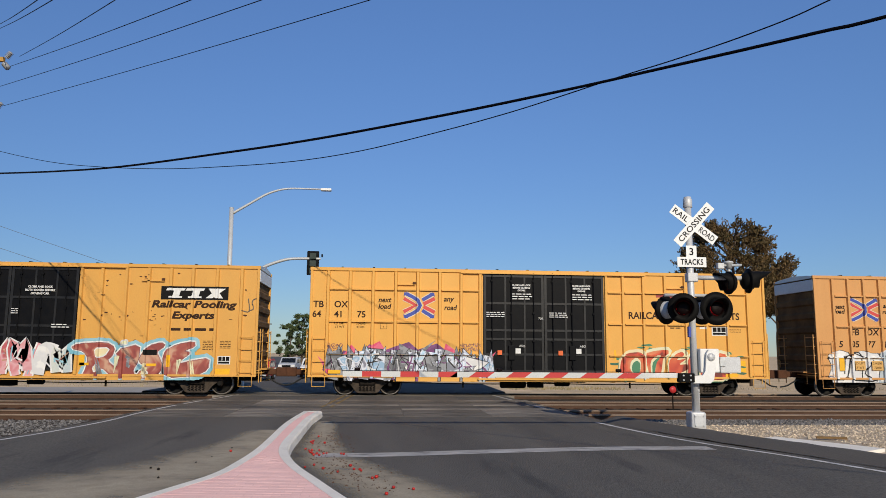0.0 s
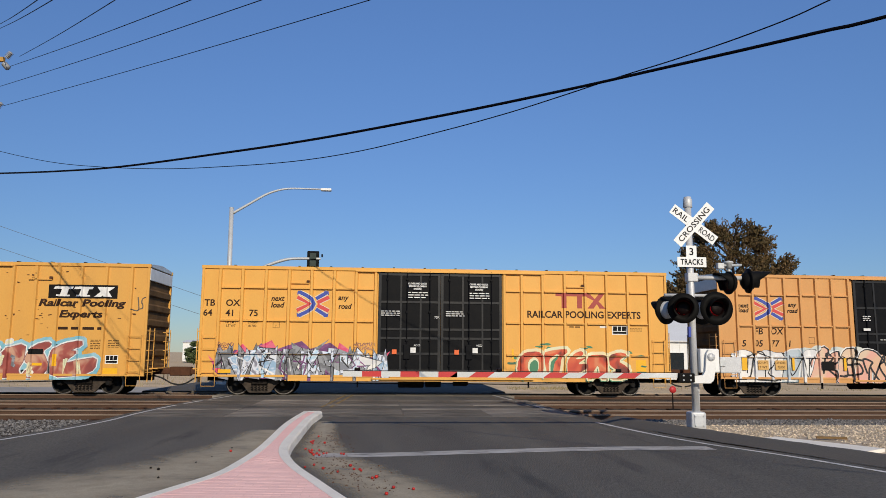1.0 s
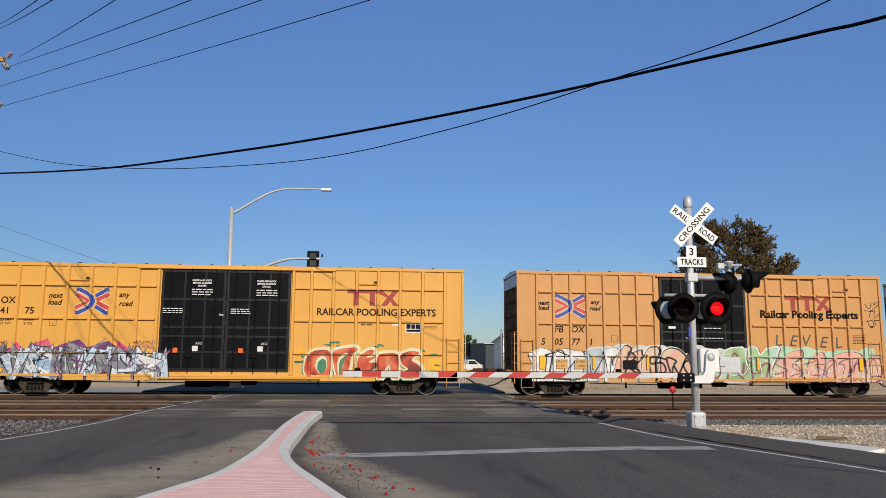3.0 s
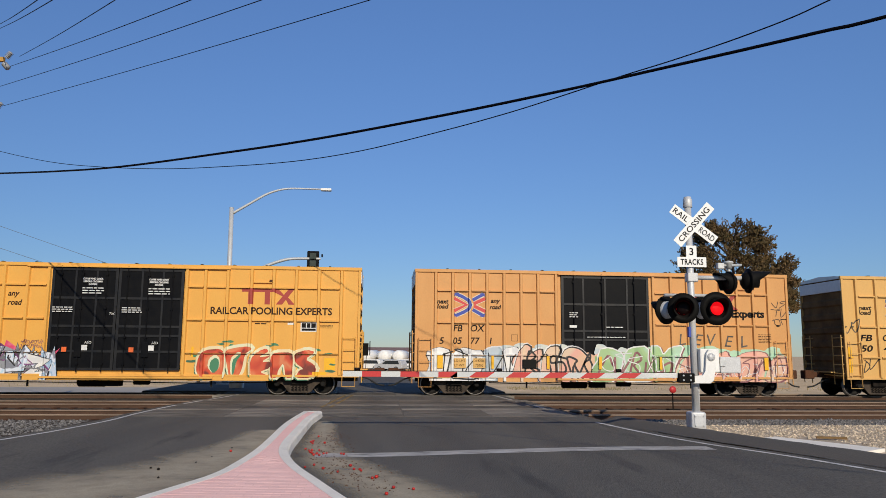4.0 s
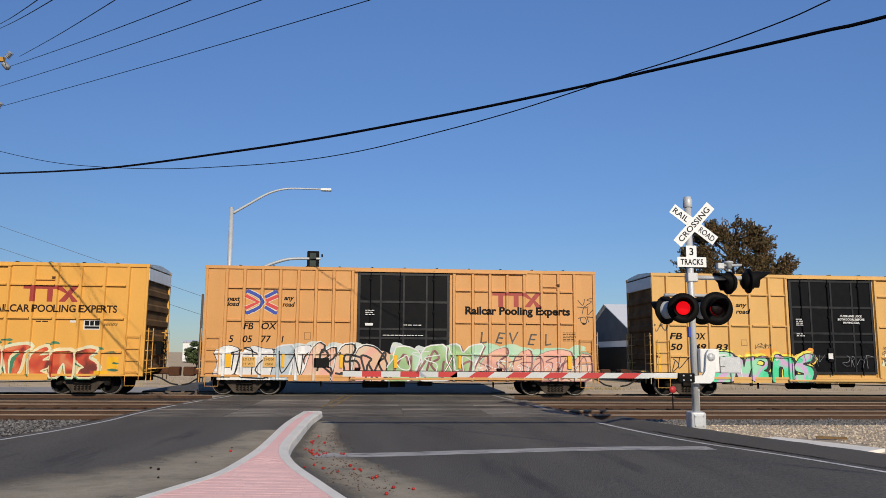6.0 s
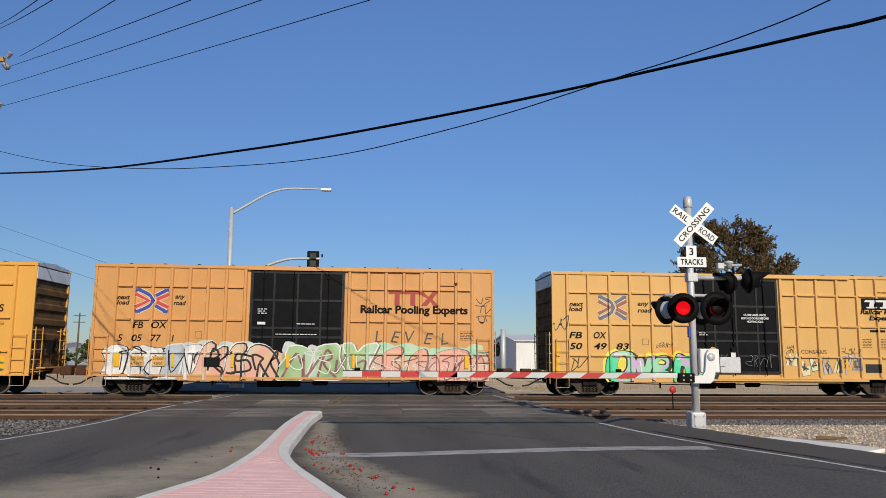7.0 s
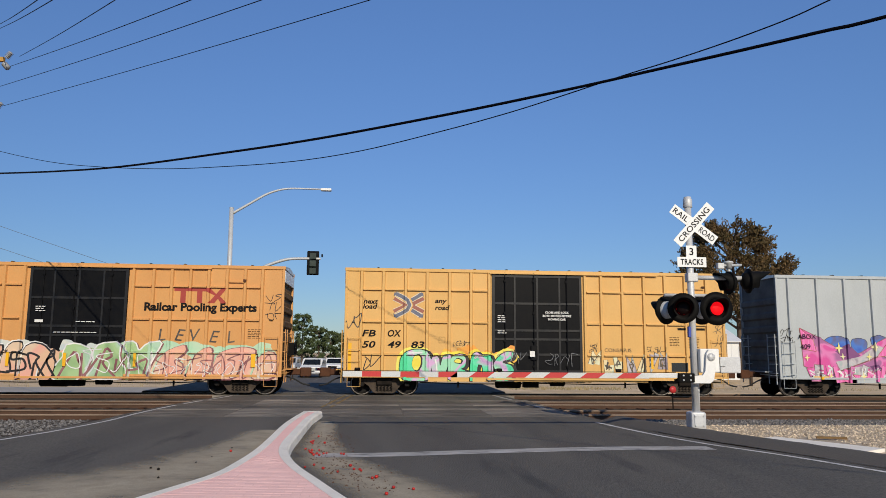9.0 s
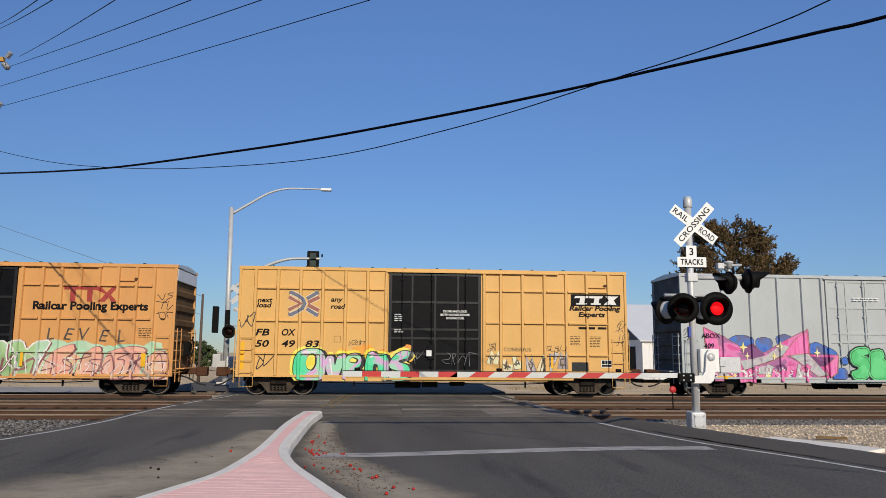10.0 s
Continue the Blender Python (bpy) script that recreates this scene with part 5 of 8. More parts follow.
def dress_one():
    c, s = car_one, side_one
    black_mark(s, c, 14.83, 17.38, 3.64, 4.16)
    for t, x0, x1, z in (("Railcar Pooling", 14.50, 17.72, 3.24), ("Experts", 15.28, 16.90, 2.82)):
        text_on(s, c, t, x0, z, 0.26, "letter_brown", width=x1 - x0, shear=0.2, bold=0.016)
    bars_on(s, c, 15.28, 2.45, 1.62, 0.17, 1, "letter_brown", seed=4, name="address_bar")
    bars_on(s, c, 16.5, 2.05, 0.4, 0.04, 6, "letter_brown", seed=5), bars_on(s, c, 17.15, 2.05, 0.4, 0.04, 5, "letter_brown", seed=6)
    door_print(s, c, 9.85, 4.02, ("CLOSE AND LOCK", "BOTH DOORS BEFORE", "MOVING CAR"))
    bars_on(s, c, 9.4, 3.2, 0.25, 0.05, 3, "letter_white", seed=7), bars_on(s, c, 10.9, 2.62, 0.65, 0.06, 2, "letter_white", seed=8)
    L1 = wild(s, c, 31, 4.5, 11.6, 0.62, 1.95, ["white", "rose", "haze", "rose"], "white", 15, 1, 0.5, 0.9, False, ["maroon", "sky", "white"], 0.06)
    rise_a = [(11.71, 1.76), (11.92, 1.91), (12.93, 1.97), (13.24, 1.79), (13.17, 1.49), (12.96, 1.3), (13.51, 0.87), (13.22, 0.72), (12.84, 1.06), (12.7, 0.96), (12.65, 0.65), (12.14, 0.7), (12.26, 0.99), (12.32, 1.4), (12.13, 1.66)]
    rise_b = [(13.33, 1.67), (14.16, 1.91), (14.14, 1.3), (13.95, 0.96), (14.04, 0.72), (13.38, 0.65), (13.19, 0.97), (13.46, 1.14)]
    rise_c = [(14.28, 1.57), (14.54, 1.86), (14.96, 1.98), (15.1, 1.88), (14.77, 1.64), (14.91, 1.4), (15.06, 1.06), (14.77, 0.65), (14.09, 0.68), (14.28, 0.94), (14.54, 1.01), (14.16, 1.3)]
    rise_d = [(15.13, 1.66), (15.55, 1.91), (16.18, 2.03), (16.21, 1.86), (15.73, 1.66), (16.09, 1.62), (15.76, 1.4), (15.59, 1.16), (16.16, 1.3), (16.77, 1.4), (16.73, 0.99), (16.32, 0.77), (15.2, 0.68), (15.05, 1.32)]
    eye_a = [(12.54, 1.74), (13.05, 1.76), (12.89, 1.49), (12.6, 1.43)]
    eye_b = [(12.51, 1.04), (12.65, 1.14), (12.68, 0.99), (12.56, 0.89)]
    eye_c = [(14.3, 0.84), (14.51, 0.89), (14.42, 0.68)]
    eye_d = [(13.53, 2.03), (13.69, 2.07), (13.69, 1.93), (13.46, 1.9)]
    forms(s, c, [rise_a, rise_b, rise_c, rise_d], [(0.20, "sky", 0, 0), (0.075, "white", 0, 0.01), (0.035, "plum", 0, 0), (0.012, "maroon", 0, 0)], 9, 1, "maroon bubble letters on pale blue")
    forms(s, c, [eye_a, eye_b, eye_c, eye_d], [(0.045, "white", 0, 0), (0.0, "cream", 0, 0)], 12, 1, "cream counters of the letters")
    for x, z, w, h in ((11.98, 1.1, 0.2, 0.42), (15.2, 1.08, 0.12, 0.45), (14.45, 1.1, 0.36, 0.1), (12.0, 1.12, 0.34, 0.1)):
        rect_on(s, c, "yellow_patch", x, x + w, z, z + h, "safety_yellow", 14, "yellow reflective patch")
    rect_on(s, c, "dark_panel", 14.3, 14.82, 1.52, 1.72, "letter_black", 14)
    wild(s, c, 12, 12.4, 16.4, 0.78, 1.55, ["cream", "cream", "steel_grey"], "maroon", 7, 13.6, 0.05, 0.14, True, None, 0.012)
    rect_on(s, c, "warning_label", 17.02, 17.56, 0.80, 1.02, "safety_yellow", 4, "yellow warning label")
    placard(s, c, 17.08, 17.56, 1.18, 1.5)
    scribble(s, c, 3, 17.95, 18.42, 3.15, 3.75, 1, "grey_black", 0.05)
    # scabs of rust
    rnd = random.Random(9)
    put(s, c, "rust_scab", join(*[flat(blot(rnd, rnd.choice((rnd.uniform(12, 15), rnd.uniform(12, 18.3), rnd.uniform(0.2, 6.5))), rnd.uniform(1.9, 4.7), rnd.uniform(0.03, 0.15), rnd.uniform(0.02, 0.07), 8, 0.5)) for _ in range(70)]), "rust", 0.7, "scabs of brown rust")


def dress_two():
    c, s = car_two, side_two
    for t, x, z in (("TB", 0.13, 3.42), ("OX", 0.95, 3.42), ("64", 0.11, 3.03), ("41", 0.95, 3.03), ("75", 1.85, 3.03)):
        text_on(s, c, t, x, z, 0.245, "letter_brown", bold=0.008)
    for t, x, z in (("next", 2.67, 3.64), ("load", 2.67, 3.38), ("any", 5.26, 3.64), ("road", 5.28, 3.36)):
        text_on(s, c, t, x, z, 0.20, "letter_brown", width=0.52 if t != "any" else 0.42, shear=0.22, bold=0.008)
    emblem(s, c, 3.66, 4.90, 3.04, 4.05, "logo_red", "logo_blue", "cream_edge")
    for t, x, z in (("LD LMT", 0.97, 2.76), ("LT WT", 1.0, 2.62), ("204300", 1.82, 2.76), ("81700", 1.84, 2.62)):
        text_on(s, c, t, x, z, 0.085, "letter_brown", bold=0.002)
    put(s, c, "plate_frame", ribbon([(2.78, 2.60), (3.02, 2.60), (3.02, 2.82), (2.78, 2.82), (2.78, 2.60)], 0.014), "letter_brown", 1)
    text_on(s, c, "F", 2.88, 2.64, 0.07, "letter_brown")
    brand_mark(s, c, 13.95, 16.0, 3.50, 4.12, "brand_red")
    text_on(s, c, "RAILCAR POOLING EXPERTS", 12.79, 3.10, 0.27, "letter_brown", width=4.66, bold=0.010)
    bars_on(s, c, 14.5, 2.73, 0.52, 0.07, 1, "letter_brown", seed=11), bars_on(s, c, 17.0, 2.7, 0.5, 0.03, 3, "letter_brown", seed=13)
    rect_on(s, c, "white_label", 15.75, 16.0, 2.72, 2.80, "letter_white")
    placard(s, c, 16.25, 16.88, 2.46, 2.82)
    rect_on(s, c, "orange_patch", 17.2, 17.62, 1.0, 1.45, "safety_yellow", 1, "orange painted patch")
    rect_on(s, c, "warning_label", 16.75, 17.28, 0.76, 0.92, "safety_yellow", 7, "yellow warning label")
    for x in (7.95, 10.4):
        door_print(s, c, x, 4.36, ("CLOSE AND LOCK", "BEFORE CLOSING", "DOORS"), 0.062, 0.85)
        bars_on(s, c, x + 0.05, 4.02, 0.8, 0.06, 3, "letter_white", seed=int(x * 7))
        bars_on(s, c, x - 1.0 if x < 9 else x - 0.9, 3.28, 0.75, 0.05, 3, "letter_white", seed=int(x * 5))
        rect_on(s, c, "white_label", x + 0.17, x + 0.38, 1.68, 1.88, "letter_white", 2)
        text_on(s, c, "ASO", x + 0.30, 1.93, 0.09, "letter_white", layer=30)
        rect_on(s, c, "orange_label", x - 0.55, x - 0.37, 1.62, 1.80, "orange_label", 2, "orange square sticker")
        rect_on(s, c, "yellow_stripe", x + 1.75 if x > 9 else x + 0.9, x + 1.83 if x > 9 else x + 0.98, 1.45, 1.85, "safety_yellow", 2) if x > 9 else None
    text_on(s, c, "70K", 9.05, 3.02, 0.09, "letter_white")
    # angular wild letters in icy blue, grey and white over purple and pink
    rnd = random.Random(77)
    back = [(0.55, 1.0), (0.8, 1.55), (1.1, 1.3), (1.35, 1.75), (2.0, 1.65), (2.35, 2.0), (2.9, 1.75), (3.3, 1.9), (3.9, 2.1), (4.25, 1.8), (5.0, 2.05), (5.4, 1.75), (6.0, 1.55), (6.6, 1.5), (7.2, 1.6), (6.9, 1.1), (7.0, 0.62), (4.2, 0.58), (1.0, 0.72), (0.8, 0.8)]
    put(s, c, "graffiti", flat(back), S["purple"], 1, "purple ground of angular graffiti")
    spikes = [[(0.35, 1.55), (0.95, 1.0), (0.75, 0.85)], [(1.3, 1.5), (1.65, 1.98), (2.1, 1.55)], [(2.3, 1.9), (2.75, 2.12), (3.1, 1.6)], [(5.2, 1.5), (5.35, 2.05), (6.0, 1.6)], [(6.6, 1.2), (7.35, 1.75), (6.9, 1.05)], [(6.2, 0.9), (6.6, 1.3), (6.5, 0.8)]]
    put(s, c, "graffiti", join(*[flat(q) for q in spikes]), S["pink"], 1.6, "pink spikes of the graffiti")
    put(s, c, "graffiti", join(flat([(3.6, 1.4), (3.5, 2.05), (3.85, 1.85), (4.3, 1.75), (4.98, 2.2), (4.35, 1.55), (4.1, 1.2)])), S["steel_grey"], 1.9, "grey spike of the graffiti")
    wild(s, c, 41, 0.9, 7.0, 0.62, 1.82, ["ice", "steel_grey", "ice_two", "steel_grey", "ice", "ice_two", "white"], "black", 30, 2.4, 0.5, 1.05, True, ["black", "black", "white", "steel_grey", "purple"], 0.034)
    scribble(s, c, 5, 0.72, 1.3, 1.72, 2.02, 2, "plum", 0.022)
    scribble(s, c, 6, 5.9, 6.7, 1.75, 2.05, 2, "plum", 0.022)
    rect_on(s, c, "warning_label", 0.78, 1.26, 0.86, 1.0, "safety_yellow", 30, "yellow warning label")
    red_a = [(12.35, 0.98), (12.43, 1.49), (12.68, 1.73), (13.21, 1.78), (13.41, 1.63), (13.41, 0.98), (13.28, 0.68), (12.49, 0.68)]
    red_b = [(13.42, 1.72), (13.83, 1.83), (14.33, 1.88), (14.43, 1.77), (14.17, 1.58), (14.08, 0.98), (13.92, 0.68), (13.62, 0.68), (13.48, 1.27)]
    red_c = [(14.38, 1.41), (14.67, 1.69), (14.97, 1.81), (15.08, 1.68), (14.68, 1.47), (14.97, 1.49), (15.18, 1.55), (14.79, 1.27), (15.18, 1.31), (15.14, 1.06), (14.74, 0.9), (15.11, 0.76), (15.05, 0.68), (14.41, 0.68)]
    red_d = [(15.14, 1.43), (15.29, 1.65), (15.95, 1.66), (16.02, 1.41), (15.99, 0.68), (15.75, 0.68), (15.65, 1.27), (15.45, 0.98), (15.41, 0.68), (15.15, 0.68)]
    red_e = [(16.04, 1.61), (16.52, 1.77), (16.87, 1.68), (16.46, 1.4), (16.82, 1.2), (16.93, 0.98), (16.7, 0.68), (16.11, 0.68), (16.25, 0.98), (16.43, 1.03), (16.1, 1.25)]
    eye_a = [(12.81, 1.09), (12.85, 1.38), (13.05, 1.53), (13.21, 1.41), (13.2, 1.05), (12.99, 0.87)]
    eye_b = [(13.66, 1.41), (13.92, 1.63), (14.03, 1.62), (13.86, 1.41), (13.75, 0.83), (13.68, 0.83)]
    forms(s, c, [red_a, red_b, red_c, red_d, red_e], [(0.10, "cream", 0.02, 0.02), (0.055, "pine", -0.03, -0.04), (0.06, "cream", 0, 0), (0.0, "red", 0, 0)], 3, 1, "red and orange bubble letters edged in cream")
    forms(s, c, [eye_a, eye_b], [(0.03, "cream", 0, 0), (-0.02, "pine", 0.02, -0.06)], 6, 1, "cream and green counters of the letters")
    rnd = random.Random(4)
    leaves = [flat(blot(rnd, x, z, 0.35, 0.10, 7, 0.5)) for x, z in ((13.3, 1.95), (13.5, 2.05), (13.7, 1.9), (15.1, 1.9), (15.3, 1.95), (16.9, 1.75), (17.3, 1.6), (17.5, 1.2), (17.4, 0.95), (12.3, 1.5), (12.2, 1.3))]
    put(s, c, "graffiti", join(*leaves), S["pine"], 1.2, "dark green sprayed leaves")


def dress_three():
    c, s = car_three, side_three
    for t, x, z in (("next", 0.87, 3.62), ("load", 0.87, 3.42), ("any", 3.03, 3.62), ("road", 2.98, 3.42)):
        text_on(s, c, t, x, z, 0.17, "letter_black", width=0.47 if t != "any" else 0.38, shear=0.22, bold=0.008)
    emblem(s, c, 1.55, 2.80, 3.12, 4.06, "logo_red", "logo_blue", "cream_edge")
    for t, x, z in (("FB", 1.53, 2.53), ("OX", 2.21, 2.53), ("5", 0.98, 2.03), ("05", 1.52, 2.03), ("77", 2.21, 2.03), ("1", 2.98, 2.03)):
        text_on(s, c, t, x, z, 0.255, "letter_black", shear=0.15, bold=0.006)
    put(s, c, "plate_frame", ribbon([(3.86, 2.17), (4.1, 2.17), (4.1, 2.42), (3.86, 2.42), (3.86, 2.17)], 0.014), "letter_brown", 1)
    brand_mark(s, c, 11.24, 13.25, 3.52, 4.10, "brand_red")
    text_on(s, c, "Railcar Pooling Experts", 10.15, 3.10, 0.30, "letter_black", width=4.25, bold=0.018)
    scribble(s, c, 21, 14.75, 15.3, 2.85, 3.95, 3, "black", 0.03)
    bars_on(s, c, 14.1, 2.5, 0.5, 0.04, 6, "letter_brown", seed=3)
    bars_on(s, c, 6.2, 3.3, 0.35, 0.05, 3, "letter_white", seed=31), rect_on(s, c, "white_label", 6.2, 6.5, 2.72, 2.82, "letter_white"), bars_on(s, c, 7.7, 2.74, 0.75, 0.05, 1, "letter_white", seed=33)
    bars_on(s, c, 6.9, 2.34, 1.6, 0.04, 1, "letter_white", seed=34)
    # spray haze, then pale letters along the whole wagon
    rnd = random.Random(14)
    cloud = lambda xs, zc, w, h, n: join(*[flat(blot(rnd, rnd.uniform(*xs), zc + rnd.uniform(-0.1, 0.12), w * rnd.uniform(0.6, 1.2), h * rnd.uniform(0.7, 1.2), 10, 0.2)) for _ in range(n)])
    put(s, c, "graffiti", clipped(cloud((3.6, 9.6), 1.78, 0.7, 0.42, 16)), S["haze"], 1, "pale blue spray haze")
    put(s, c, "graffiti", clipped(cloud((9.0, 15.0), 1.7, 0.9, 0.5, 22)), S["mint"], 1.2, "mint green spray haze")
    def ground(x0, x1, zt, key, lay, seed):
        r = random.Random(seed)
        top = [(x0 + (x1 - x0) * k / 16, zt + r.uniform(-0.14, 0.12)) for k in range(17)]
        put(s, c, "graffiti", flat([(x0, 0.6), (x1, 0.6)] + top[::-1]), S[key], lay, "pale ground of the graffiti")
    ground(0.6, 2.7, 1.62, "white", 1.6, 1), ground(2.6, 4.0, 1.7, "bluegrey", 1.7, 2), ground(3.7, 7.4, 1.72, "peach", 1.8, 3), ground(7.2, 10.3, 1.68, "leaf_green", 1.9, 4), ground(10.2, 15.3, 1.5, "peach", 2.0, 5)
    white_a = [(0.44, 1.71), (0.79, 1.86), (1.02, 1.9), (1.41, 1.78), (1.34, 1.32), (1.21, 0.75), (0.4, 0.75), (0.63, 1.25)]
    white_b = [(1.47, 1.55), (1.65, 1.78), (1.95, 1.9), (2.34, 1.78), (2.69, 1.78), (2.69, 1.32), (2.57, 0.67), (1.27, 0.75), (1.42, 1.17)]
    white_c = [(3.5, 1.86), (4.04, 1.94), (4.18, 1.81), (3.87, 1.55), (3.81, 1.32), (3.98, 1.01), (3.73, 0.55), (3.44, 0.63), (3.47, 1.32)]
    blue_a = [(2.69, 1.71), (2.96, 1.9), (3.5, 1.94), (3.42, 1.32), (3.27, 0.67), (2.61, 0.71), (2.74, 1.25)]
    peach_a = [(4.16, 1.78), (4.43, 2.05), (4.66, 1.9), (4.43, 1.55), (5.05, 1.9), (5.09, 1.55), (4.58, 1.17), (4.97, 1.01), (4.74, 0.55), (3.65, 0.55), (3.93, 1.01), (4.04, 1.4)]
    peach_b = [(5.09, 1.48), (5.36, 1.94), (5.75, 1.98), (5.82, 1.78), (5.59, 1.48), (5.64, 0.55), (4.89, 0.55), (5.05, 1.01)]
    peach_c = [(5.92, 1.78), (6.21, 1.94), (6.6, 1.86), (6.91, 1.55), (7.08, 1.17), (6.91, 0.55), (6.45, 0.55), (6.52, 1.09), (6.29, 1.32), (6.21, 0.55), (5.82, 0.55), (5.76, 1.17)]
    green_a = [(7.08, 1.09), (7.38, 1.48), (7.69, 1.78), (8.03, 1.78), (8.03, 0.55), (6.99, 0.55)]
    green_b = [(7.35, 1.85), (7.82, 1.93), (8.37, 1.7), (8.29, 1.24), (8.06, 0.63), (7.35, 0.63)]
    green_c = [(8.41, 1.62), (8.64, 1.93), (9.4, 2.0), (9.35, 1.39), (9.62, 0.93), (9.58, 0.63), (8.21, 0.63), (8.53, 1.09)]
    green_d = [(9.48, 1.99), (9.89, 2.02), (10.05, 1.62), (10.36, 1.96), (10.91, 2.04), (10.71, 1.62), (10.48, 1.16), (10.32, 0.63), (9.78, 0.63), (9.79, 1.24)]
    last_a = [(10.63, 0.86), (10.87, 1.47), (11.26, 1.77), (11.77, 1.93), (11.85, 1.68), (11.42, 1.35), (11.73, 1.16), (11.63, 0.63), (10.73, 0.63)]
    last_b = [(11.85, 0.63), (11.98, 1.24), (12.35, 1.73), (12.74, 1.85), (12.82, 1.47), (12.74, 1.05), (12.47, 0.63)]
    last_c = [(12.82, 1.05), (12.99, 1.58), (13.45, 1.77), (13.99, 1.85), (14.4, 1.76), (14.42, 1.58), (13.95, 1.24), (13.65, 0.63), (12.74, 0.63)]
    last_d = [(14.45, 1.35), (14.81, 1.68), (15.17, 1.64), (15.26, 1.09), (15.09, 0.63), (14.27, 0.63), (14.4, 1.05)]
    forms(s, c, [blue_a], [(0.05, "white", 0, 0), (0.0, "bluegrey", 0, 0)], 3, 1, "blue-grey bubble letter")
    forms(s, c, [white_a, white_b, white_c], [(0.045, "black", 0.02, -0.02), (0.01, "white", 0, 0)], 3.4, 1, "white bubble letters with black outlines")
    forms(s, c, [peach_a, peach_b, peach_c], [(0.07, "white", 0, 0.02), (0.05, "black", 0.03, 0), (0.0, "peach", 0, 0)], 4, 1, "peach bubble letters with black outlines")
    forms(s, c, [green_a, green_b, green_c, green_d], [(0.06, "plum", 0.04, -0.03), (0.05, "white", 0, 0), (0.0, "leaf_green", 0, 0)], 4, 1, "green bubble letters with white outlines")
    forms(s, c, [last_a, last_b, last_c, last_d], [(0.06, "mint", 0, 0.02), (0.045, "plum", 0.03, -0.02), (0.0, "peach", 0, 0)], 4, 1, "peach bubble letters with plum outlines")
    scribble(s, c, 91, 0.9, 4.0, 0.72, 1.7, 1, "black", 0.055, 6.4), scribble(s, c, 92, 4.3, 7.2, 0.72, 1.75, 1, "black", 0.10, 6.4)
    scribble(s, c, 93, 7.4, 10.4, 0.72, 1.6, 1, "plum", 0.11, 6.4), scribble(s, c, 94, 7.5, 10.6, 0.8, 1.7, 1, "white", 0.045, 7.0)
    scribble(s, c, 95, 10.7, 15.0, 0.72, 1.55, 1, "plum", 0.055, 6.4), scribble(s, c, 96, 10.6, 15.1, 0.7, 1.3, 1, "white", 0.03, 7.0)
    for t, x, z, tn in (("L", 10.75, 2.05, 0.15), ("E", 11.35, 2.08, -0.1), ("V", 11.95, 2.05, 0.1), ("E", 12.65, 2.02, -0.05), ("L", 13.35, 1.98, 0.2)):
        bm = letters(t, 0.66, 0.25, 0.0)
        put(s, c, "spray_tag", moved(bm, x, 0, z, tn), S["grey_black"], 3, "black sprayed letter " + t)
    for x, w in ((0.9, 0.22), (3.04, 0.10), (5.26, 0.11), (7.35, 0.12), (9.88, 0.10), (14.27, 0.17)):
        rect_on(s, c, "yellow_patch", x, x + w, 1.08, 1.58, "safety_yellow", 30, "yellow reflective patch")
    for x in (1.55, 2.32):
        rect_on(s, c, "weight_panel", x, x + 0.48, 1.10, 1.48, PAINT["four"], 28, "cream panel with weight figures")
    for t, x, z in (("LD LMT", 1.58, 1.34), ("LT WT", 1.58, 1.16), ("214200", 2.36, 1.34), ("72000", 2.40, 1.16)):
        text_on(s, c, t, x, z, 0.09, "letter_brown", layer=30)
    rect_on(s, c, "dark_panel", 4.27, 4.85, 1.1, 1.45, "letter_black", 28), placard(s, c, 13.55, 13.95, 1.14, 1.44)


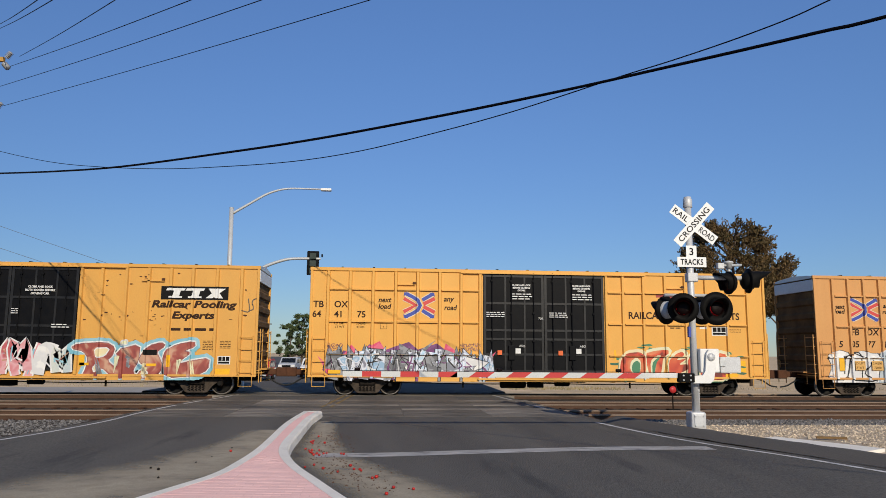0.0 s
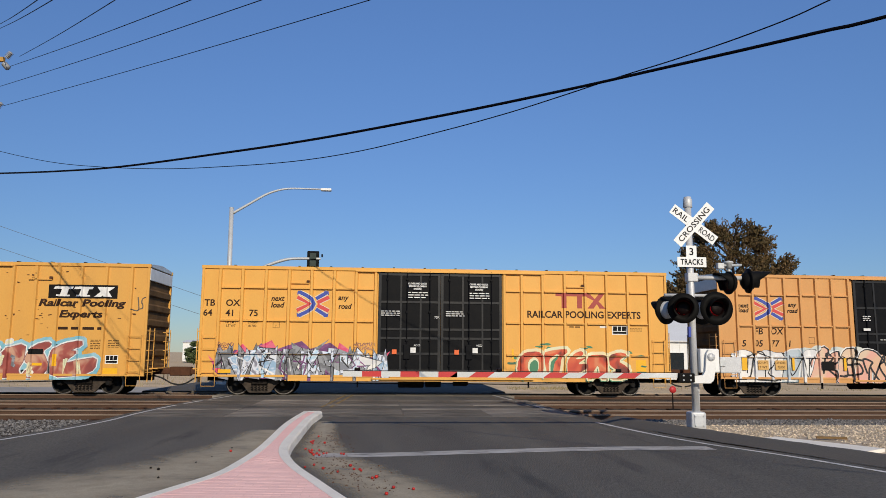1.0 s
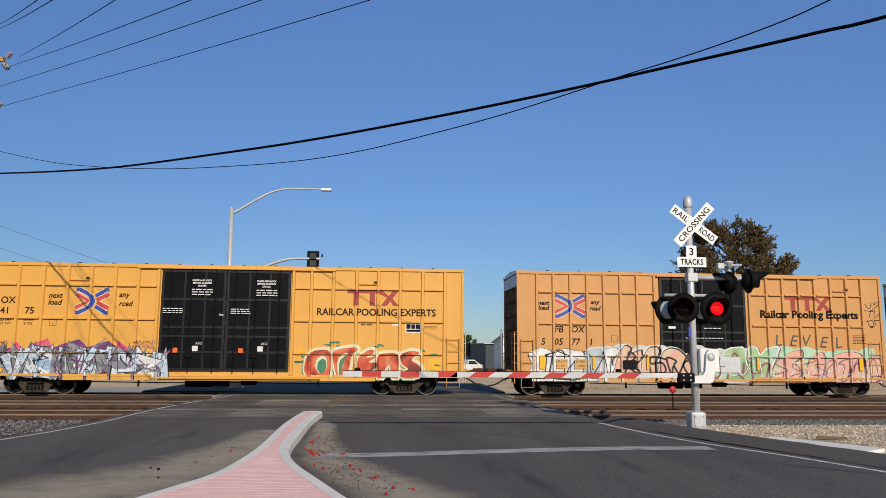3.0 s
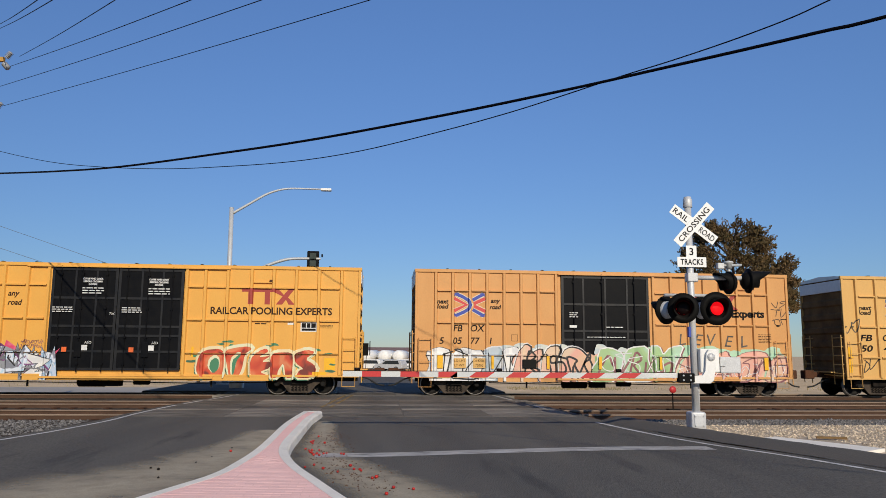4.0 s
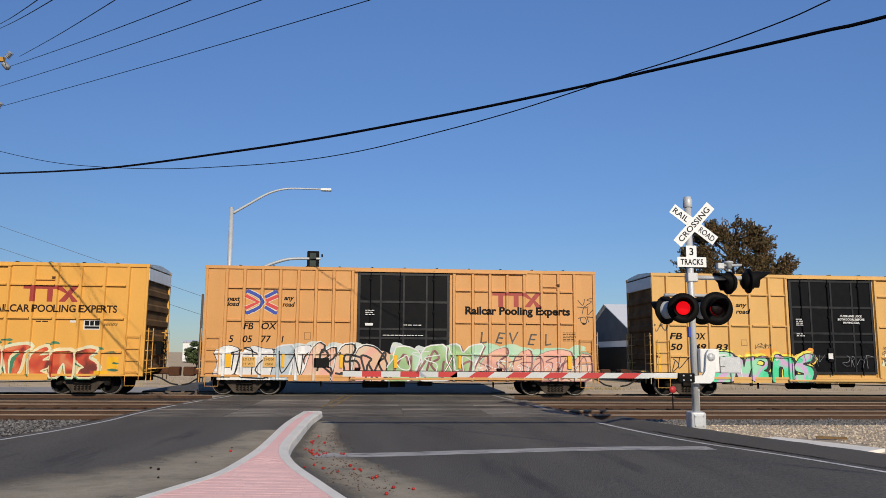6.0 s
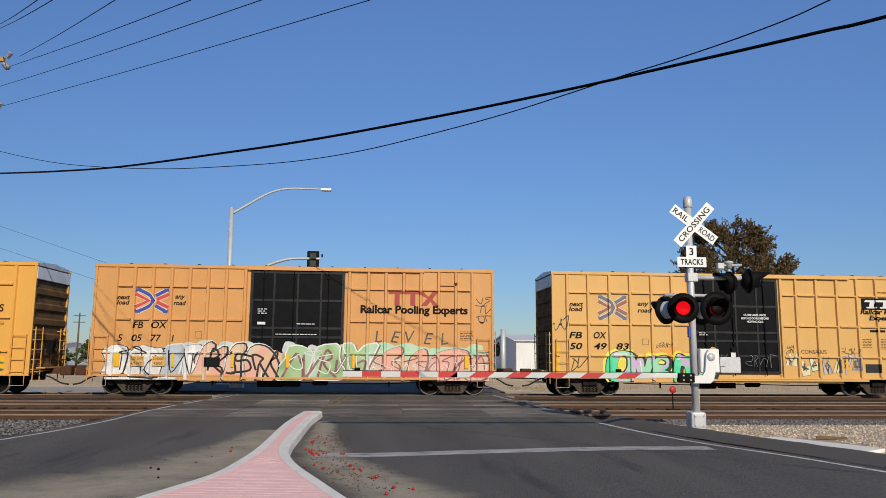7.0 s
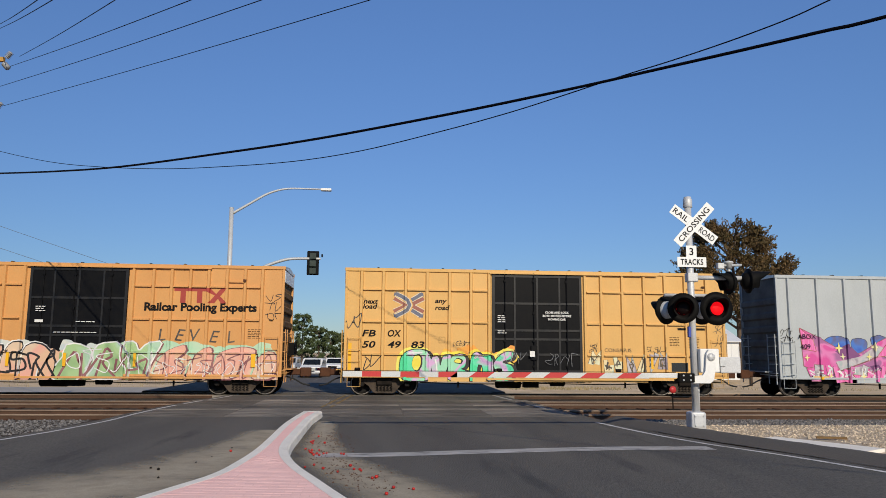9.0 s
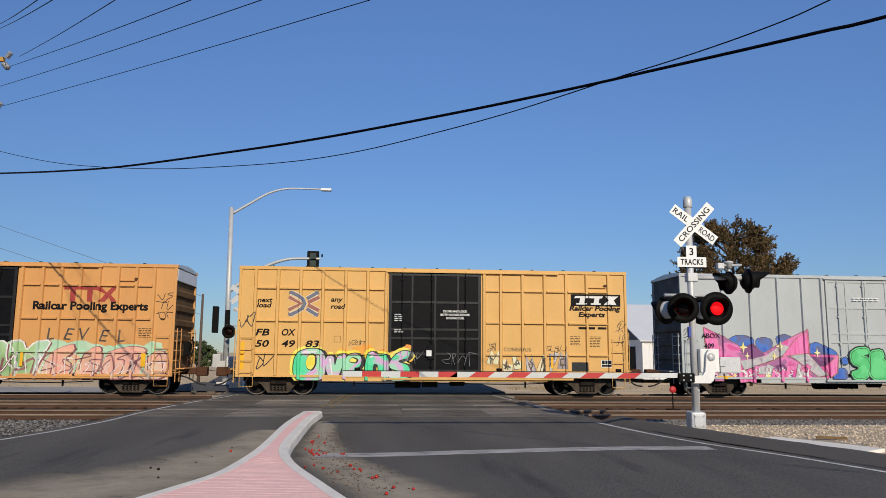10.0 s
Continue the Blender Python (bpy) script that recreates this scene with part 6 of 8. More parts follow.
def dress_four():
    c, s = car_four, side_four
    for t, x, z in (("next", 0.72, 3.58), ("load", 0.70, 3.38), ("any", 3.55, 3.58), ("road", 3.55, 3.36)):
        text_on(s, c, t, x, z, 0.18, "letter_black", width=0.58 if t != "any" else 0.48, shear=0.22, bold=0.008)
    emblem(s, c, 1.91, 3.10, 3.06, 4.04, "logo_red_faded", "logo_blue_faded", "cream_edge")
    for t, x, z in (("FB", 0.70, 2.30), ("OX", 1.70, 2.30), ("50", 0.70, 1.86), ("49", 1.70, 1.86), ("83", 2.62, 1.86)):
        text_on(s, c, t, x, z, 0.25, "letter_black", width=0.53, shear=0.2, bold=0.008, layer=6)
    put(s, c, "plate_frame", ribbon([(3.72, 2.07), (3.96, 2.07), (3.96, 2.30), (3.72, 2.30), (3.72, 2.07)], 0.014), "letter_brown", 1)
    black_mark(s, c, 13.15, 15.20, 3.59, 4.07)
    for t, x0, x1, z in (("Railcar Pooling", 13.08, 15.2, 3.34), ("Experts", 13.45, 14.55, 3.09)):
        text_on(s, c, t, x0, z, 0.19, "letter_black", width=x1 - x0, shear=0.2, bold=0.012)
    bars_on(s, c, 13.45, 2.66, 1.15, 0.15, 1, "letter_black", seed=4, name="address_bar")
    bars_on(s, c, 13.1, 2.35, 0.4, 0.04, 6, "letter_brown", seed=5), bars_on(s, c, 13.9, 2.35, 0.45, 0.04, 7, "letter_brown", seed=6)
    placard(s, c, 14.35, 14.78, 1.15, 1.45)
    rect_on(s, c, "dark_panel", 13.15, 13.8, 1.0, 1.35, "glass_dark", 3)
    rect_on(s, c, "yellow_patch", 0.14, 0.30, 1.0, 2.05, "safety_yellow", 1, "worn orange reflective patch")
    rect_on(s, c, "yellow_patch", 12.3, 12.4, 1.1, 1.6, "safety_yellow", 8)
    door_print(s, c, 7.85, 3.27, ("CLOSE AND LOCK", "BOTH DOORS BEFORE", "MOVING CAR"), 0.08, 1.2)
    bars_on(s, c, 6.05, 3.15, 0.3, 0.05, 4, "letter_white", seed=41), bars_on(s, c, 6.05, 2.55, 0.35, 0.05, 2, "letter_white", seed=42)
    rect_on(s, c, "white_label", 7.32, 7.52, 1.55, 1.78, "letter_white", 30)
    scribble(s, c, 61, 0.05, 0.62, 2.6, 3.2, 1, "grey_black", 0.05), scribble(s, c, 62, 0.75, 1.35, 0.98, 1.65, 1, "black", 0.045)
    scribble(s, c, 63, 4.3, 4.9, 1.95, 2.15, 1, "black", 0.022), scribble(s, c, 64, 9.8, 10.1, 1.75, 2.1, 2, "black", 0.022)
    text_on(s, c, "CONSAFUS", 10.4, 1.76, 0.15, S["black"], width=1.1, shear=-0.1, layer=3)
    scribble(s, c, 65, 12.15, 12.9, 1.75, 2.0, 1, "black", 0.025), scribble(s, c, 66, 15.0, 15.35, 2.0, 3.0, 2, "grey_black", 0.025)
    rnd = random.Random(8)
    halo = [flat(blot(rnd, 2.25 + 4.5 * k / 25, 1.5 + rnd.uniform(-0.7, 0.38), 0.3, 0.3, 10, 0.5)) for k in range(26)]
    put(s, c, "graffiti", clipped(join(*halo)), S["orange"], 1, "orange and yellow spray halo")
    green_a = [(2.18, 1.13), (2.23, 1.49), (2.41, 1.7), (2.7, 1.8), (3.04, 1.81), (3.31, 1.7), (3.43, 1.37), (3.41, 0.9), (3.3, 0.6), (2.36, 0.6), (2.2, 0.82)]
    green_b = [(3.41, 1.5), (3.72, 1.56), (3.77, 1.1), (3.89, 1.58), (4.17, 1.62), (4.22, 1.51), (3.97, 0.9), (3.9, 0.6), (3.6, 0.6), (3.43, 1.02)]
    green_c = [(4.05, 0.9), (4.11, 1.33), (4.3, 1.59), (4.61, 1.65), (4.81, 1.47), (4.76, 1.15), (4.57, 1.06), (4.8, 0.99), (4.8, 0.66), (4.25, 0.6), (4.04, 0.7)]
    green_d = [(4.89, 0.61), (4.97, 1.37), (5.05, 1.64), (5.23, 1.73), (5.36, 1.61), (5.74, 1.61), (5.86, 1.37), (5.84, 0.6), (5.47, 0.6), (5.46, 1.21), (5.25, 1.25), (5.22, 0.6)]
    green_e = [(5.86, 1.25), (6.09, 1.58), (6.41, 1.76), (6.68, 1.72), (6.64, 1.48), (6.26, 1.39), (6.23, 1.31), (6.6, 1.21), (6.7, 0.99), (6.55, 0.61), (5.89, 0.6), (5.86, 0.9), (6.25, 0.9), (6.26, 0.98), (5.93, 1.06)]
    eye_a = [(2.65, 1.25), (2.73, 1.53), (2.88, 1.61), (3.01, 1.51), (3.01, 1.2), (2.88, 0.99), (2.72, 1.04)]
    eye_b = [(4.3, 1.33), (4.43, 1.47), (4.62, 1.4), (4.57, 1.28)]
    forms(s, c, [green_a, green_b, green_c, green_d, green_e], [(0.10, "lemon", -0.04, 0.03), (0.055, "black", 0.09, -0.03), (0.035, "black", 0, 0), (0.0, "neon", 0, 0)], 3, 1, "green and lilac bubble letters with black shadows")
    forms(s, c, [eye_a, eye_b], [(0.035, "black", 0.03, 0), (0.0, "lemon", 0, 0)], 7, 1, "yellow counters of the letters")
    glint_a, glint_b, glint_c = [(2.45, 1.62), (2.6, 1.72), (3.1, 1.72), (3.05, 1.66)], [(3.55, 1.42), (3.62, 1.44), (3.7, 0.8), (3.66, 0.8)], [(5.1, 1.5), (5.24, 1.62), (5.3, 1.55), (5.16, 1.45)]
    forms(s, c, [glint_a, glint_b, glint_c], [(0.0, "white", 0, 0)], 8, 0, "white glints on the letters")
    wild(s, c, 71, 9.8, 13.1, 0.9, 1.72, ["cream", "mist", "cream"], "grey_black", 7, 2, 0.2, 0.5, True, ["grey_black"], 0.02)
    scribble(s, c, 73, 6.0, 7.2, 1.3, 1.8, 1, "steel_grey", 0.018, 8)
    scribble(s, c, 74, 8.0, 9.2, 1.2, 1.7, 1, "steel_grey", 0.018, 8)


def dress_five():
    c, s = car_five, side_five
    for t, x, z in (("A", 0.86, 2.36), ("BOX", 1.05, 2.36), ("409", 0.95, 1.95)):
        text_on(s, c, t, x, z, 0.2, "letter_black", layer=20)
    scribble(s, c, 81, 0.12, 0.62, 2.2, 2.75, 2, "black", 0.03)
    cloud_a = [(1.86, 2.21), (2.25, 2.47), (2.71, 2.49), (3.04, 2.35), (3.06, 1.79), (2.44, 1.96)]
    cloud_b = [(3.16, 2.35), (3.54, 2.42), (3.87, 2.31), (3.82, 1.87), (3.36, 1.7), (3.16, 1.87)]
    cloud_c = [(4.0, 2.43), (4.37, 2.56), (4.74, 2.43), (4.65, 2.14), (4.1, 2.05)]
    cloud_d = [(5.44, 2.14), (5.76, 2.24), (6.14, 2.05), (6.49, 1.87), (6.59, 1.7), (5.48, 1.7)]
    cloud_e = [(6.33, 0.87), (6.59, 1.19), (6.92, 1.16), (6.99, 0.74), (6.37, 0.74)]
    cloud_f = [(6.73, 1.57), (6.96, 1.66), (7.03, 1.35), (6.77, 1.33)]
    band_a = [(2.44, 1.44), (3.54, 1.66), (4.28, 2.14), (4.74, 1.96), (3.91, 1.53), (2.62, 1.09)]
    band_b = [(4.37, 1.79), (5.02, 2.09), (5.18, 1.96), (6.13, 0.91), (5.76, 0.83), (4.83, 1.53)]
    band_c = [(2.99, 1.18), (3.54, 1.26), (4.0, 1.09), (3.91, 0.87), (3.17, 0.87)]
    plum_a = [(2.44, 1.87), (2.99, 2.18), (3.54, 1.7), (2.99, 1.44)]
    plum_b = [(4.74, 1.53), (5.39, 1.66), (6.4, 1.61), (6.49, 1.18), (5.76, 1.26)]
    plum_c = [(3.91, 1.26), (4.28, 1.35), (4.74, 0.77), (4.28, 0.77)]
    plum_d = [(2.07, 1.13), (2.34, 1.26), (2.44, 0.77), (2.16, 0.77)]
    spine_a = [(0.97, 2.79), (1.51, 2.31), (1.61, 1.87), (1.05, 1.96)]
    spine_b = [(4.83, 2.31), (5.36, 2.68), (5.39, 1.79), (4.28, 1.66)]
    spine_c = [(6.03, 1.26), (6.59, 1.66), (6.49, 1.0), (6.22, 0.81)]
    spine_d = [(4.83, 0.77), (5.11, 1.18), (5.53, 0.77)]
    spine_e = [(3.17, 0.91), (3.64, 0.87), (3.82, 0.77), (3.27, 0.77)]
    pink = [(0.97, 2.79), (1.84, 2.38), (2.71, 1.89), (3.1, 1.68), (3.56, 1.8), (4.28, 2.22), (5.41, 2.75), (5.44, 1.72), (6.61, 1.7), (6.53, 1.0), (6.17, 0.77), (2.34, 0.77), (1.07, 1.26)]
    forms(s, c, [cloud_a, cloud_b, cloud_c, cloud_d, cloud_e, cloud_f], [(0.02, "black", 0, 0), (0.0, "blue", 0, 0)], 1, 1, "blue clouds of the graffiti")
    forms(s, c, [pink], [(0.03, "plum", 0, 0), (0.0, "magenta", 0, 0)], 2.4, 0, "pink angular letters")
    forms(s, c, [plum_a, plum_b, plum_c, plum_d], [(0.0, "purple", 0, 0)], 3.6, 0, "plum shadows of the letters")
    forms(s, c, [band_a, band_b, band_c], [(0.02, "plum", 0.02, -0.03), (0.0, "mist", 0, 0)], 4.2, 0, "grey bands through the letters")
    forms(s, c, [spine_a, spine_b, spine_c, spine_d, spine_e], [(0.025, "maroon", 0, 0), (0.0, "hot_pink", 0, 0)], 5.4, 0, "bright pink spikes of the letters")
    wild(s, c, 83, 1.3, 5.5, 0.62, 1.35, ["magenta", "mist", "hot_pink"], "plum", 12, 6.6, 0.2, 0.5, True, ["white"], 0.02)
    put(s, c, "graffiti", join(*[flat([(x, z + r), (x + r * 0.2, z + r * 0.2), (x + r * 0.8, z), (x + r * 0.2, z - r * 0.2), (x, z - r), (x - r * 0.2, z - r * 0.2), (x - r * 0.8, z), (x - r * 0.2, z + r * 0.2)]) for x, z, r in ((2.6, 2.0, 0.24), (2.75, 1.65, 0.16), (4.15, 2.05, 0.22), (3.9, 1.65, 0.18), (5.75, 1.8, 0.2), (3.6, 0.85, 0.2), (1.2, 1.6, 0.16), (2.2, 0.85, 0.14))]), S["star"], 13, "yellow sprayed stars")
    green_a = [(7.14, 1.79), (7.46, 2.0), (7.88, 2.01), (7.95, 1.82), (7.51, 1.7), (7.88, 1.6), (7.99, 1.26), (7.79, 0.78), (7.28, 0.74), (7.14, 1.0), (7.46, 1.09), (7.51, 1.26), (7.19, 1.39)]
    green_b = [(8.03, 1.87), (8.48, 1.93), (8.57, 1.72), (8.51, 1.54), (8.91, 1.35), (8.91, 0.78), (8.16, 0.72), (7.93, 0.91), (7.97, 1.53)]
    forms(s, c, [green_a, green_b], [(0.10, "black", 0, 0), (0.05, "neon_green", 0, 0), (0.0, "black", 0, 0), (-0.02, "neon_green", 0, 0)], 3, 1, "bright green bubble letters")
    rect_on(s, c, "orange_label", 1.45, 2.1, 0.72, 0.84, "safety_yellow", 12)
    bars_on(s, c, 7.4, 4.05, 1.2, 0.06, 2, "letter_white", seed=51)


M["cream_edge"] = mat("cream_edge", (0.70, 0.60, 0.45), 0.6, scale=4, bump=0.05)
M["orange_label"] = mat("orange_label", (0.78, 0.14, 0.03), 0.5, scale=4, bump=0.05)
for dress in (dress_one, dress_two, dress_three, dress_four, dress_five):
    dress()


# ---------------------------------------------------------------- the crossing signal
def dome(bm, c, axis, r, depth, seg=24):
    return lathe(bm, c, axis, [(0, r), (depth * 0.4, r * 0.93), (depth * 0.75, r * 0.66), (depth, 0.0)], seg)


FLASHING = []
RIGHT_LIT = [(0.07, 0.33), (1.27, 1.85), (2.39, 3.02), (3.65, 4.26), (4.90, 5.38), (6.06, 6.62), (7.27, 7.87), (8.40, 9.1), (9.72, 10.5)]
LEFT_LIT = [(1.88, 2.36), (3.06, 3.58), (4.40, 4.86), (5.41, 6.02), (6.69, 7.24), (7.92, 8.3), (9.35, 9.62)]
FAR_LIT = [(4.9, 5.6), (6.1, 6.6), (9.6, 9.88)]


def flasher(parent, c, facing, lit, hood=0.30, plate=0.36, label="", shell="silver_paint"):
    """A round flashing lamp: black target plate, hood, housing and red lens."""
    f = Vector(facing).normalized()
    c = Vector(c)
    unit = part("lamp_plate", lathe(bmesh.new(), c, f, [(-0.015, 0.0), (-0.015, plate), (0.012, plate), (0.012, 0.17), (0.0, 0.17), (0.0, 0.0)], 32), "black_metal", parent, label or "round black target plate of a flashing lamp")
    bm = bmesh.new()
    s = f.cross(Vector((0, 0, 1))).normalized()
    u = s.cross(f)
    rows = []
    n = 22
    for k in range(n + 1):
        a = math.radians(-50) + math.radians(280) * k / n
        d = s * math.cos(a) + u * math.sin(a)
        reach = hood * (0.42 + 0.78 * max(0.0, math.sin(a)))
        rows.append([bm.verts.new(c + d * 0.20), bm.verts.new(c + d * 0.205 + f * reach), bm.verts.new(c + d * 0.217 + f * reach), bm.verts.new(c + d * 0.215)])
    for a, b in zip(rows, rows[1:]):
        for k in range(3):
            bm.faces.new((a[k], a[k + 1], b[k + 1], b[k])).smooth = True
    part("lamp_hood", bm, "black_metal", unit, "black sheet metal visor")
    # one face glows, one is dark; turning about the upright is added to imitate flashing
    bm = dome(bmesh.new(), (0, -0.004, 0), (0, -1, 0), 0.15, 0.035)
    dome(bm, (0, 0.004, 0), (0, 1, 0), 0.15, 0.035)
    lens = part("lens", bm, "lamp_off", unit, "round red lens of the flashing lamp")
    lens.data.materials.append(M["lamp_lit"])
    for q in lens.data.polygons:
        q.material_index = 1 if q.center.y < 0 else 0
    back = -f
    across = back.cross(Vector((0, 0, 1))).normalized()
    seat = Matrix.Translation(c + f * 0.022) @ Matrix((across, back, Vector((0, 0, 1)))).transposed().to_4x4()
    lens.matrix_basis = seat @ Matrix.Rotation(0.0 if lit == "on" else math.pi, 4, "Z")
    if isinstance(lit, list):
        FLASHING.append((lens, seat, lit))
    part("housing", lathe(bmesh.new(), c, -f, [(0.0, 0.20), (0.10, 0.19), (0.16, 0.10), (0.17, 0.0)], 20), shell, unit, "round lamp housing")
    return unit


def blade(parent, cx, cz, y, length, width, angle, words, size, at):
    bm = boxed(-length / 2, length / 2, -0.004, 0.004, -width / 2, width / 2)
    sign = part("blade", moved(bm, cx, y, cz, angle), "sign_white", parent, "white crossbuck blade")
    for w, pos in zip(words, at):
        bm = letters(w, size / 0.70, 0, 0.002, 1.0, 1.02 if len(w) > 4 else 0.40)
        ww = max(v.co.x for v in bm.verts)
        moved(bm, pos - ww / 2, 0, -size / 2)
        part("lettering", moved(bm, cx, y - 0.0065, cz, angle), "letter_black", sign, "black letters " + w)


def crossing_signal():
    X, Y = 6.93, 15.95
    t = thing("crossing_signal", "silver level crossing signal with crossbuck, red lamps and lowered gate", "crossing signal", at=pose(X, Y, 0))
    part("pole", tubed([(0.0, 0, 0.3), (0.0, 0, 5.05)], 0.075, 18), "silver_paint", t, "silver painted steel pole")
    part("pole_cap", lathe(bmesh.new(), (0, 0, 4.98), (0, 0, 1), [(0, 0.0), (0, 0.098), (0.004, 0.10), (0.186, 0.10), (0.19, 0.098), (0.194, 0.085), (0.236, 0.082), (0.24, 0.078), (0.242, 0.0)], 20), "silver_paint", t, "round finial")
    base = part("base", boxed(-0.17, 0.17, -0.17, 0.17, 0.06, 0.44, bevel=0.05), "silver_paint", t, "cast junction base")
    part("access_cover", boxed(-0.11, 0.11, -0.185, -0.165, 0.12, 0.38, bevel=0.012), "silver_paint", base)
    for x in (-0.09, 0.09):
        for z in (0.15, 0.35):
            part("bolt", lathe(bmesh.new(), (x, -0.185, z), (0, -1, 0), [(0, 0.018), (0.015, 0.016), (0.016, 0)], 8), "steel", base)
    part("foundation", boxed(-0.28, 0.28, -0.24, 0.24, -0.2, 0.065, bevel=0.02), "concrete", t, "concrete footing")
    blade(t, 0.08, 4.57, -0.10, 1.22, 0.235, radians(-36.8), ("RAIL", "ROAD"), 0.128, (-0.36, 0.365))
    blade(t, 0.08, 4.57, -0.118, 1.20, 0.235, radians(47.5), ("CROSSING",), 0.128, (0.0,))
    bm = boxed(-0.12, 0.12, -0.104, -0.096, 3.80, 4.09)
    tr = part("track_sign", bm, "sign_white", t, "white number of tracks sign")
    part("lettering", moved(letters("3", 0.16 / 0.7, 0, 0.004), -0.045, -0.108, 3.87), "letter_black", tr, "black figure 3")
    bm = boxed(-0.335, 0.335, -0.11, -0.10, 3.605, 3.83, bevel=0.003)
    ts = part("track_sign", bm, "sign_white", t, "white sign below the crossbuck")
    part("lettering", moved(letters("TRACKS", 0.125 / 0.7, 0, 0.004, 1.1, 0.52), -0.26, -0.114, 3.655), "letter_black", ts, "black letters TRACKS")
    # lamps
    arm = part("lamp_arm", tubed([(-0.62, 0, 2.98), (0.62, 0, 2.98)], 0.035, 10), "silver_paint", t, "silver lamp crossarm")
    for x in (-0.36, 0.42):
        part("lamp_bracket", tubed([(x, 0.0, 3.0), (x, 0.0, 2.72)], 0.03, 8), "silver_paint", arm)
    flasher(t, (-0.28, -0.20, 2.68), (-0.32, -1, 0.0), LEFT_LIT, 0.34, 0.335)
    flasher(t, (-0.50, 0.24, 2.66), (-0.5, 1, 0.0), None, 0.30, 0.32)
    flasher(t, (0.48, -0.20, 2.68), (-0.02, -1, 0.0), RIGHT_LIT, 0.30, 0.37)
    flasher(t, (0.34, 0.26, 2.66), (-0.2, 1, 0.0), None, 0.30, 0.32)
    for x in (-0.36, 0.42):
        part("lamp_neck", tubed([(x, -0.16, 2.68), (x, 0.2, 2.68)], 0.06, 10), "silver_paint", t)
    # side lamps and bell on the upper bracket
    part("side_arm", tubed([(0.0, 0, 3.38), (0.75, -0.02, 3.38), (1.25, -0.05, 3.38)], 0.05, 12), "silver_paint", t, "silver side bracket")
    part("arm_clamp", boxed(-0.10, 0.14, -0.10, 0.10, 3.28, 3.48, bevel=0.02), "silver_paint", t)
    flasher(t, (0.86, -0.05, 3.27), (-1, -0.12, 0.0), None, 0.30, 0.26, shell="black_metal")
    flasher(t, (1.32, -0.05, 3.32), (1, -0.10, 0.0), None, 0.42, 0.28, shell="black_metal")
    bm = lathe(bmesh.new(), (0.90, 0, 3.60), (0, 0, 1), [(0, 0.0), (0, 0.07), (0.10, 0.07), (0.12, 0.11), (0.16, 0.10), (0.18, 0.0)], 16)
    part("bell", bm, "steel", t, "grey crossing bell")
    part("bell_post", tubed([(0.9, 0, 3.36), (0.9, 0, 3.62)], 0.035, 8), "steel", t)
    part("bell_arm", tubed([(0.65, 0, 3.66), (1.2, 0, 3.68)], 0.03, 8), "steel", t)
    part("bell_box", boxed(0.62, 0.78, -0.06, 0.06, 3.58, 3.72, bevel=0.02), "steel", t)
    # gate mechanism
    part("mechanism_box", boxed(0.08, 0.52, -0.16, 0.20, 1.28, 1.80, bevel=0.03), "white", t, "white gate mechanism housing")
    bm = bmesh.new()
    prism(bm, [(-0.14, 1.05), (0.26, 1.05), (0.34, 1.12), (0.40, 1.45), (0.40, 1.72), (0.34, 1.78), (0.24, 1.78), (0.19, 1.70), (0.16, 1.32), (0.10, 1.22), (-0.14, 1.20)], -0.24, -0.17)
    bmesh.ops.bevel(bm, geom=bm.edges[:], offset=0.01, segments=1, affect="EDGES")
    part("gate_bracket", bm, "white", t, "white curved gate arm bracket")
    part("pivot", lathe(bmesh.new(), (0.29, -0.24, 1.62), (0, -1, 0), [(0, 0.09), (0.02, 0.085), (0.02, 0.0)], 18), "silver_paint", t, "round pivot plate")
    for k in range(6):
        a = math.pi * k / 3
        part("bolt", lathe(bmesh.new(), (0.29 + 0.06 * math.cos(a), -0.26, 1.62 + 0.06 * math.sin(a)), (0, -1, 0), [(0, 0.012), (0.012, 0.01), (0.012, 0)], 6), "steel", t)
    part("counterweight", boxed(0.55, 1.02, -0.12, 0.14, 1.27, 1.62, bevel=0.02), "silver_paint", t, "grey steel counterweight")
    part("counterweight_plate", boxed(0.53, 0.66, -0.15, -0.11, 1.42, 1.58, bevel=0.01), "steel", t)
    part("arm_clamp", boxed(-0.46, -0.10, -0.27, -0.13, 1.07, 1.27, bevel=0.02), "black_metal", t, "black bolted gate arm clamp")
    for x, z in ((-0.36, 1.12), (-0.36, 1.22), (-0.2, 1.12), (-0.2, 1.22)):
        part("bolt", lathe(bmesh.new(), (x, -0.27, z), (0, -1, 0), [(0, 0.022), (0.016, 0.02), (0.016, 0)], 6), "steel", t)
    part("key_box", boxed(-0.13, -0.07, -0.09, -0.01, 2.05, 2.28, bevel=0.01), "logo_blue", t, "small dark blue box on the pole")
    part("conduit", tubed([(0.10, 0.05, 0.4), (0.10, 0.05, 1.3)], 0.025, 8), "silver_paint", t)
    # gate arm with its stripes
    def zc(x):
        return 1.22 - 0.012 * (x + 0.74) / 6.9
    tip = -0.74 - X
    x = tip
    arm = part("gate_arm", boxed(tip, -0.45, -0.205, -0.17, 1.165, 1.268, bevel=0.006), "aluminium", t, "tapered gate arm with red and white bands")
    k, w = 0, 0.40
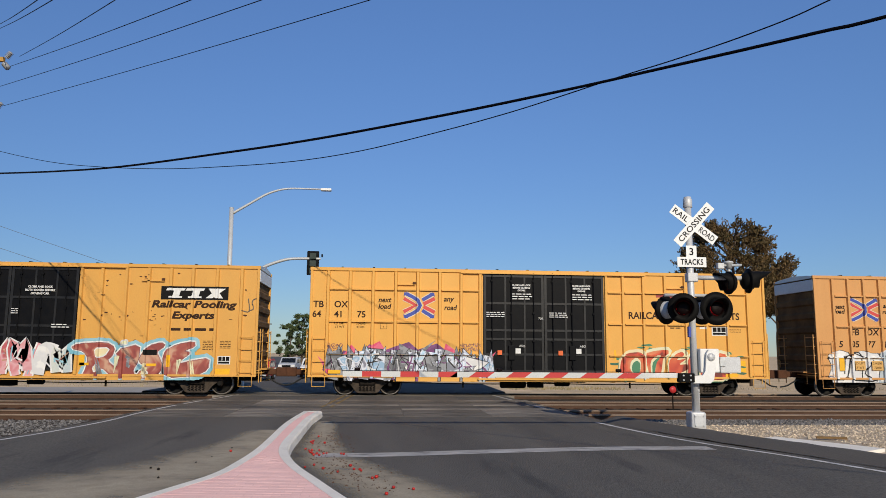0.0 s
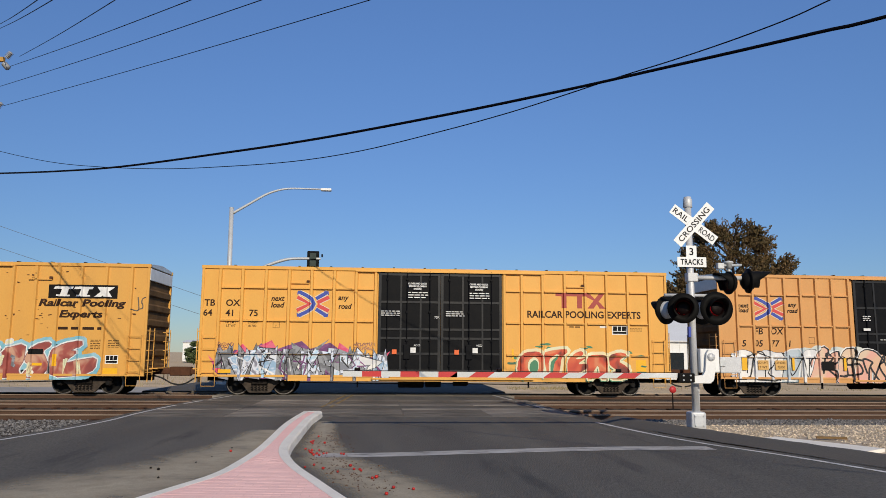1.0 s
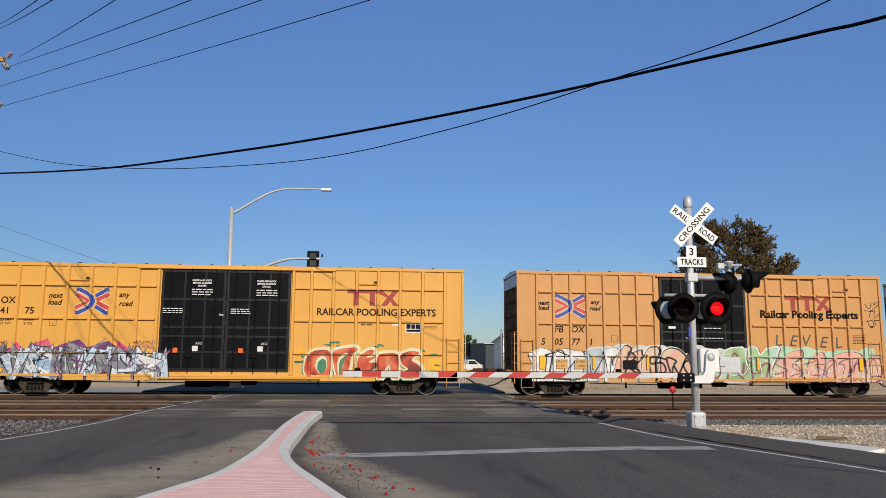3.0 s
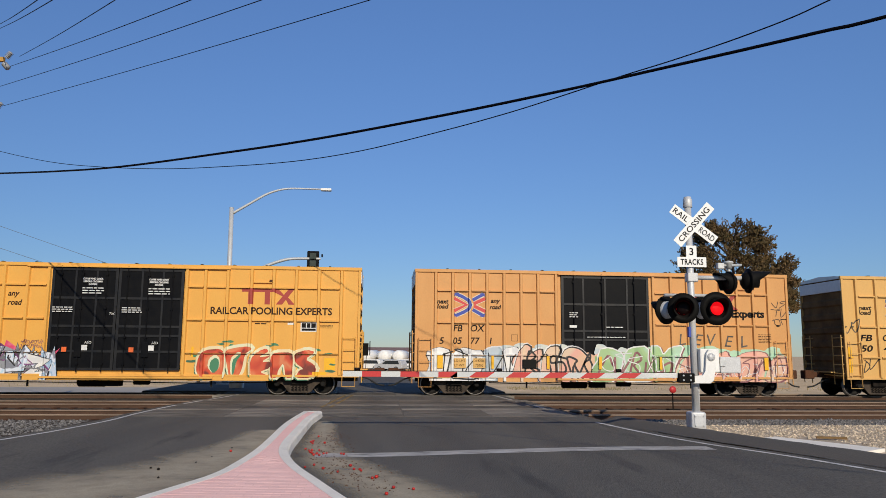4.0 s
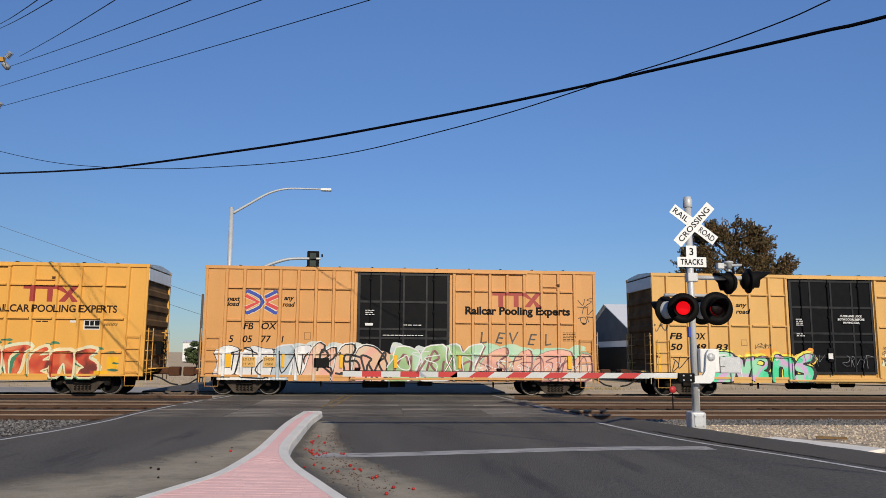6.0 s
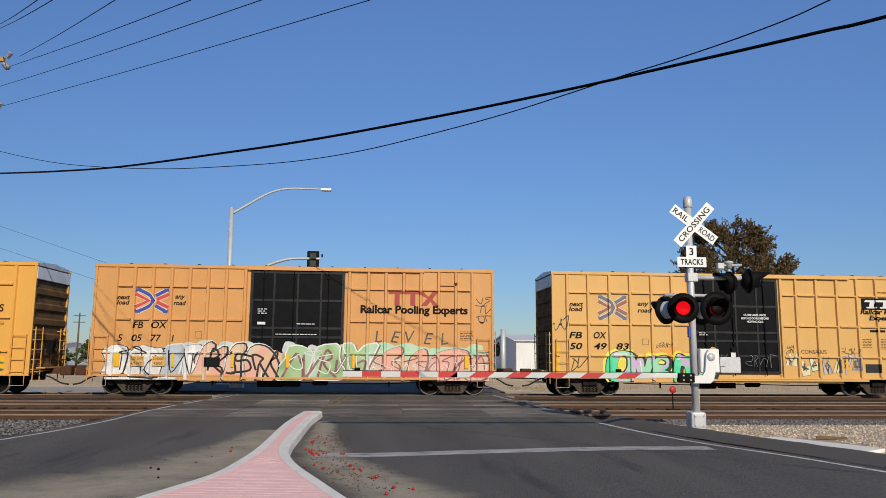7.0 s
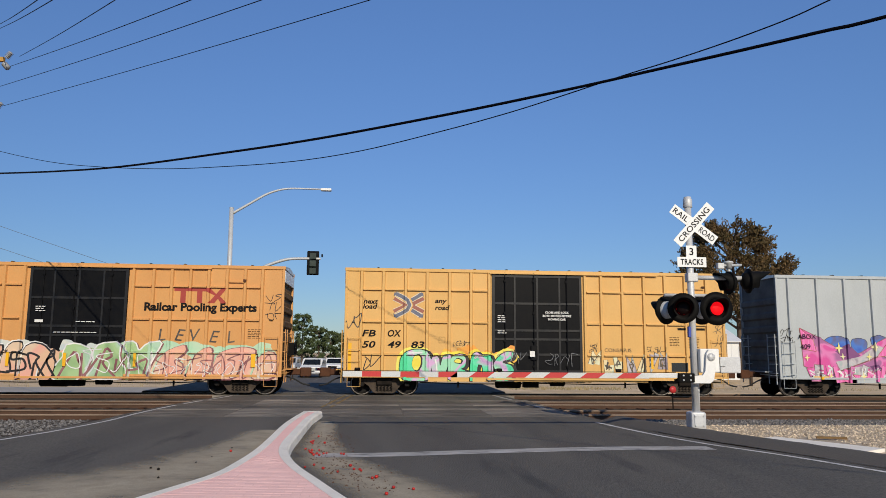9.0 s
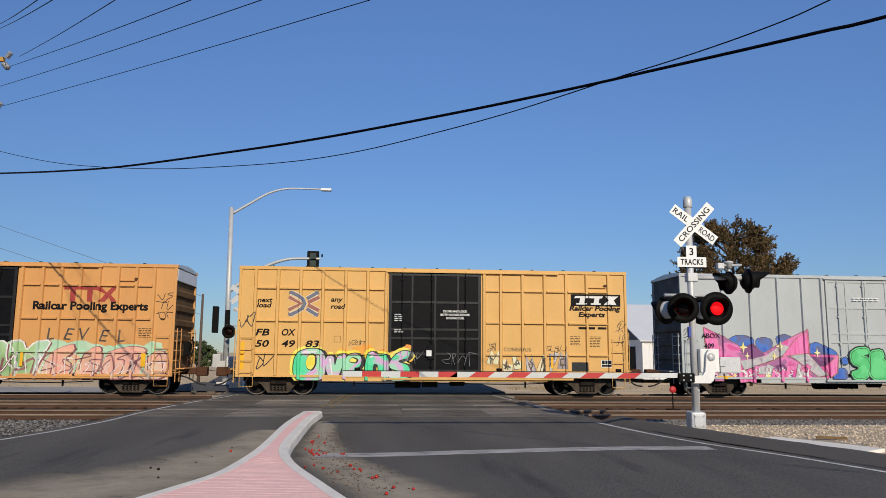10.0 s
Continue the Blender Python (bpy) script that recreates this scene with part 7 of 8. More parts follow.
    while x < -1.25:
        x1 = min(x + w, -0.95)
        hz = 0.057
        lean = 0.0 if x - tip < 2.2 else 0.16
        bm = bmesh.new()
        q = [(x - lean * (k > 0), -hz), (x1 - lean, -hz), (x1, hz), (x, hz)]
        z0 = zc((x + x1) / 2 + X)
        prism(bm, [(a, z0 + b) for a, b in q], -0.222, -0.206)
        part("band", bm, "red_band" if k % 2 else "band_white", arm, "red reflective band" if k % 2 else "white reflective band")
        x, k = x1, k + 1
    for x in (tip + 0.3, tip + 3.3, tip + 5.9):
        lamp = part("arm_lamp", boxed(x - 0.06, x + 0.06, -0.23, -0.15, 1.285, 1.35, bevel=0.02), "lamp_off", t, "small red gate arm lamp")
    part("lamp_wire", tubed([(tip, -0.19, 1.285), (-0.5, -0.19, 1.285)], 0.008, 5), "rubber", t)
    return t


def derail_sign():
    t = thing("track_marker", "small round red marker on a short post beside the rail", "marker", at=pose(9.22, 22.9, -0.145))
    part("post", tubed([(0, 0, 0), (0, 0, 0.73)], 0.02, 8), "black_metal", t)
    part("disc", lathe(bmesh.new(), (0, -0.02, 0.73), (0, -1, 0), [(0, 0.0), (0, 0.11), (0.015, 0.11), (0.015, 0.0)], 20), "red_band", t, "red disc")
    part("foot", boxed(-0.2, 0.2, -0.12, 0.12, 0, 0.14, bevel=0.02), "black_metal", t)


# ---------------------------------------------------------------- far side of the crossing
def far_signal():
    t = thing("crossing_signal", "silver crossing signal seen from behind across the tracks", "crossing signal", at=pose(-6.63, 36.0, -0.05))
    part("pole", tubed([(0, 0, 0), (0, 0, 5.1)], 0.07, 12), "silver_paint", t)
    part("pole_cap", lathe(bmesh.new(), (0, 0, 5.0), (0, 0, 1), [(0, 0.0), (0, 0.1), (0.22, 0.1), (0.22, 0)], 14), "silver_paint", t)
    for a in (42, -42):
        part("blade", moved(boxed(-0.6, 0.6, 0.1, 0.11, -0.115, 0.115), 0, 0, 4.45, radians(a)), "silver_paint", t, "bare metal back of a crossbuck blade")
    part("track_sign", boxed(-0.33, 0.33, 0.1, 0.11, 3.62, 3.83), "silver_paint", t)
    part("lamp_arm", tubed([(-0.6, 0, 2.95), (0.6, 0, 2.95)], 0.035, 8), "silver_paint", t)
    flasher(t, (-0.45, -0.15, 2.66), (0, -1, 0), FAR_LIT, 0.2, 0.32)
    flasher(t, (0.42, -0.15, 2.66), (0, -1, 0), None, 0.2, 0.32)
    part("mechanism_box", boxed(-0.5, -0.08, -0.15, 0.2, 1.0, 1.5, bevel=0.03), "white", t, "white gate mechanism housing")
    bm = bmesh.new()
    prism(bm, [(-0.35, 0.75), (0.2, 0.75), (0.05, 1.3), (-0.3, 1.35)], -0.22, -0.16)
    part("gate_bracket", bm, "silver_paint", t)
    part("counterweight", boxed(-1.0, -0.55, -0.1, 0.1, 0.95, 1.3, bevel=0.02), "silver_paint", t)
    arm = part("gate_arm", boxed(0.0, 4.9, 0.1, 0.13, 0.86, 0.98), "aluminium", t, "lowered gate arm")
    for k in range(12):
        part("band", boxed(0.1 + k * 0.4, 0.5 + k * 0.4, 0.08, 0.098, 0.855, 0.985), "red_band" if k % 2 else "band_white", arm)
    part("foundation", boxed(-0.3, 0.3, -0.25, 0.25, -0.1, 0.35, bevel=0.02), "concrete", t)


def signal_pole():
    t = thing("traffic_signal_pole", "tall galvanised pole with a street light arm and traffic signal arm", "street light", at=pose(-8.03, 40.0, -0.05))
    part("pole", tubed([(0.06, 0, 0), (-0.03, 0, 9.40)], [0.16, 0.115], 16), "steel", t, "galvanised steel pole")
    part("pole_cap", lathe(bmesh.new(), (-0.03, 0, 9.4), (0, 0, 1), [(0, 0.125), (0.03, 0.12), (0.05, 0)], 14), "steel", t)
    part("light_arm", tubed(smooth_line([(0.05, 0, 9.12), (0.9, 0, 9.66), (1.74, 0, 10.18), (2.35, 0, 10.43), (2.95, 0, 10.55), (3.6, 0, 10.57), (4.75, 0, 10.56)], 6), [0.075 - 0.035 * k / 36 for k in range(37)], 10), "steel", t, "curved street light arm")
    bm = boxed(4.70, 5.28, -0.16, 0.16, 10.47, 10.60, bevel=0.03)
    part("luminaire", bm, "white", t, "flat pale luminaire")
    part("signal_arm", tubed(smooth_line([(0.0, 0, 4.86), (0.75, 0, 5.46), (1.4, 0, 5.95), (1.95, 0, 6.30), (2.8, 0, 6.61), (3.4, 0, 6.71), (4.5, 0, 6.73), (4.8, 0, 6.72)], 5), [0.11 - 0.05 * k / 35 for k in range(36)], 10), "steel", t, "curved traffic signal arm")
    head = part("signal_head", boxed(4.08, 4.72, -0.02, 0.03, 5.84, 7.14, bevel=0.05), "black_metal", t, "dark signal backplate seen from behind")
    for z in (6.05, 6.45, 6.85):
        part("signal_section", boxed(4.22, 4.58, -0.18, -0.02, z - 0.17, z + 0.17, bevel=0.03), "signal_green", head, "dark green signal section")
    part("arm_camera", boxed(4.84, 4.92, -0.06, 0.06, 6.82, 6.98, bevel=0.01), "black_metal", t)
    low = part("signal_head", boxed(-0.75, -0.45, -0.1, 0.2, 2.7, 4.1, bevel=0.04), "black_metal", t, "pole mounted black signal head")
    part("signal_head", boxed(-0.05, 0.2, -0.3, -0.16, 2.6, 3.9, bevel=0.04), "black_metal", t, "pole mounted black signal head")
    part("control_box", boxed(-0.6, -0.2, -0.2, 0.2, 0.9, 1.6, bevel=0.02), "silver_paint", t)
    part("foundation", lathe(bmesh.new(), (0.06, 0, -0.1), (0, 0, 1), [(0, 0.0), (0, 0.45), (0.25, 0.45), (0.25, 0.0)], 18), "concrete", t)


M["signal_green"] = mat("signal_green", (0.02, 0.035, 0.028), 0.6, scale=4, bump=0.1)


# ---------------------------------------------------------------- overhead wires
def wire(name, label, pts, r, material="cable", group="overhead wires"):
    return whole(name, tubed(smooth_line(pts, 6), r, 7), material, label, "cable", group)


def overhead():
    thick = [(-24.0, 38.75, 10.5), (-16.47, 30.16, 8.58), (-13.46, 26.73, 7.85), (-9.69, 22.43, 6.96), (-6.59, 18.89, 6.29), (-3.19, 15.01, 5.69), (-1.16, 12.69, 5.36), (0.87, 10.38, 5.10), (2.28, 8.77, 4.95), (3.14, 7.79, 4.88), (4.21, 6.57, 4.80), (5.0, 5.67, 4.77), (9.0, 1.1, 4.8), (16, -7, 5.3)]
    wire("overhead_cable", "thick black cable sagging across the sky", thick, [0.034 - 0.016 * min(1, k / 50) for k in range(79)])
    thin = [(-25.69, 46.69, 14.46), (-21.72, 42.89, 12.88), (-16.84, 38.24, 11.18), (-12.92, 34.5, 10.08), (-9.04, 30.8, 9.17), (-5.88, 27.78, 8.59), (-3.04, 25.07, 8.16), (-0.66, 22.8, 7.98), (1.72, 20.53, 8.01), (3.36, 18.97, 8.09), (4.61, 17.77, 8.21), (5.73, 16.7, 8.34), (6.65, 15.82, 8.42), (7.67, 14.85, 8.55), (8.52, 14.04, 8.71), (9.07, 13.52, 8.88), (9.74, 12.88, 9.06), (14.0, 8.8, 10.2)]
    wire("overhead_cable", "thin twisted black service cable", thin, 0.015)
    for a, b in (((-11.82, 24.0, 11.12), (-4.14, 11.0, 6.95)), ((-12.08, 24.0, 10.77), (-3.05, 11.0, 7.0)), ((-12.42, 24.0, 10.05), (-1.98, 11.0, 7.06)), ((-12.2, 24.0, 9.43), (-0.33, 11.0, 7.14)), ((-12.69, 24.0, 12.09), (-5.27, 11.0, 6.89)), ((-12.68, 24.0, 11.95), (-5.06, 11.0, 6.9))):
        a, b = Vector(a), Vector(b)
        far = b + (b - a) * 0.3
        mid = (a + far) / 2 + Vector((0, 0, -0.05))
        wire("power_line", "thin power line running up from the pole", [a, mid, far], 0.0075)
    for a, b in (((-36, 60, 13.4), (-14.0, 60, 6.0)), ((-36, 60, 11.6), (-14.0, 60, 4.55))):
        wire("power_line", "faint distant power line", [a, b], 0.016, "far_wire")
    t = thing("utility_pole", "wooden utility pole with a yellow crossarm and grey insulators", "utility pole", at=pose(-13.6, 24.0, -0.1))
    part("pole", tubed([(0, 0, 0), (0, 0, 13.0)], [0.17, 0.12], 14), "pole_wood", t, "weathered wooden pole")
    part("crossarm", boxed(-1.2, 1.32, -0.06, 0.06, 11.02, 11.16), "crossarm", t, "yellowed wooden crossarm")
    for dx, z0, dz in ((1.38, 11.15, 0.10), (1.32, 10.95, -0.10), (1.22, 9.45, 0.1)):
        bm = bmesh.new()
        rows = []
        for k in range(5):
            rows += [(k * 0.05, 0.05), (k * 0.05 + 0.02, 0.095), (k * 0.05 + 0.035, 0.05)]
        rows = [(0, 0.0)] + rows + [(0.26, 0.0)]
        lathe(bm, (dx, 0, z0), (0.9, -0.3, 1.0 if dz > 0 else -0.9), rows, 14)
        part("insulator", bm, "insulator", t, "grey ribbed porcelain insulator")
    part("bracket", tubed([(0.1, 0, 9.45), (1.22, 0, 9.45)], 0.03, 8), "steel", t)


    for x, y, h in ((-36.0, 60.0, 14.0), (-14.0, 60.0, 6.2)):
        t = thing("utility_pole", "distant wooden utility pole", "utility pole", group="distant poles", at=pose(x, y, -1.05))
        part("pole", tubed([(0, 0, 0), (0, 0, h + 1.05)], [0.13, 0.09], 8), "pole_wood", t)


M["far_wire"] = mat("far_wire", (0.12, 0.14, 0.17), 0.7, scale=3)
M["insulator"] = mat("insulator", (0.30, 0.31, 0.33), 0.3, scale=5)
crossing_signal()
derail_sign()
far_signal()
signal_pole()
overhead()


# ---------------------------------------------------------------- trees and distance
def tree(name, label, at, height, spread_r, material, seed, clumps, trunk_h, leaf=0.28, per=60, lean=0.0, gaps=0.0):
    rnd = random.Random(seed)
    t = thing(name, label, "tree", at=pose(*at))
    bm = bmesh.new()
    top = Vector((lean, 0, height * 0.75))
    tube(bm, smooth_line([(0, 0, -0.1), (lean * 0.2, 0.1, trunk_h * 0.6), (lean * 0.5, -0.1, height * 0.5), top], 4), [height * 0.026 * (1 - 0.8 * k / 12) for k in range(13)], 9)
    ends = []
    for k in range(clumps):
        z = trunk_h + (height - trunk_h) * rnd.random() ** 0.9
        f = (z - trunk_h) / (height - trunk_h)
        r = spread_r * (0.55 + 0.75 * math.sin(math.pi * min(1, 0.12 + f * 0.86)) ** 0.7) * rnd.uniform(0.45, 1.0) * (1.0 if f < 0.6 else 1.25 - f * 0.55)
        a = rnd.uniform(0, 2 * math.pi)
        e = Vector((lean * f + r * math.cos(a), r * math.sin(a), z))
        ends.append(e)
        if k % 3 == 0:
            s = Vector((lean * 0.5 * f, 0, max(trunk_h * 0.8, z - r * 0.7)))
            tube(bm, smooth_line([s, (s + e) / 2 + Vector((0, 0, 0.2)), e], 3), [height * 0.010, height * 0.008, height * 0.007, height * 0.006, height * 0.005, height * 0.004, height * 0.003], 5)
    part("trunk", bm, "bark", t, "brown trunk and limbs")
    verts, faces = [], []
    if material == "needle":
        # short upturned shoots at the ends of the limbs
        for e in ends:
            cr = rnd.uniform(0.5, 1.0) * spread_r * 0.17
            for _ in range(per // 20):
                out = Vector((e.x - lean * 0.5, e.y, 0.0)).normalized() * rnd.uniform(0.2, 1.0) + Vector((rnd.gauss(0, 0.4), rnd.gauss(0, 0.4), rnd.uniform(0.3, 1.3)))
                out.normalize()
                root = e + Vector((rnd.gauss(0, 1), rnd.gauss(0, 1), rnd.gauss(0, 0.5))) * cr * 0.6
                reach = rnd.uniform(0.6, 1.5)
                for q in range(20):
                    f = q / 19
                    c = root + out * reach * f + Vector((rnd.gauss(0, 1), rnd.gauss(0, 1), rnd.gauss(0, 1))) * 0.20 * (1.15 - f)
                    u = (out + Vector((rnd.gauss(0, 0.5), rnd.gauss(0, 0.5), rnd.gauss(0, 0.5)))).normalized()
                    w = u.cross(Vector((rnd.gauss(0, 1), rnd.gauss(0, 1), rnd.gauss(0, 1)))).normalized()
                    s = leaf * rnd.uniform(0.7, 1.3)
                    k = len(verts)
                    verts += [c - u * s, c + w * s * 0.4, c + u * s, c - w * s * 0.4]
                    faces.append((k, k + 1, k + 2, k + 3))
        ends = []
    for e in ends:
        cr = rnd.uniform(0.45, 1.0) * spread_r * 0.21
        for _ in range(per):
            d = Vector((rnd.gauss(0, 1), rnd.gauss(0, 1), rnd.gauss(0, 0.7)))
            c = e + d * cr * 0.55
            u = Vector((rnd.gauss(0, 1), rnd.gauss(0, 1), rnd.gauss(0, 1))).normalized()
            w = u.cross(Vector((rnd.gauss(0, 1), rnd.gauss(0, 1), rnd.gauss(0, 1)))).normalized()
            s = leaf * rnd.uniform(0.6, 1.3)
            k = len(verts)
            verts += [c - u * s, c + w * s * 0.45, c + u * s, c - w * s * 0.45]
            faces.append((k, k + 1, k + 2, k + 3))
    me = bpy.data.meshes.new("crown")
    me.from_pydata(verts, [], faces)
    me.materials.append(M[material])
    ob = new("crown", me)
    ob.parent = t
    tagged(ob, kind="stuff")
    return t


def gabled(name, label, x0, x1, y0, y1, eave, ridge, along_x=True, wall="shed_wall", roof="shed_roof", doors=(), group="", gable=False):
    t = thing(name, label, "building", group)
    bm = bmesh.new()
    if along_x:
        prof = [(y0, 0), (y0, eave), ((y0 + y1) / 2, ridge - 0.05), (y1, eave), (y1, 0)]
        a = [bm.verts.new((x0, y, z - 0.65 * (z < 0.01))) for y, z in prof]
        b = [bm.verts.new((x1, y, z - 0.65 * (z < 0.01))) for y, z in prof]
    else:
        prof = [(x0, 0), (x0, eave), ((x0 + x1) / 2, ridge - 0.05), (x1, eave), (x1, 0)]
        a = [bm.verts.new((x, y0, z - 0.65 * (z < 0.01))) for x, z in prof]
        b = [bm.verts.new((x, y1, z - 0.65 * (z < 0.01))) for x, z in prof]
    bm.faces.new(a), bm.faces.new(b[::-1])
    for i in range(4):
        bm.faces.new((a[i], a[i + 1], b[i + 1], b[i]))
    part("wall", bm, wall, t, "ribbed metal wall")
    # wall ribs
    n = int((x1 - x0) / 0.7)
    bm = bmesh.new()
    for k in range(n + 1):
        x = x0 + (x1 - x0) * k / n
        box(bm, x - 0.03, x + 0.03, y0 - 0.03, y0, 0, eave - 0.02)
    tagged(part("wall_rib", bm, wall, t), kind="stuff")
    if gable:
        half = (y1 - y0) / 2
        bm = bmesh.new()
        tri = [(y0 + 0.3, eave + 0.05), (y1 - 0.3, eave + 0.05), (y0 + half, ridge - 0.2)]
        p, q = [bm.verts.new((x0 - 0.06, y, z)) for y, z in tri], [bm.verts.new((x0 + 0.01, y, z)) for y, z in tri]
        bm.faces.new(p), bm.faces.new(q[::-1])
        for k in range(3):
            bm.faces.new((p[k], p[(k + 1) % 3], q[(k + 1) % 3], q[k]))
        # the gable's shade is put into its dark colour
        part("gable", bm, "slate_and_shade", t, "gable end coloured dark slate grey for its shade")
        # thin black panel: the darkness inside the bay is put into its colour
        part("loading_bay_dark", boxed(x0 - 0.06, x0 + 0.01, y0 + 2.0, y1 - 1.0, -0.6, eave - 0.6), "black_metal", t, "thin black panel coloured as the unlit inside of a loading bay")
    o = 0.35
    for sgn in (0, 1):
        bm = bmesh.new()
        if along_x:
            q = [(y0 - o, eave - o * (ridge - eave) / ((y1 - y0) / 2)), ((y0 + y1) / 2, ridge)] if not sgn else [(y1 + o, eave - o * (ridge - eave) / ((y1 - y0) / 2)), ((y0 + y1) / 2, ridge)]
            v = [bm.verts.new((x, y, z + dz)) for dz in (0, 0.09) for x, (y, z) in ((x0 - o, q[0]), (x1 + o, q[0]), (x1 + o, q[1]), (x0 - o, q[1]))]
        else:
            q = [(x0 - o, eave - o * (ridge - eave) / ((x1 - x0) / 2)), ((x0 + x1) / 2, ridge)] if not sgn else [(x1 + o, eave - o * (ridge - eave) / ((x1 - x0) / 2)), ((x0 + x1) / 2, ridge)]
            v = [bm.verts.new((x, y, z + dz)) for dz in (0, 0.09) for y, (x, z) in ((y0 - o, q[0]), (y1 + o, q[0]), (y1 + o, q[1]), (y0 - o, q[1]))]
        for f in ((3, 2, 1, 0), (4, 5, 6, 7), (0, 1, 5, 4), (1, 2, 6, 5), (2, 3, 7, 6), (3, 0, 4, 7)):
            bm.faces.new([v[i] for i in f])
        part("roof", bm, roof, t, "pale metal roof")
    for dx, w, h in doors:
        d = part("door", boxed(dx, dx + w, y0 - 0.08, y0 + 0.05, 0, h), "glass_dark", t, "dark doorway")
        part("door_frame", join(boxed(dx - 0.1, dx, y0 - 0.1, y0, 0, h + 0.1), boxed(dx + w, dx + w + 0.1, y0 - 0.1, y0, 0, h + 0.1), boxed(dx, dx + w, y0 - 0.1, y0, h, h + 0.1)), wall, d)
    return t


def vehicle(name, label, at, kind, paint, turn=0):
    """A parked or waiting road vehicle along its own x axis, front at +x."""
    t = thing(name, label, "car" if kind != "tanker" else "truck", at=pose(*at, 0, 0, turn))
    if kind == "tanker":
        bm = lathe(bmesh.new(), (-5.5, 0, 2.15), (1, 0, 0), [(0, 0.0), (0.15, 0.8), (0.4, 1.08), (8.2, 1.08), (8.45, 0.8), (8.6, 0)], 22)
        part("tank", bm, "white", t, "white cylindrical tank")
        part("chassis", boxed(-5.6, 5.4, -0.5, 0.5, 0.75, 1.05), "black_metal", t)
        part("cab", boxed(3.4, 5.6, -1.2, 1.2, 0.7, 3.0, bevel=0.18), paint, t, "white truck cab")
        part("windscreen", boxed(5.5, 5.63, -1.0, 1.0, 1.9, 2.7, bevel=0.03), "glass_dark", t)
        wheels, r = (-4.8, -3.6, 2.2, 4.6), 0.5
        part("ladder", join(*[boxed(-1.0, -0.4, -1.15, -1.1, 1.2 + 0.35 * k, 1.24 + 0.35 * k) for k in range(6)]), "steel", t)
    else:
        L, H = (5.3, 1.85) if kind == "pickup" else (4.8, 1.7)
        h = L / 2
        if kind == "pickup":
            o = [(-h, 0.5), (-h, 1.15), (-0.3, 1.18), (0.0, 1.18), (0.15, H - 0.05), (1.0, H), (1.6, 1.2), (h - 0.1, 1.1), (h, 0.9), (h, 0.45), (1.9, 0.4), (-1.9, 0.4)]
            o[3:6] = [(-0.35, H - 0.1), (-0.2, H), (0.75, H)]
        else:
            o = [(-h, 0.45), (-h, 1.0), (-h + 0.25, H - 0.1), (-h + 0.6, H), (0.4, H), (1.25, 1.1), (h - 0.1, 0.95), (h, 0.8), (h, 0.4), (1.6, 0.35), (-1.6, 0.35)]
        bm = bmesh.new()
        prism(bm, o, -0.9, 0.9)
        bmesh.ops.bevel(bm, geom=bm.edges[:], offset=0.06, segments=2, affect="EDGES")
        part("body", bm, paint, t, "painted car body")
        if kind == "pickup":
            win = [(-0.25, 1.22), (-0.2, H - 0.14), (0.7, H - 0.14), (1.35, 1.22)]
            gl = [(0.86, H - 0.05), (1.52, 1.2)]
        else:
            win = [(-h + 0.45, 1.05), (-h + 0.65, H - 0.14), (0.35, H - 0.14), (1.0, 1.05)]
            gl = [(0.5, H - 0.08), (1.2, 1.1)]
        for y in (-0.91, 0.89):
            bm = bmesh.new()
            prism(bm, win, y, y + 0.02)
            part("side_window", bm, "glass_dark", t, "dark tinted side window")
        bm = bmesh.new()
        (xa, za), (xb, zb) = gl
        v = [bm.verts.new(c) for c in ((xa + 0.06, -0.72, za), (xa + 0.06, 0.72, za), (xb + 0.06, 0.8, zb), (xb + 0.06, -0.8, zb))]
        bm.faces.new(v)
        bmesh.ops.solidify(bm, geom=bm.faces[:], thickness=0.03)
        part("windscreen", bm, "glass_dark", t, "dark windscreen")
        for y in (-0.7, 0.7):
            part("headlight", boxed(h - 0.06, h + 0.02, y - 0.18, y + 0.18, 0.72, 0.88, bevel=0.02), "letter_white", t)
        part("grille", boxed(h - 0.05, h + 0.025, -0.45, 0.45, 0.55, 0.88, bevel=0.02), "black_metal", t)
        part("bumper", boxed(h - 0.08, h + 0.08, -0.85, 0.85, 0.38, 0.55, bevel=0.03), "steel", t)
        part("number_plate", boxed(h + 0.08, h + 0.09, -0.15, 0.15, 0.42, 0.52), "letter_white", t)
        wheels, r = (-L * 0.3, L * 0.3), 0.36
    for x in wheels:
        for y in (-0.86, 0.86):
            w = part("wheel", lathe(bmesh.new(), (x, y - 0.12, r), (0, 1, 0), [(0, 0.0), (0, r * 0.6), (0.0, r * 0.94), (0.04, r), (0.2, r), (0.24, r * 0.94), (0.24, 0)], 18), "rubber", t, "black tyre")
            part("rim", lathe(bmesh.new(), (x, y - 0.125 if y < 0 else y + 0.125, r), (0, -1 if y < 0 else 1, 0), [(0, r * 0.6), (0.01, r * 0.5), (0.0, 0)], 14), "steel", w, "grey wheel rim")
    return t


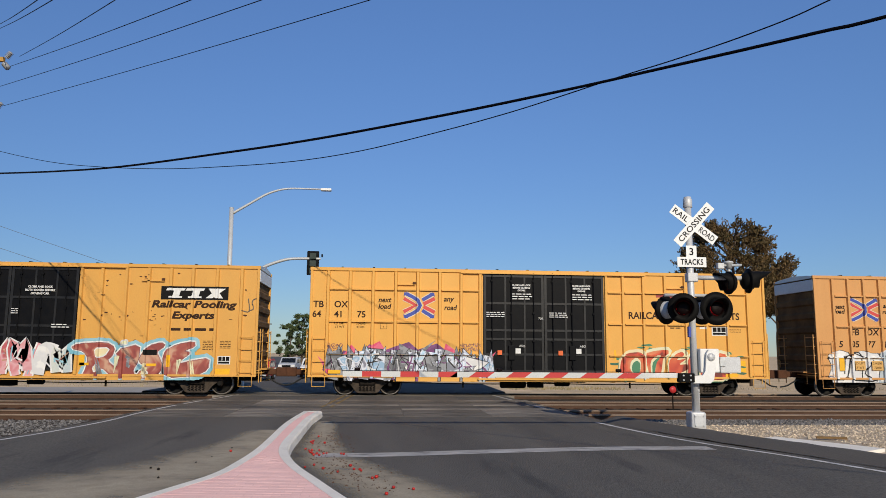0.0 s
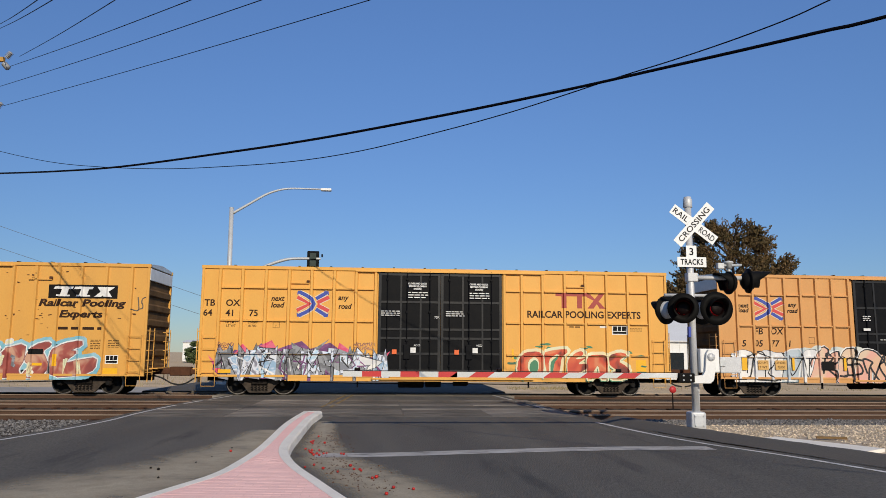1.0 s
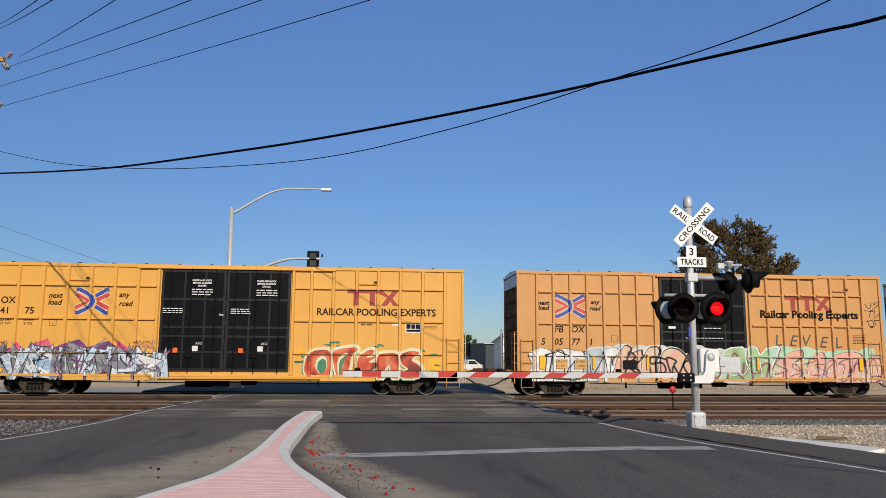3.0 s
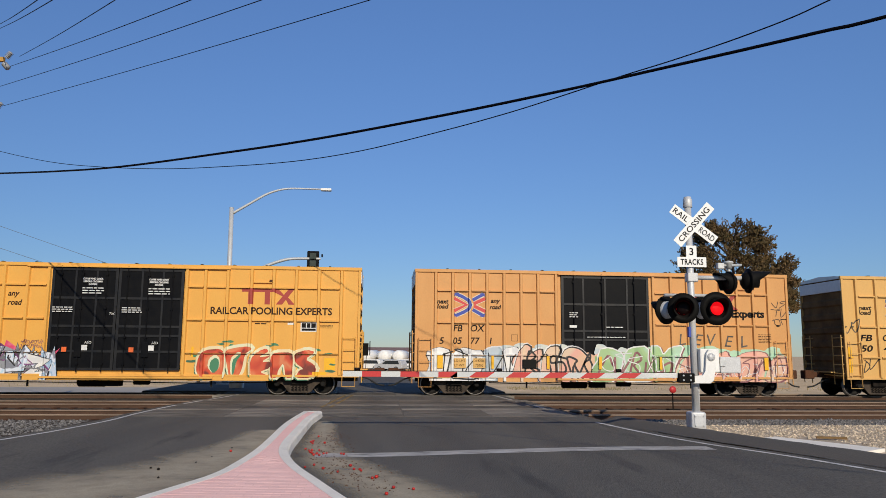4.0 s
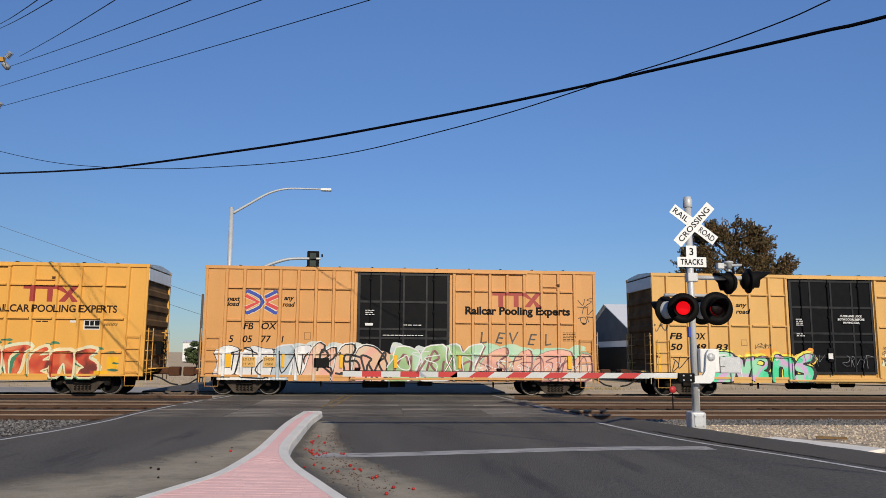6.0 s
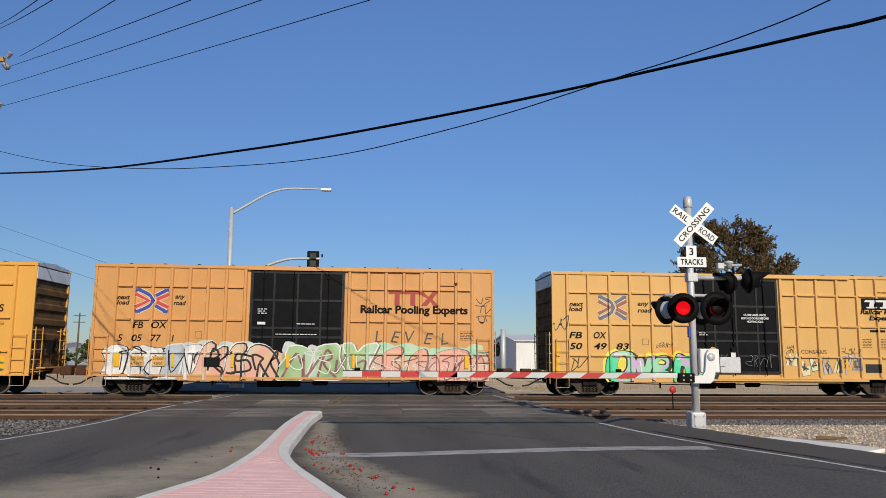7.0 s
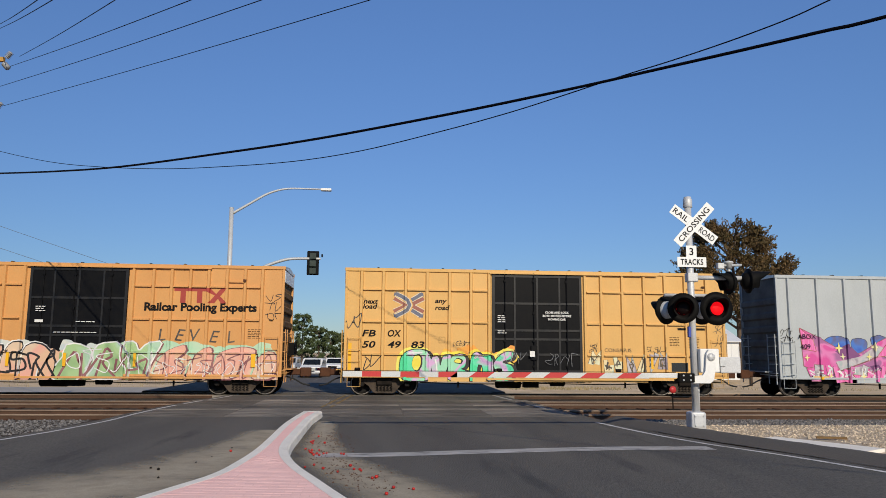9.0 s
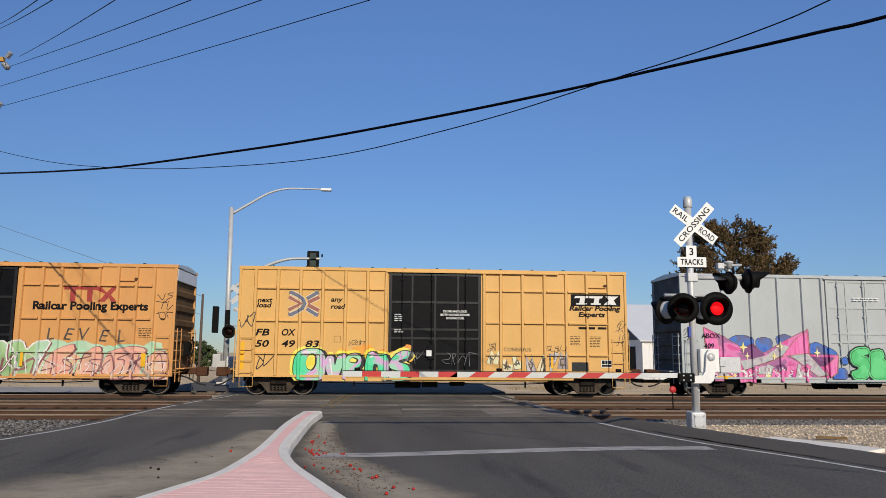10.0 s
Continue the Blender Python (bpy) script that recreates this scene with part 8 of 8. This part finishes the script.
def distance():
    tree("conifer_tree", "tall brown-green pine tree behind the train", (48.0, 95.0, -1.0), 19.9, 6.0, "needle", 3, 130, 7.5, 0.19, 430, lean=-0.9)
    tree("conifer_tree", "smaller brown-green pine beside the tall tree", (54.2, 97.0, -1.0), 13.9, 2.7, "needle", 5, 34, 8.5, 0.19, 300)
    tree("conifer_tree", "low dark pine beside the tall tree", (39.6, 96.0, -1.0), 12.8, 2.2, "needle", 6, 26, 7.5, 0.19, 260)
    for k, (x, y, h, r) in enumerate(((-17.5, 150, 8.2, 2.6), (-15.2, 150, 10.0, 2.8), (-12.4, 156, 7.6, 2.6), (-10.2, 160, 7.0, 2.4), (-8.2, 165, 6.6, 2.4), (-6.4, 172, 6.0, 2.2), (17.9, 152, 6.3, 2.2), (16.6, 154, 5.0, 1.7), (-44.0, 118, 4.2, 1.9), (-26.5, 112, 4.0, 1.6), (-52.0, 125, 3.2, 2.0), (-24.5, 108, 3.4, 1.5))):
        tree("street_tree", "green leafy tree in the distance", (x, y, -1.0), h, r, "leaf", 20 + k, 46, h * 0.22, 0.22, 110)
    gabled("metal_shed", "white corrugated metal shed with a grey roof", 14.9, 22.5, 80, 96, 3.1, 3.9, True, doors=((17.8, 1.0, 2.1),))
    part("vent_pipe", tubed([(13.6, 81, -1.05), (13.6, 81, 4.4)], 0.28, 12), "aluminium", thing("vent_stack", "pale grey vent pipe beside a shed", "pipe"))
    gabled("warehouse", "large white metal warehouse with a long pale blue-grey roof", 25.35, 35.0, 70, 92, 3.1, 7.2, True, doors=((27.0, 2.4, 1.9), (30.5, 3.0, 1.9)), gable=True)
    gabled("warehouse", "long low dark grey warehouse", 15.0, 40.0, 104, 172, 3.1, 3.6, True, wall="slate_and_shade")
    gabled("warehouse", "low brown roofed packing house", -6, 15.0, 170, 190, 2.2, 3.0, True, wall="shed_wall", roof="brown_roof")
    gabled("warehouse", "small white building in the far distance", -62.0, -52.0, 125, 140, 2.6, 3.1, True)
    gabled("warehouse", "white building behind the field", -48.5, -45.0, 190, 200, 4.0, 4.6, True)
    for x, y, turn in ((-1.2, 138, 76), (1.9, 140, 78), (4.4, 141, 80), (12.3, 128, 78), (14.9, 130, 82), (16.7, 120, 84)):
        vehicle("tanker_truck", "white tanker truck parked in a yard", (x, y, -1.0), "tanker", "white", turn)
    vehicle("pickup_truck", "white pickup truck parked beside a shed", (17.6, 70.0, -1.0), "pickup", "white", 180)
    vehicle("pickup_truck", "white pickup truck parked in a yard", (12.4, 105.0, -1.0), "pickup", "white", 28)
    vehicle("car", "white car parked in a yard", (-1.6, 118.0, -1.0), "car", "white", 160)
    vehicle("car", "white car parked in a yard", (3.4, 121.0, -1.0), "car", "white", 175)
    vehicle("car", "silver car parked in a yard", (0.4, 126.0, -1.0), "car", "silver_paint", 165)
    vehicle("car", "silver car parked in a yard", (1.8, 113.0, -1.0), "car", "silver_paint", 150)
    vehicle("car", "white car waiting at the far gate", (-6.0, 70.0, -0.57), "car", "white", -93)
    vehicle("car", "white car waiting behind the first car", (-4.6, 80.0, -0.57), "car", "white", -93)
    vehicle("car", "red car waiting in the queue", (-9.6, 62.0, -0.57), "car", "red_band", -90)
    vehicle("car", "silver car in the distance on the street", (-9.8, 84.0, -0.57), "car", "silver_paint", -92)
    for x, y, h in ((-46.6, 120, 8.6), (-38.5, 130, 9.0), (-13.7, 90, 6.5), (33.0, 64.0, 7.4)):
        t = thing("utility_pole", "distant wooden utility pole", "utility pole", group="distant poles", at=pose(x, y, -1.05))
        part("pole", tubed([(0, 0, 0), (0, 0, h)], [0.16, 0.11], 8), "pole_wood", t)
        for z in (h - 0.5, h - 1.5):
            part("crossarm", boxed(-0.9, 0.9, -0.05, 0.05, z, z + 0.12), "pole_wood", t)
    # earth bank and dry weeds behind the far track
    bm = bmesh.new()
    xs = [8.5 + 0.8 * k for k in range(90)]
    prof = [(46.0, -1.02), (47.0, -0.75), (48.2, -0.45), (50.2, -0.40), (52.0, -0.7), (53.5, -1.02)]
    grid = []
    for x in xs:
        k = min(1.0, (x - 8.5) / 2.2)
        grid.append([bm.verts.new((x, y, -1.02 + (z + 0.63) * k * (0.85 + 0.5 * noise.noise(Vector((x * 0.35, y, 0)))) + 0.03 * noise.noise(Vector((x * 1.7, y * 3, 2))))) for y, z in prof])
    for a, b in zip(grid, grid[1:]):
        for i in range(len(prof) - 1):
            bm.faces.new((a[i], b[i], b[i + 1], a[i + 1])).smooth = True
    whole("earth_bank", bm, "soil", "low bank of dry tan earth behind the tracks", "bank", kind="structure")
    rnd = random.Random(3)
    verts, faces = [], []
    for _ in range(5000):
        x = rnd.choice((rnd.uniform(9, 45), rnd.uniform(8.5, 16), rnd.uniform(-60, -14)))
        y = rnd.uniform(40.0, 50.0) if x > 0 else rnd.uniform(58, 90)
        s = rnd.uniform(0.05, 0.22) * (2.2 if x < 0 else 1)
        z = -1.0 if x < 0 or y < 47 else -0.55
        a = rnd.uniform(0, 6.28)
        k = len(verts)
        verts += [(x - 0.02 * math.cos(a), y - 0.02 * math.sin(a), z - 0.05), (x + 0.02 * math.cos(a), y + 0.02 * math.sin(a), z - 0.05), (x + rnd.uniform(-0.15, 0.15), y + rnd.uniform(-0.15, 0.15), z + s)]
        faces.append((k, k + 1, k + 2))
    me = bpy.data.meshes.new("dry_weeds")
    me.from_pydata(verts, [], faces)
    me.materials.append(M["weed"])
    tagged(new("dry_weeds", me), "dry tan weeds along the railway", "weeds", kind="stuff")


M["weed"] = mat("weed", (0.40, 0.30, 0.15), 0.9, second=(0.22, 0.20, 0.09), amount=1.0, scale=0.6, bump=0)
M["brown_roof"] = mat("brown_roof", (0.26, 0.16, 0.125), 0.8, scale=1)
distance()


# ---------------------------------------------------------------- spilled tomatoes and litter
def tomatoes():
    rnd = random.Random(12)
    base = lathe(bmesh.new(), (0, 0, 0), (0, 0, 1), [(0.0, 0.0), (0.005, 0.018), (0.02, 0.031), (0.035, 0.031), (0.05, 0.02), (0.052, 0.008), (0.048, 0.0)], 12)
    mesh = finish(base, "tomato", "tomato")
    spots = [(-1.22, 13.2), (-1.1, 12.6), (-0.98, 12.4), (-0.92, 12.9), (-1.05, 12.75), (-1.15, 12.9), (-0.85, 12.5), (-0.9, 11.3), (-0.75, 10.95), (-0.55, 10.6), (-1.0, 11.15), (-0.3, 10.9), (-0.34, 11.1), (-0.25, 10.75), (0.0, 10.3), (-0.02, 10.1), (0.22, 9.35), (0.40, 9.3), (0.12, 9.1), (-1.2, 14.2), (-1.1, 15.1), (-1.15, 14.0), (-1.0, 13.9), (-1.0, 12.6), (-0.55, 12.55), (-2.45, 12.95)]
    for x, y in spots:
        for _ in range(rnd.choice((1, 1, 2))):
            ob = new("tomato", mesh)
            k = rnd.uniform(0.55, 0.82)
            ob.matrix_basis = pose(x + rnd.uniform(-0.06, 0.06), y + rnd.uniform(-0.12, 0.12), 0.003, 0, 0, rnd.uniform(0, 360)) @ Matrix.Diagonal((k, k * rnd.uniform(0.9, 1.1), k, 1))
            tagged(ob, "ripe red tomato fallen on the road by the kerb", "tomato", "spilled tomatoes")
    verts, faces = [], []
    for _ in range(420):
        x, y = rnd.gauss(-0.85, 0.22), rnd.uniform(9.2, 16.0)
        if y < 12.3:
            x += (12.3 - y) * 0.3
        s = rnd.uniform(0.006, 0.02)
        k, a = len(verts), rnd.uniform(0, 6.28)
        verts += [(x + s * math.cos(a + j * 2.1), y + s * math.sin(a + j * 2.1) * 1.4, 0.004) for j in range(3)] + [(x, y, 0.004 + s * 0.7)]
        faces += [(k, k + 1, k + 3), (k + 1, k + 2, k + 3), (k + 2, k, k + 3)]
    me = bpy.data.meshes.new("litter")
    me.from_pydata(verts, [], faces)
    me.materials.append(M["rust"])
    tagged(new("litter", me), "crushed tomato scraps and dry leaves on the road", "litter", kind="stuff")
    for x, y, s in ((-3.05, 11.0, 0.024), (-3.2, 11.15, 0.018), (-2.85, 10.3, 0.018), (-2.5, 13.4, 0.016), (-2.7, 11.7, 0.014), (-2.6, 12.3, 0.012)):
        bm = bmesh.new()
        bmesh.ops.create_icosphere(bm, subdivisions=1, radius=s)
        whole("clod", bm, "truck_grime", "small clod of dirt on the road", "dirt", at=pose(x, y, s * 0.6))


tomatoes()


build_tracks()
island_bricks(island, ISL_L, ISL_R)


def motions():
    for car, x0 in CARS:
        walk(car, [(t, pose(x0 - d, FACE_Y, 0.0)) for t, d in TRAVEL])
    steps = [k * 0.1 for k in range(101)]
    ts, ds = [t for t, _ in TRAVEL], [d for _, d in TRAVEL]
    turns = [(t, float(np.interp(t, ts, ds)) / WHEEL_R) for t in steps]
    for wheel, x, y in WHEELS:
        walk(wheel, [(t, Matrix.Translation((x, y, WHEEL_R)) @ Matrix.Rotation(-a, 4, "Y")) for t, a in turns])
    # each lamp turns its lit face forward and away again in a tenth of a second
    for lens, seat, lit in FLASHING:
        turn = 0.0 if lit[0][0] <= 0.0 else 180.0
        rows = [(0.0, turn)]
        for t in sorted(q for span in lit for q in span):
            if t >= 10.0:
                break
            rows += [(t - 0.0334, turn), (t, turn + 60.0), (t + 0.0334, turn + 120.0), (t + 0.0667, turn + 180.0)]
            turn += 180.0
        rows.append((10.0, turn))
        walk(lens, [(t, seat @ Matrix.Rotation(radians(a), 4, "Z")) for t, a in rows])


motions()
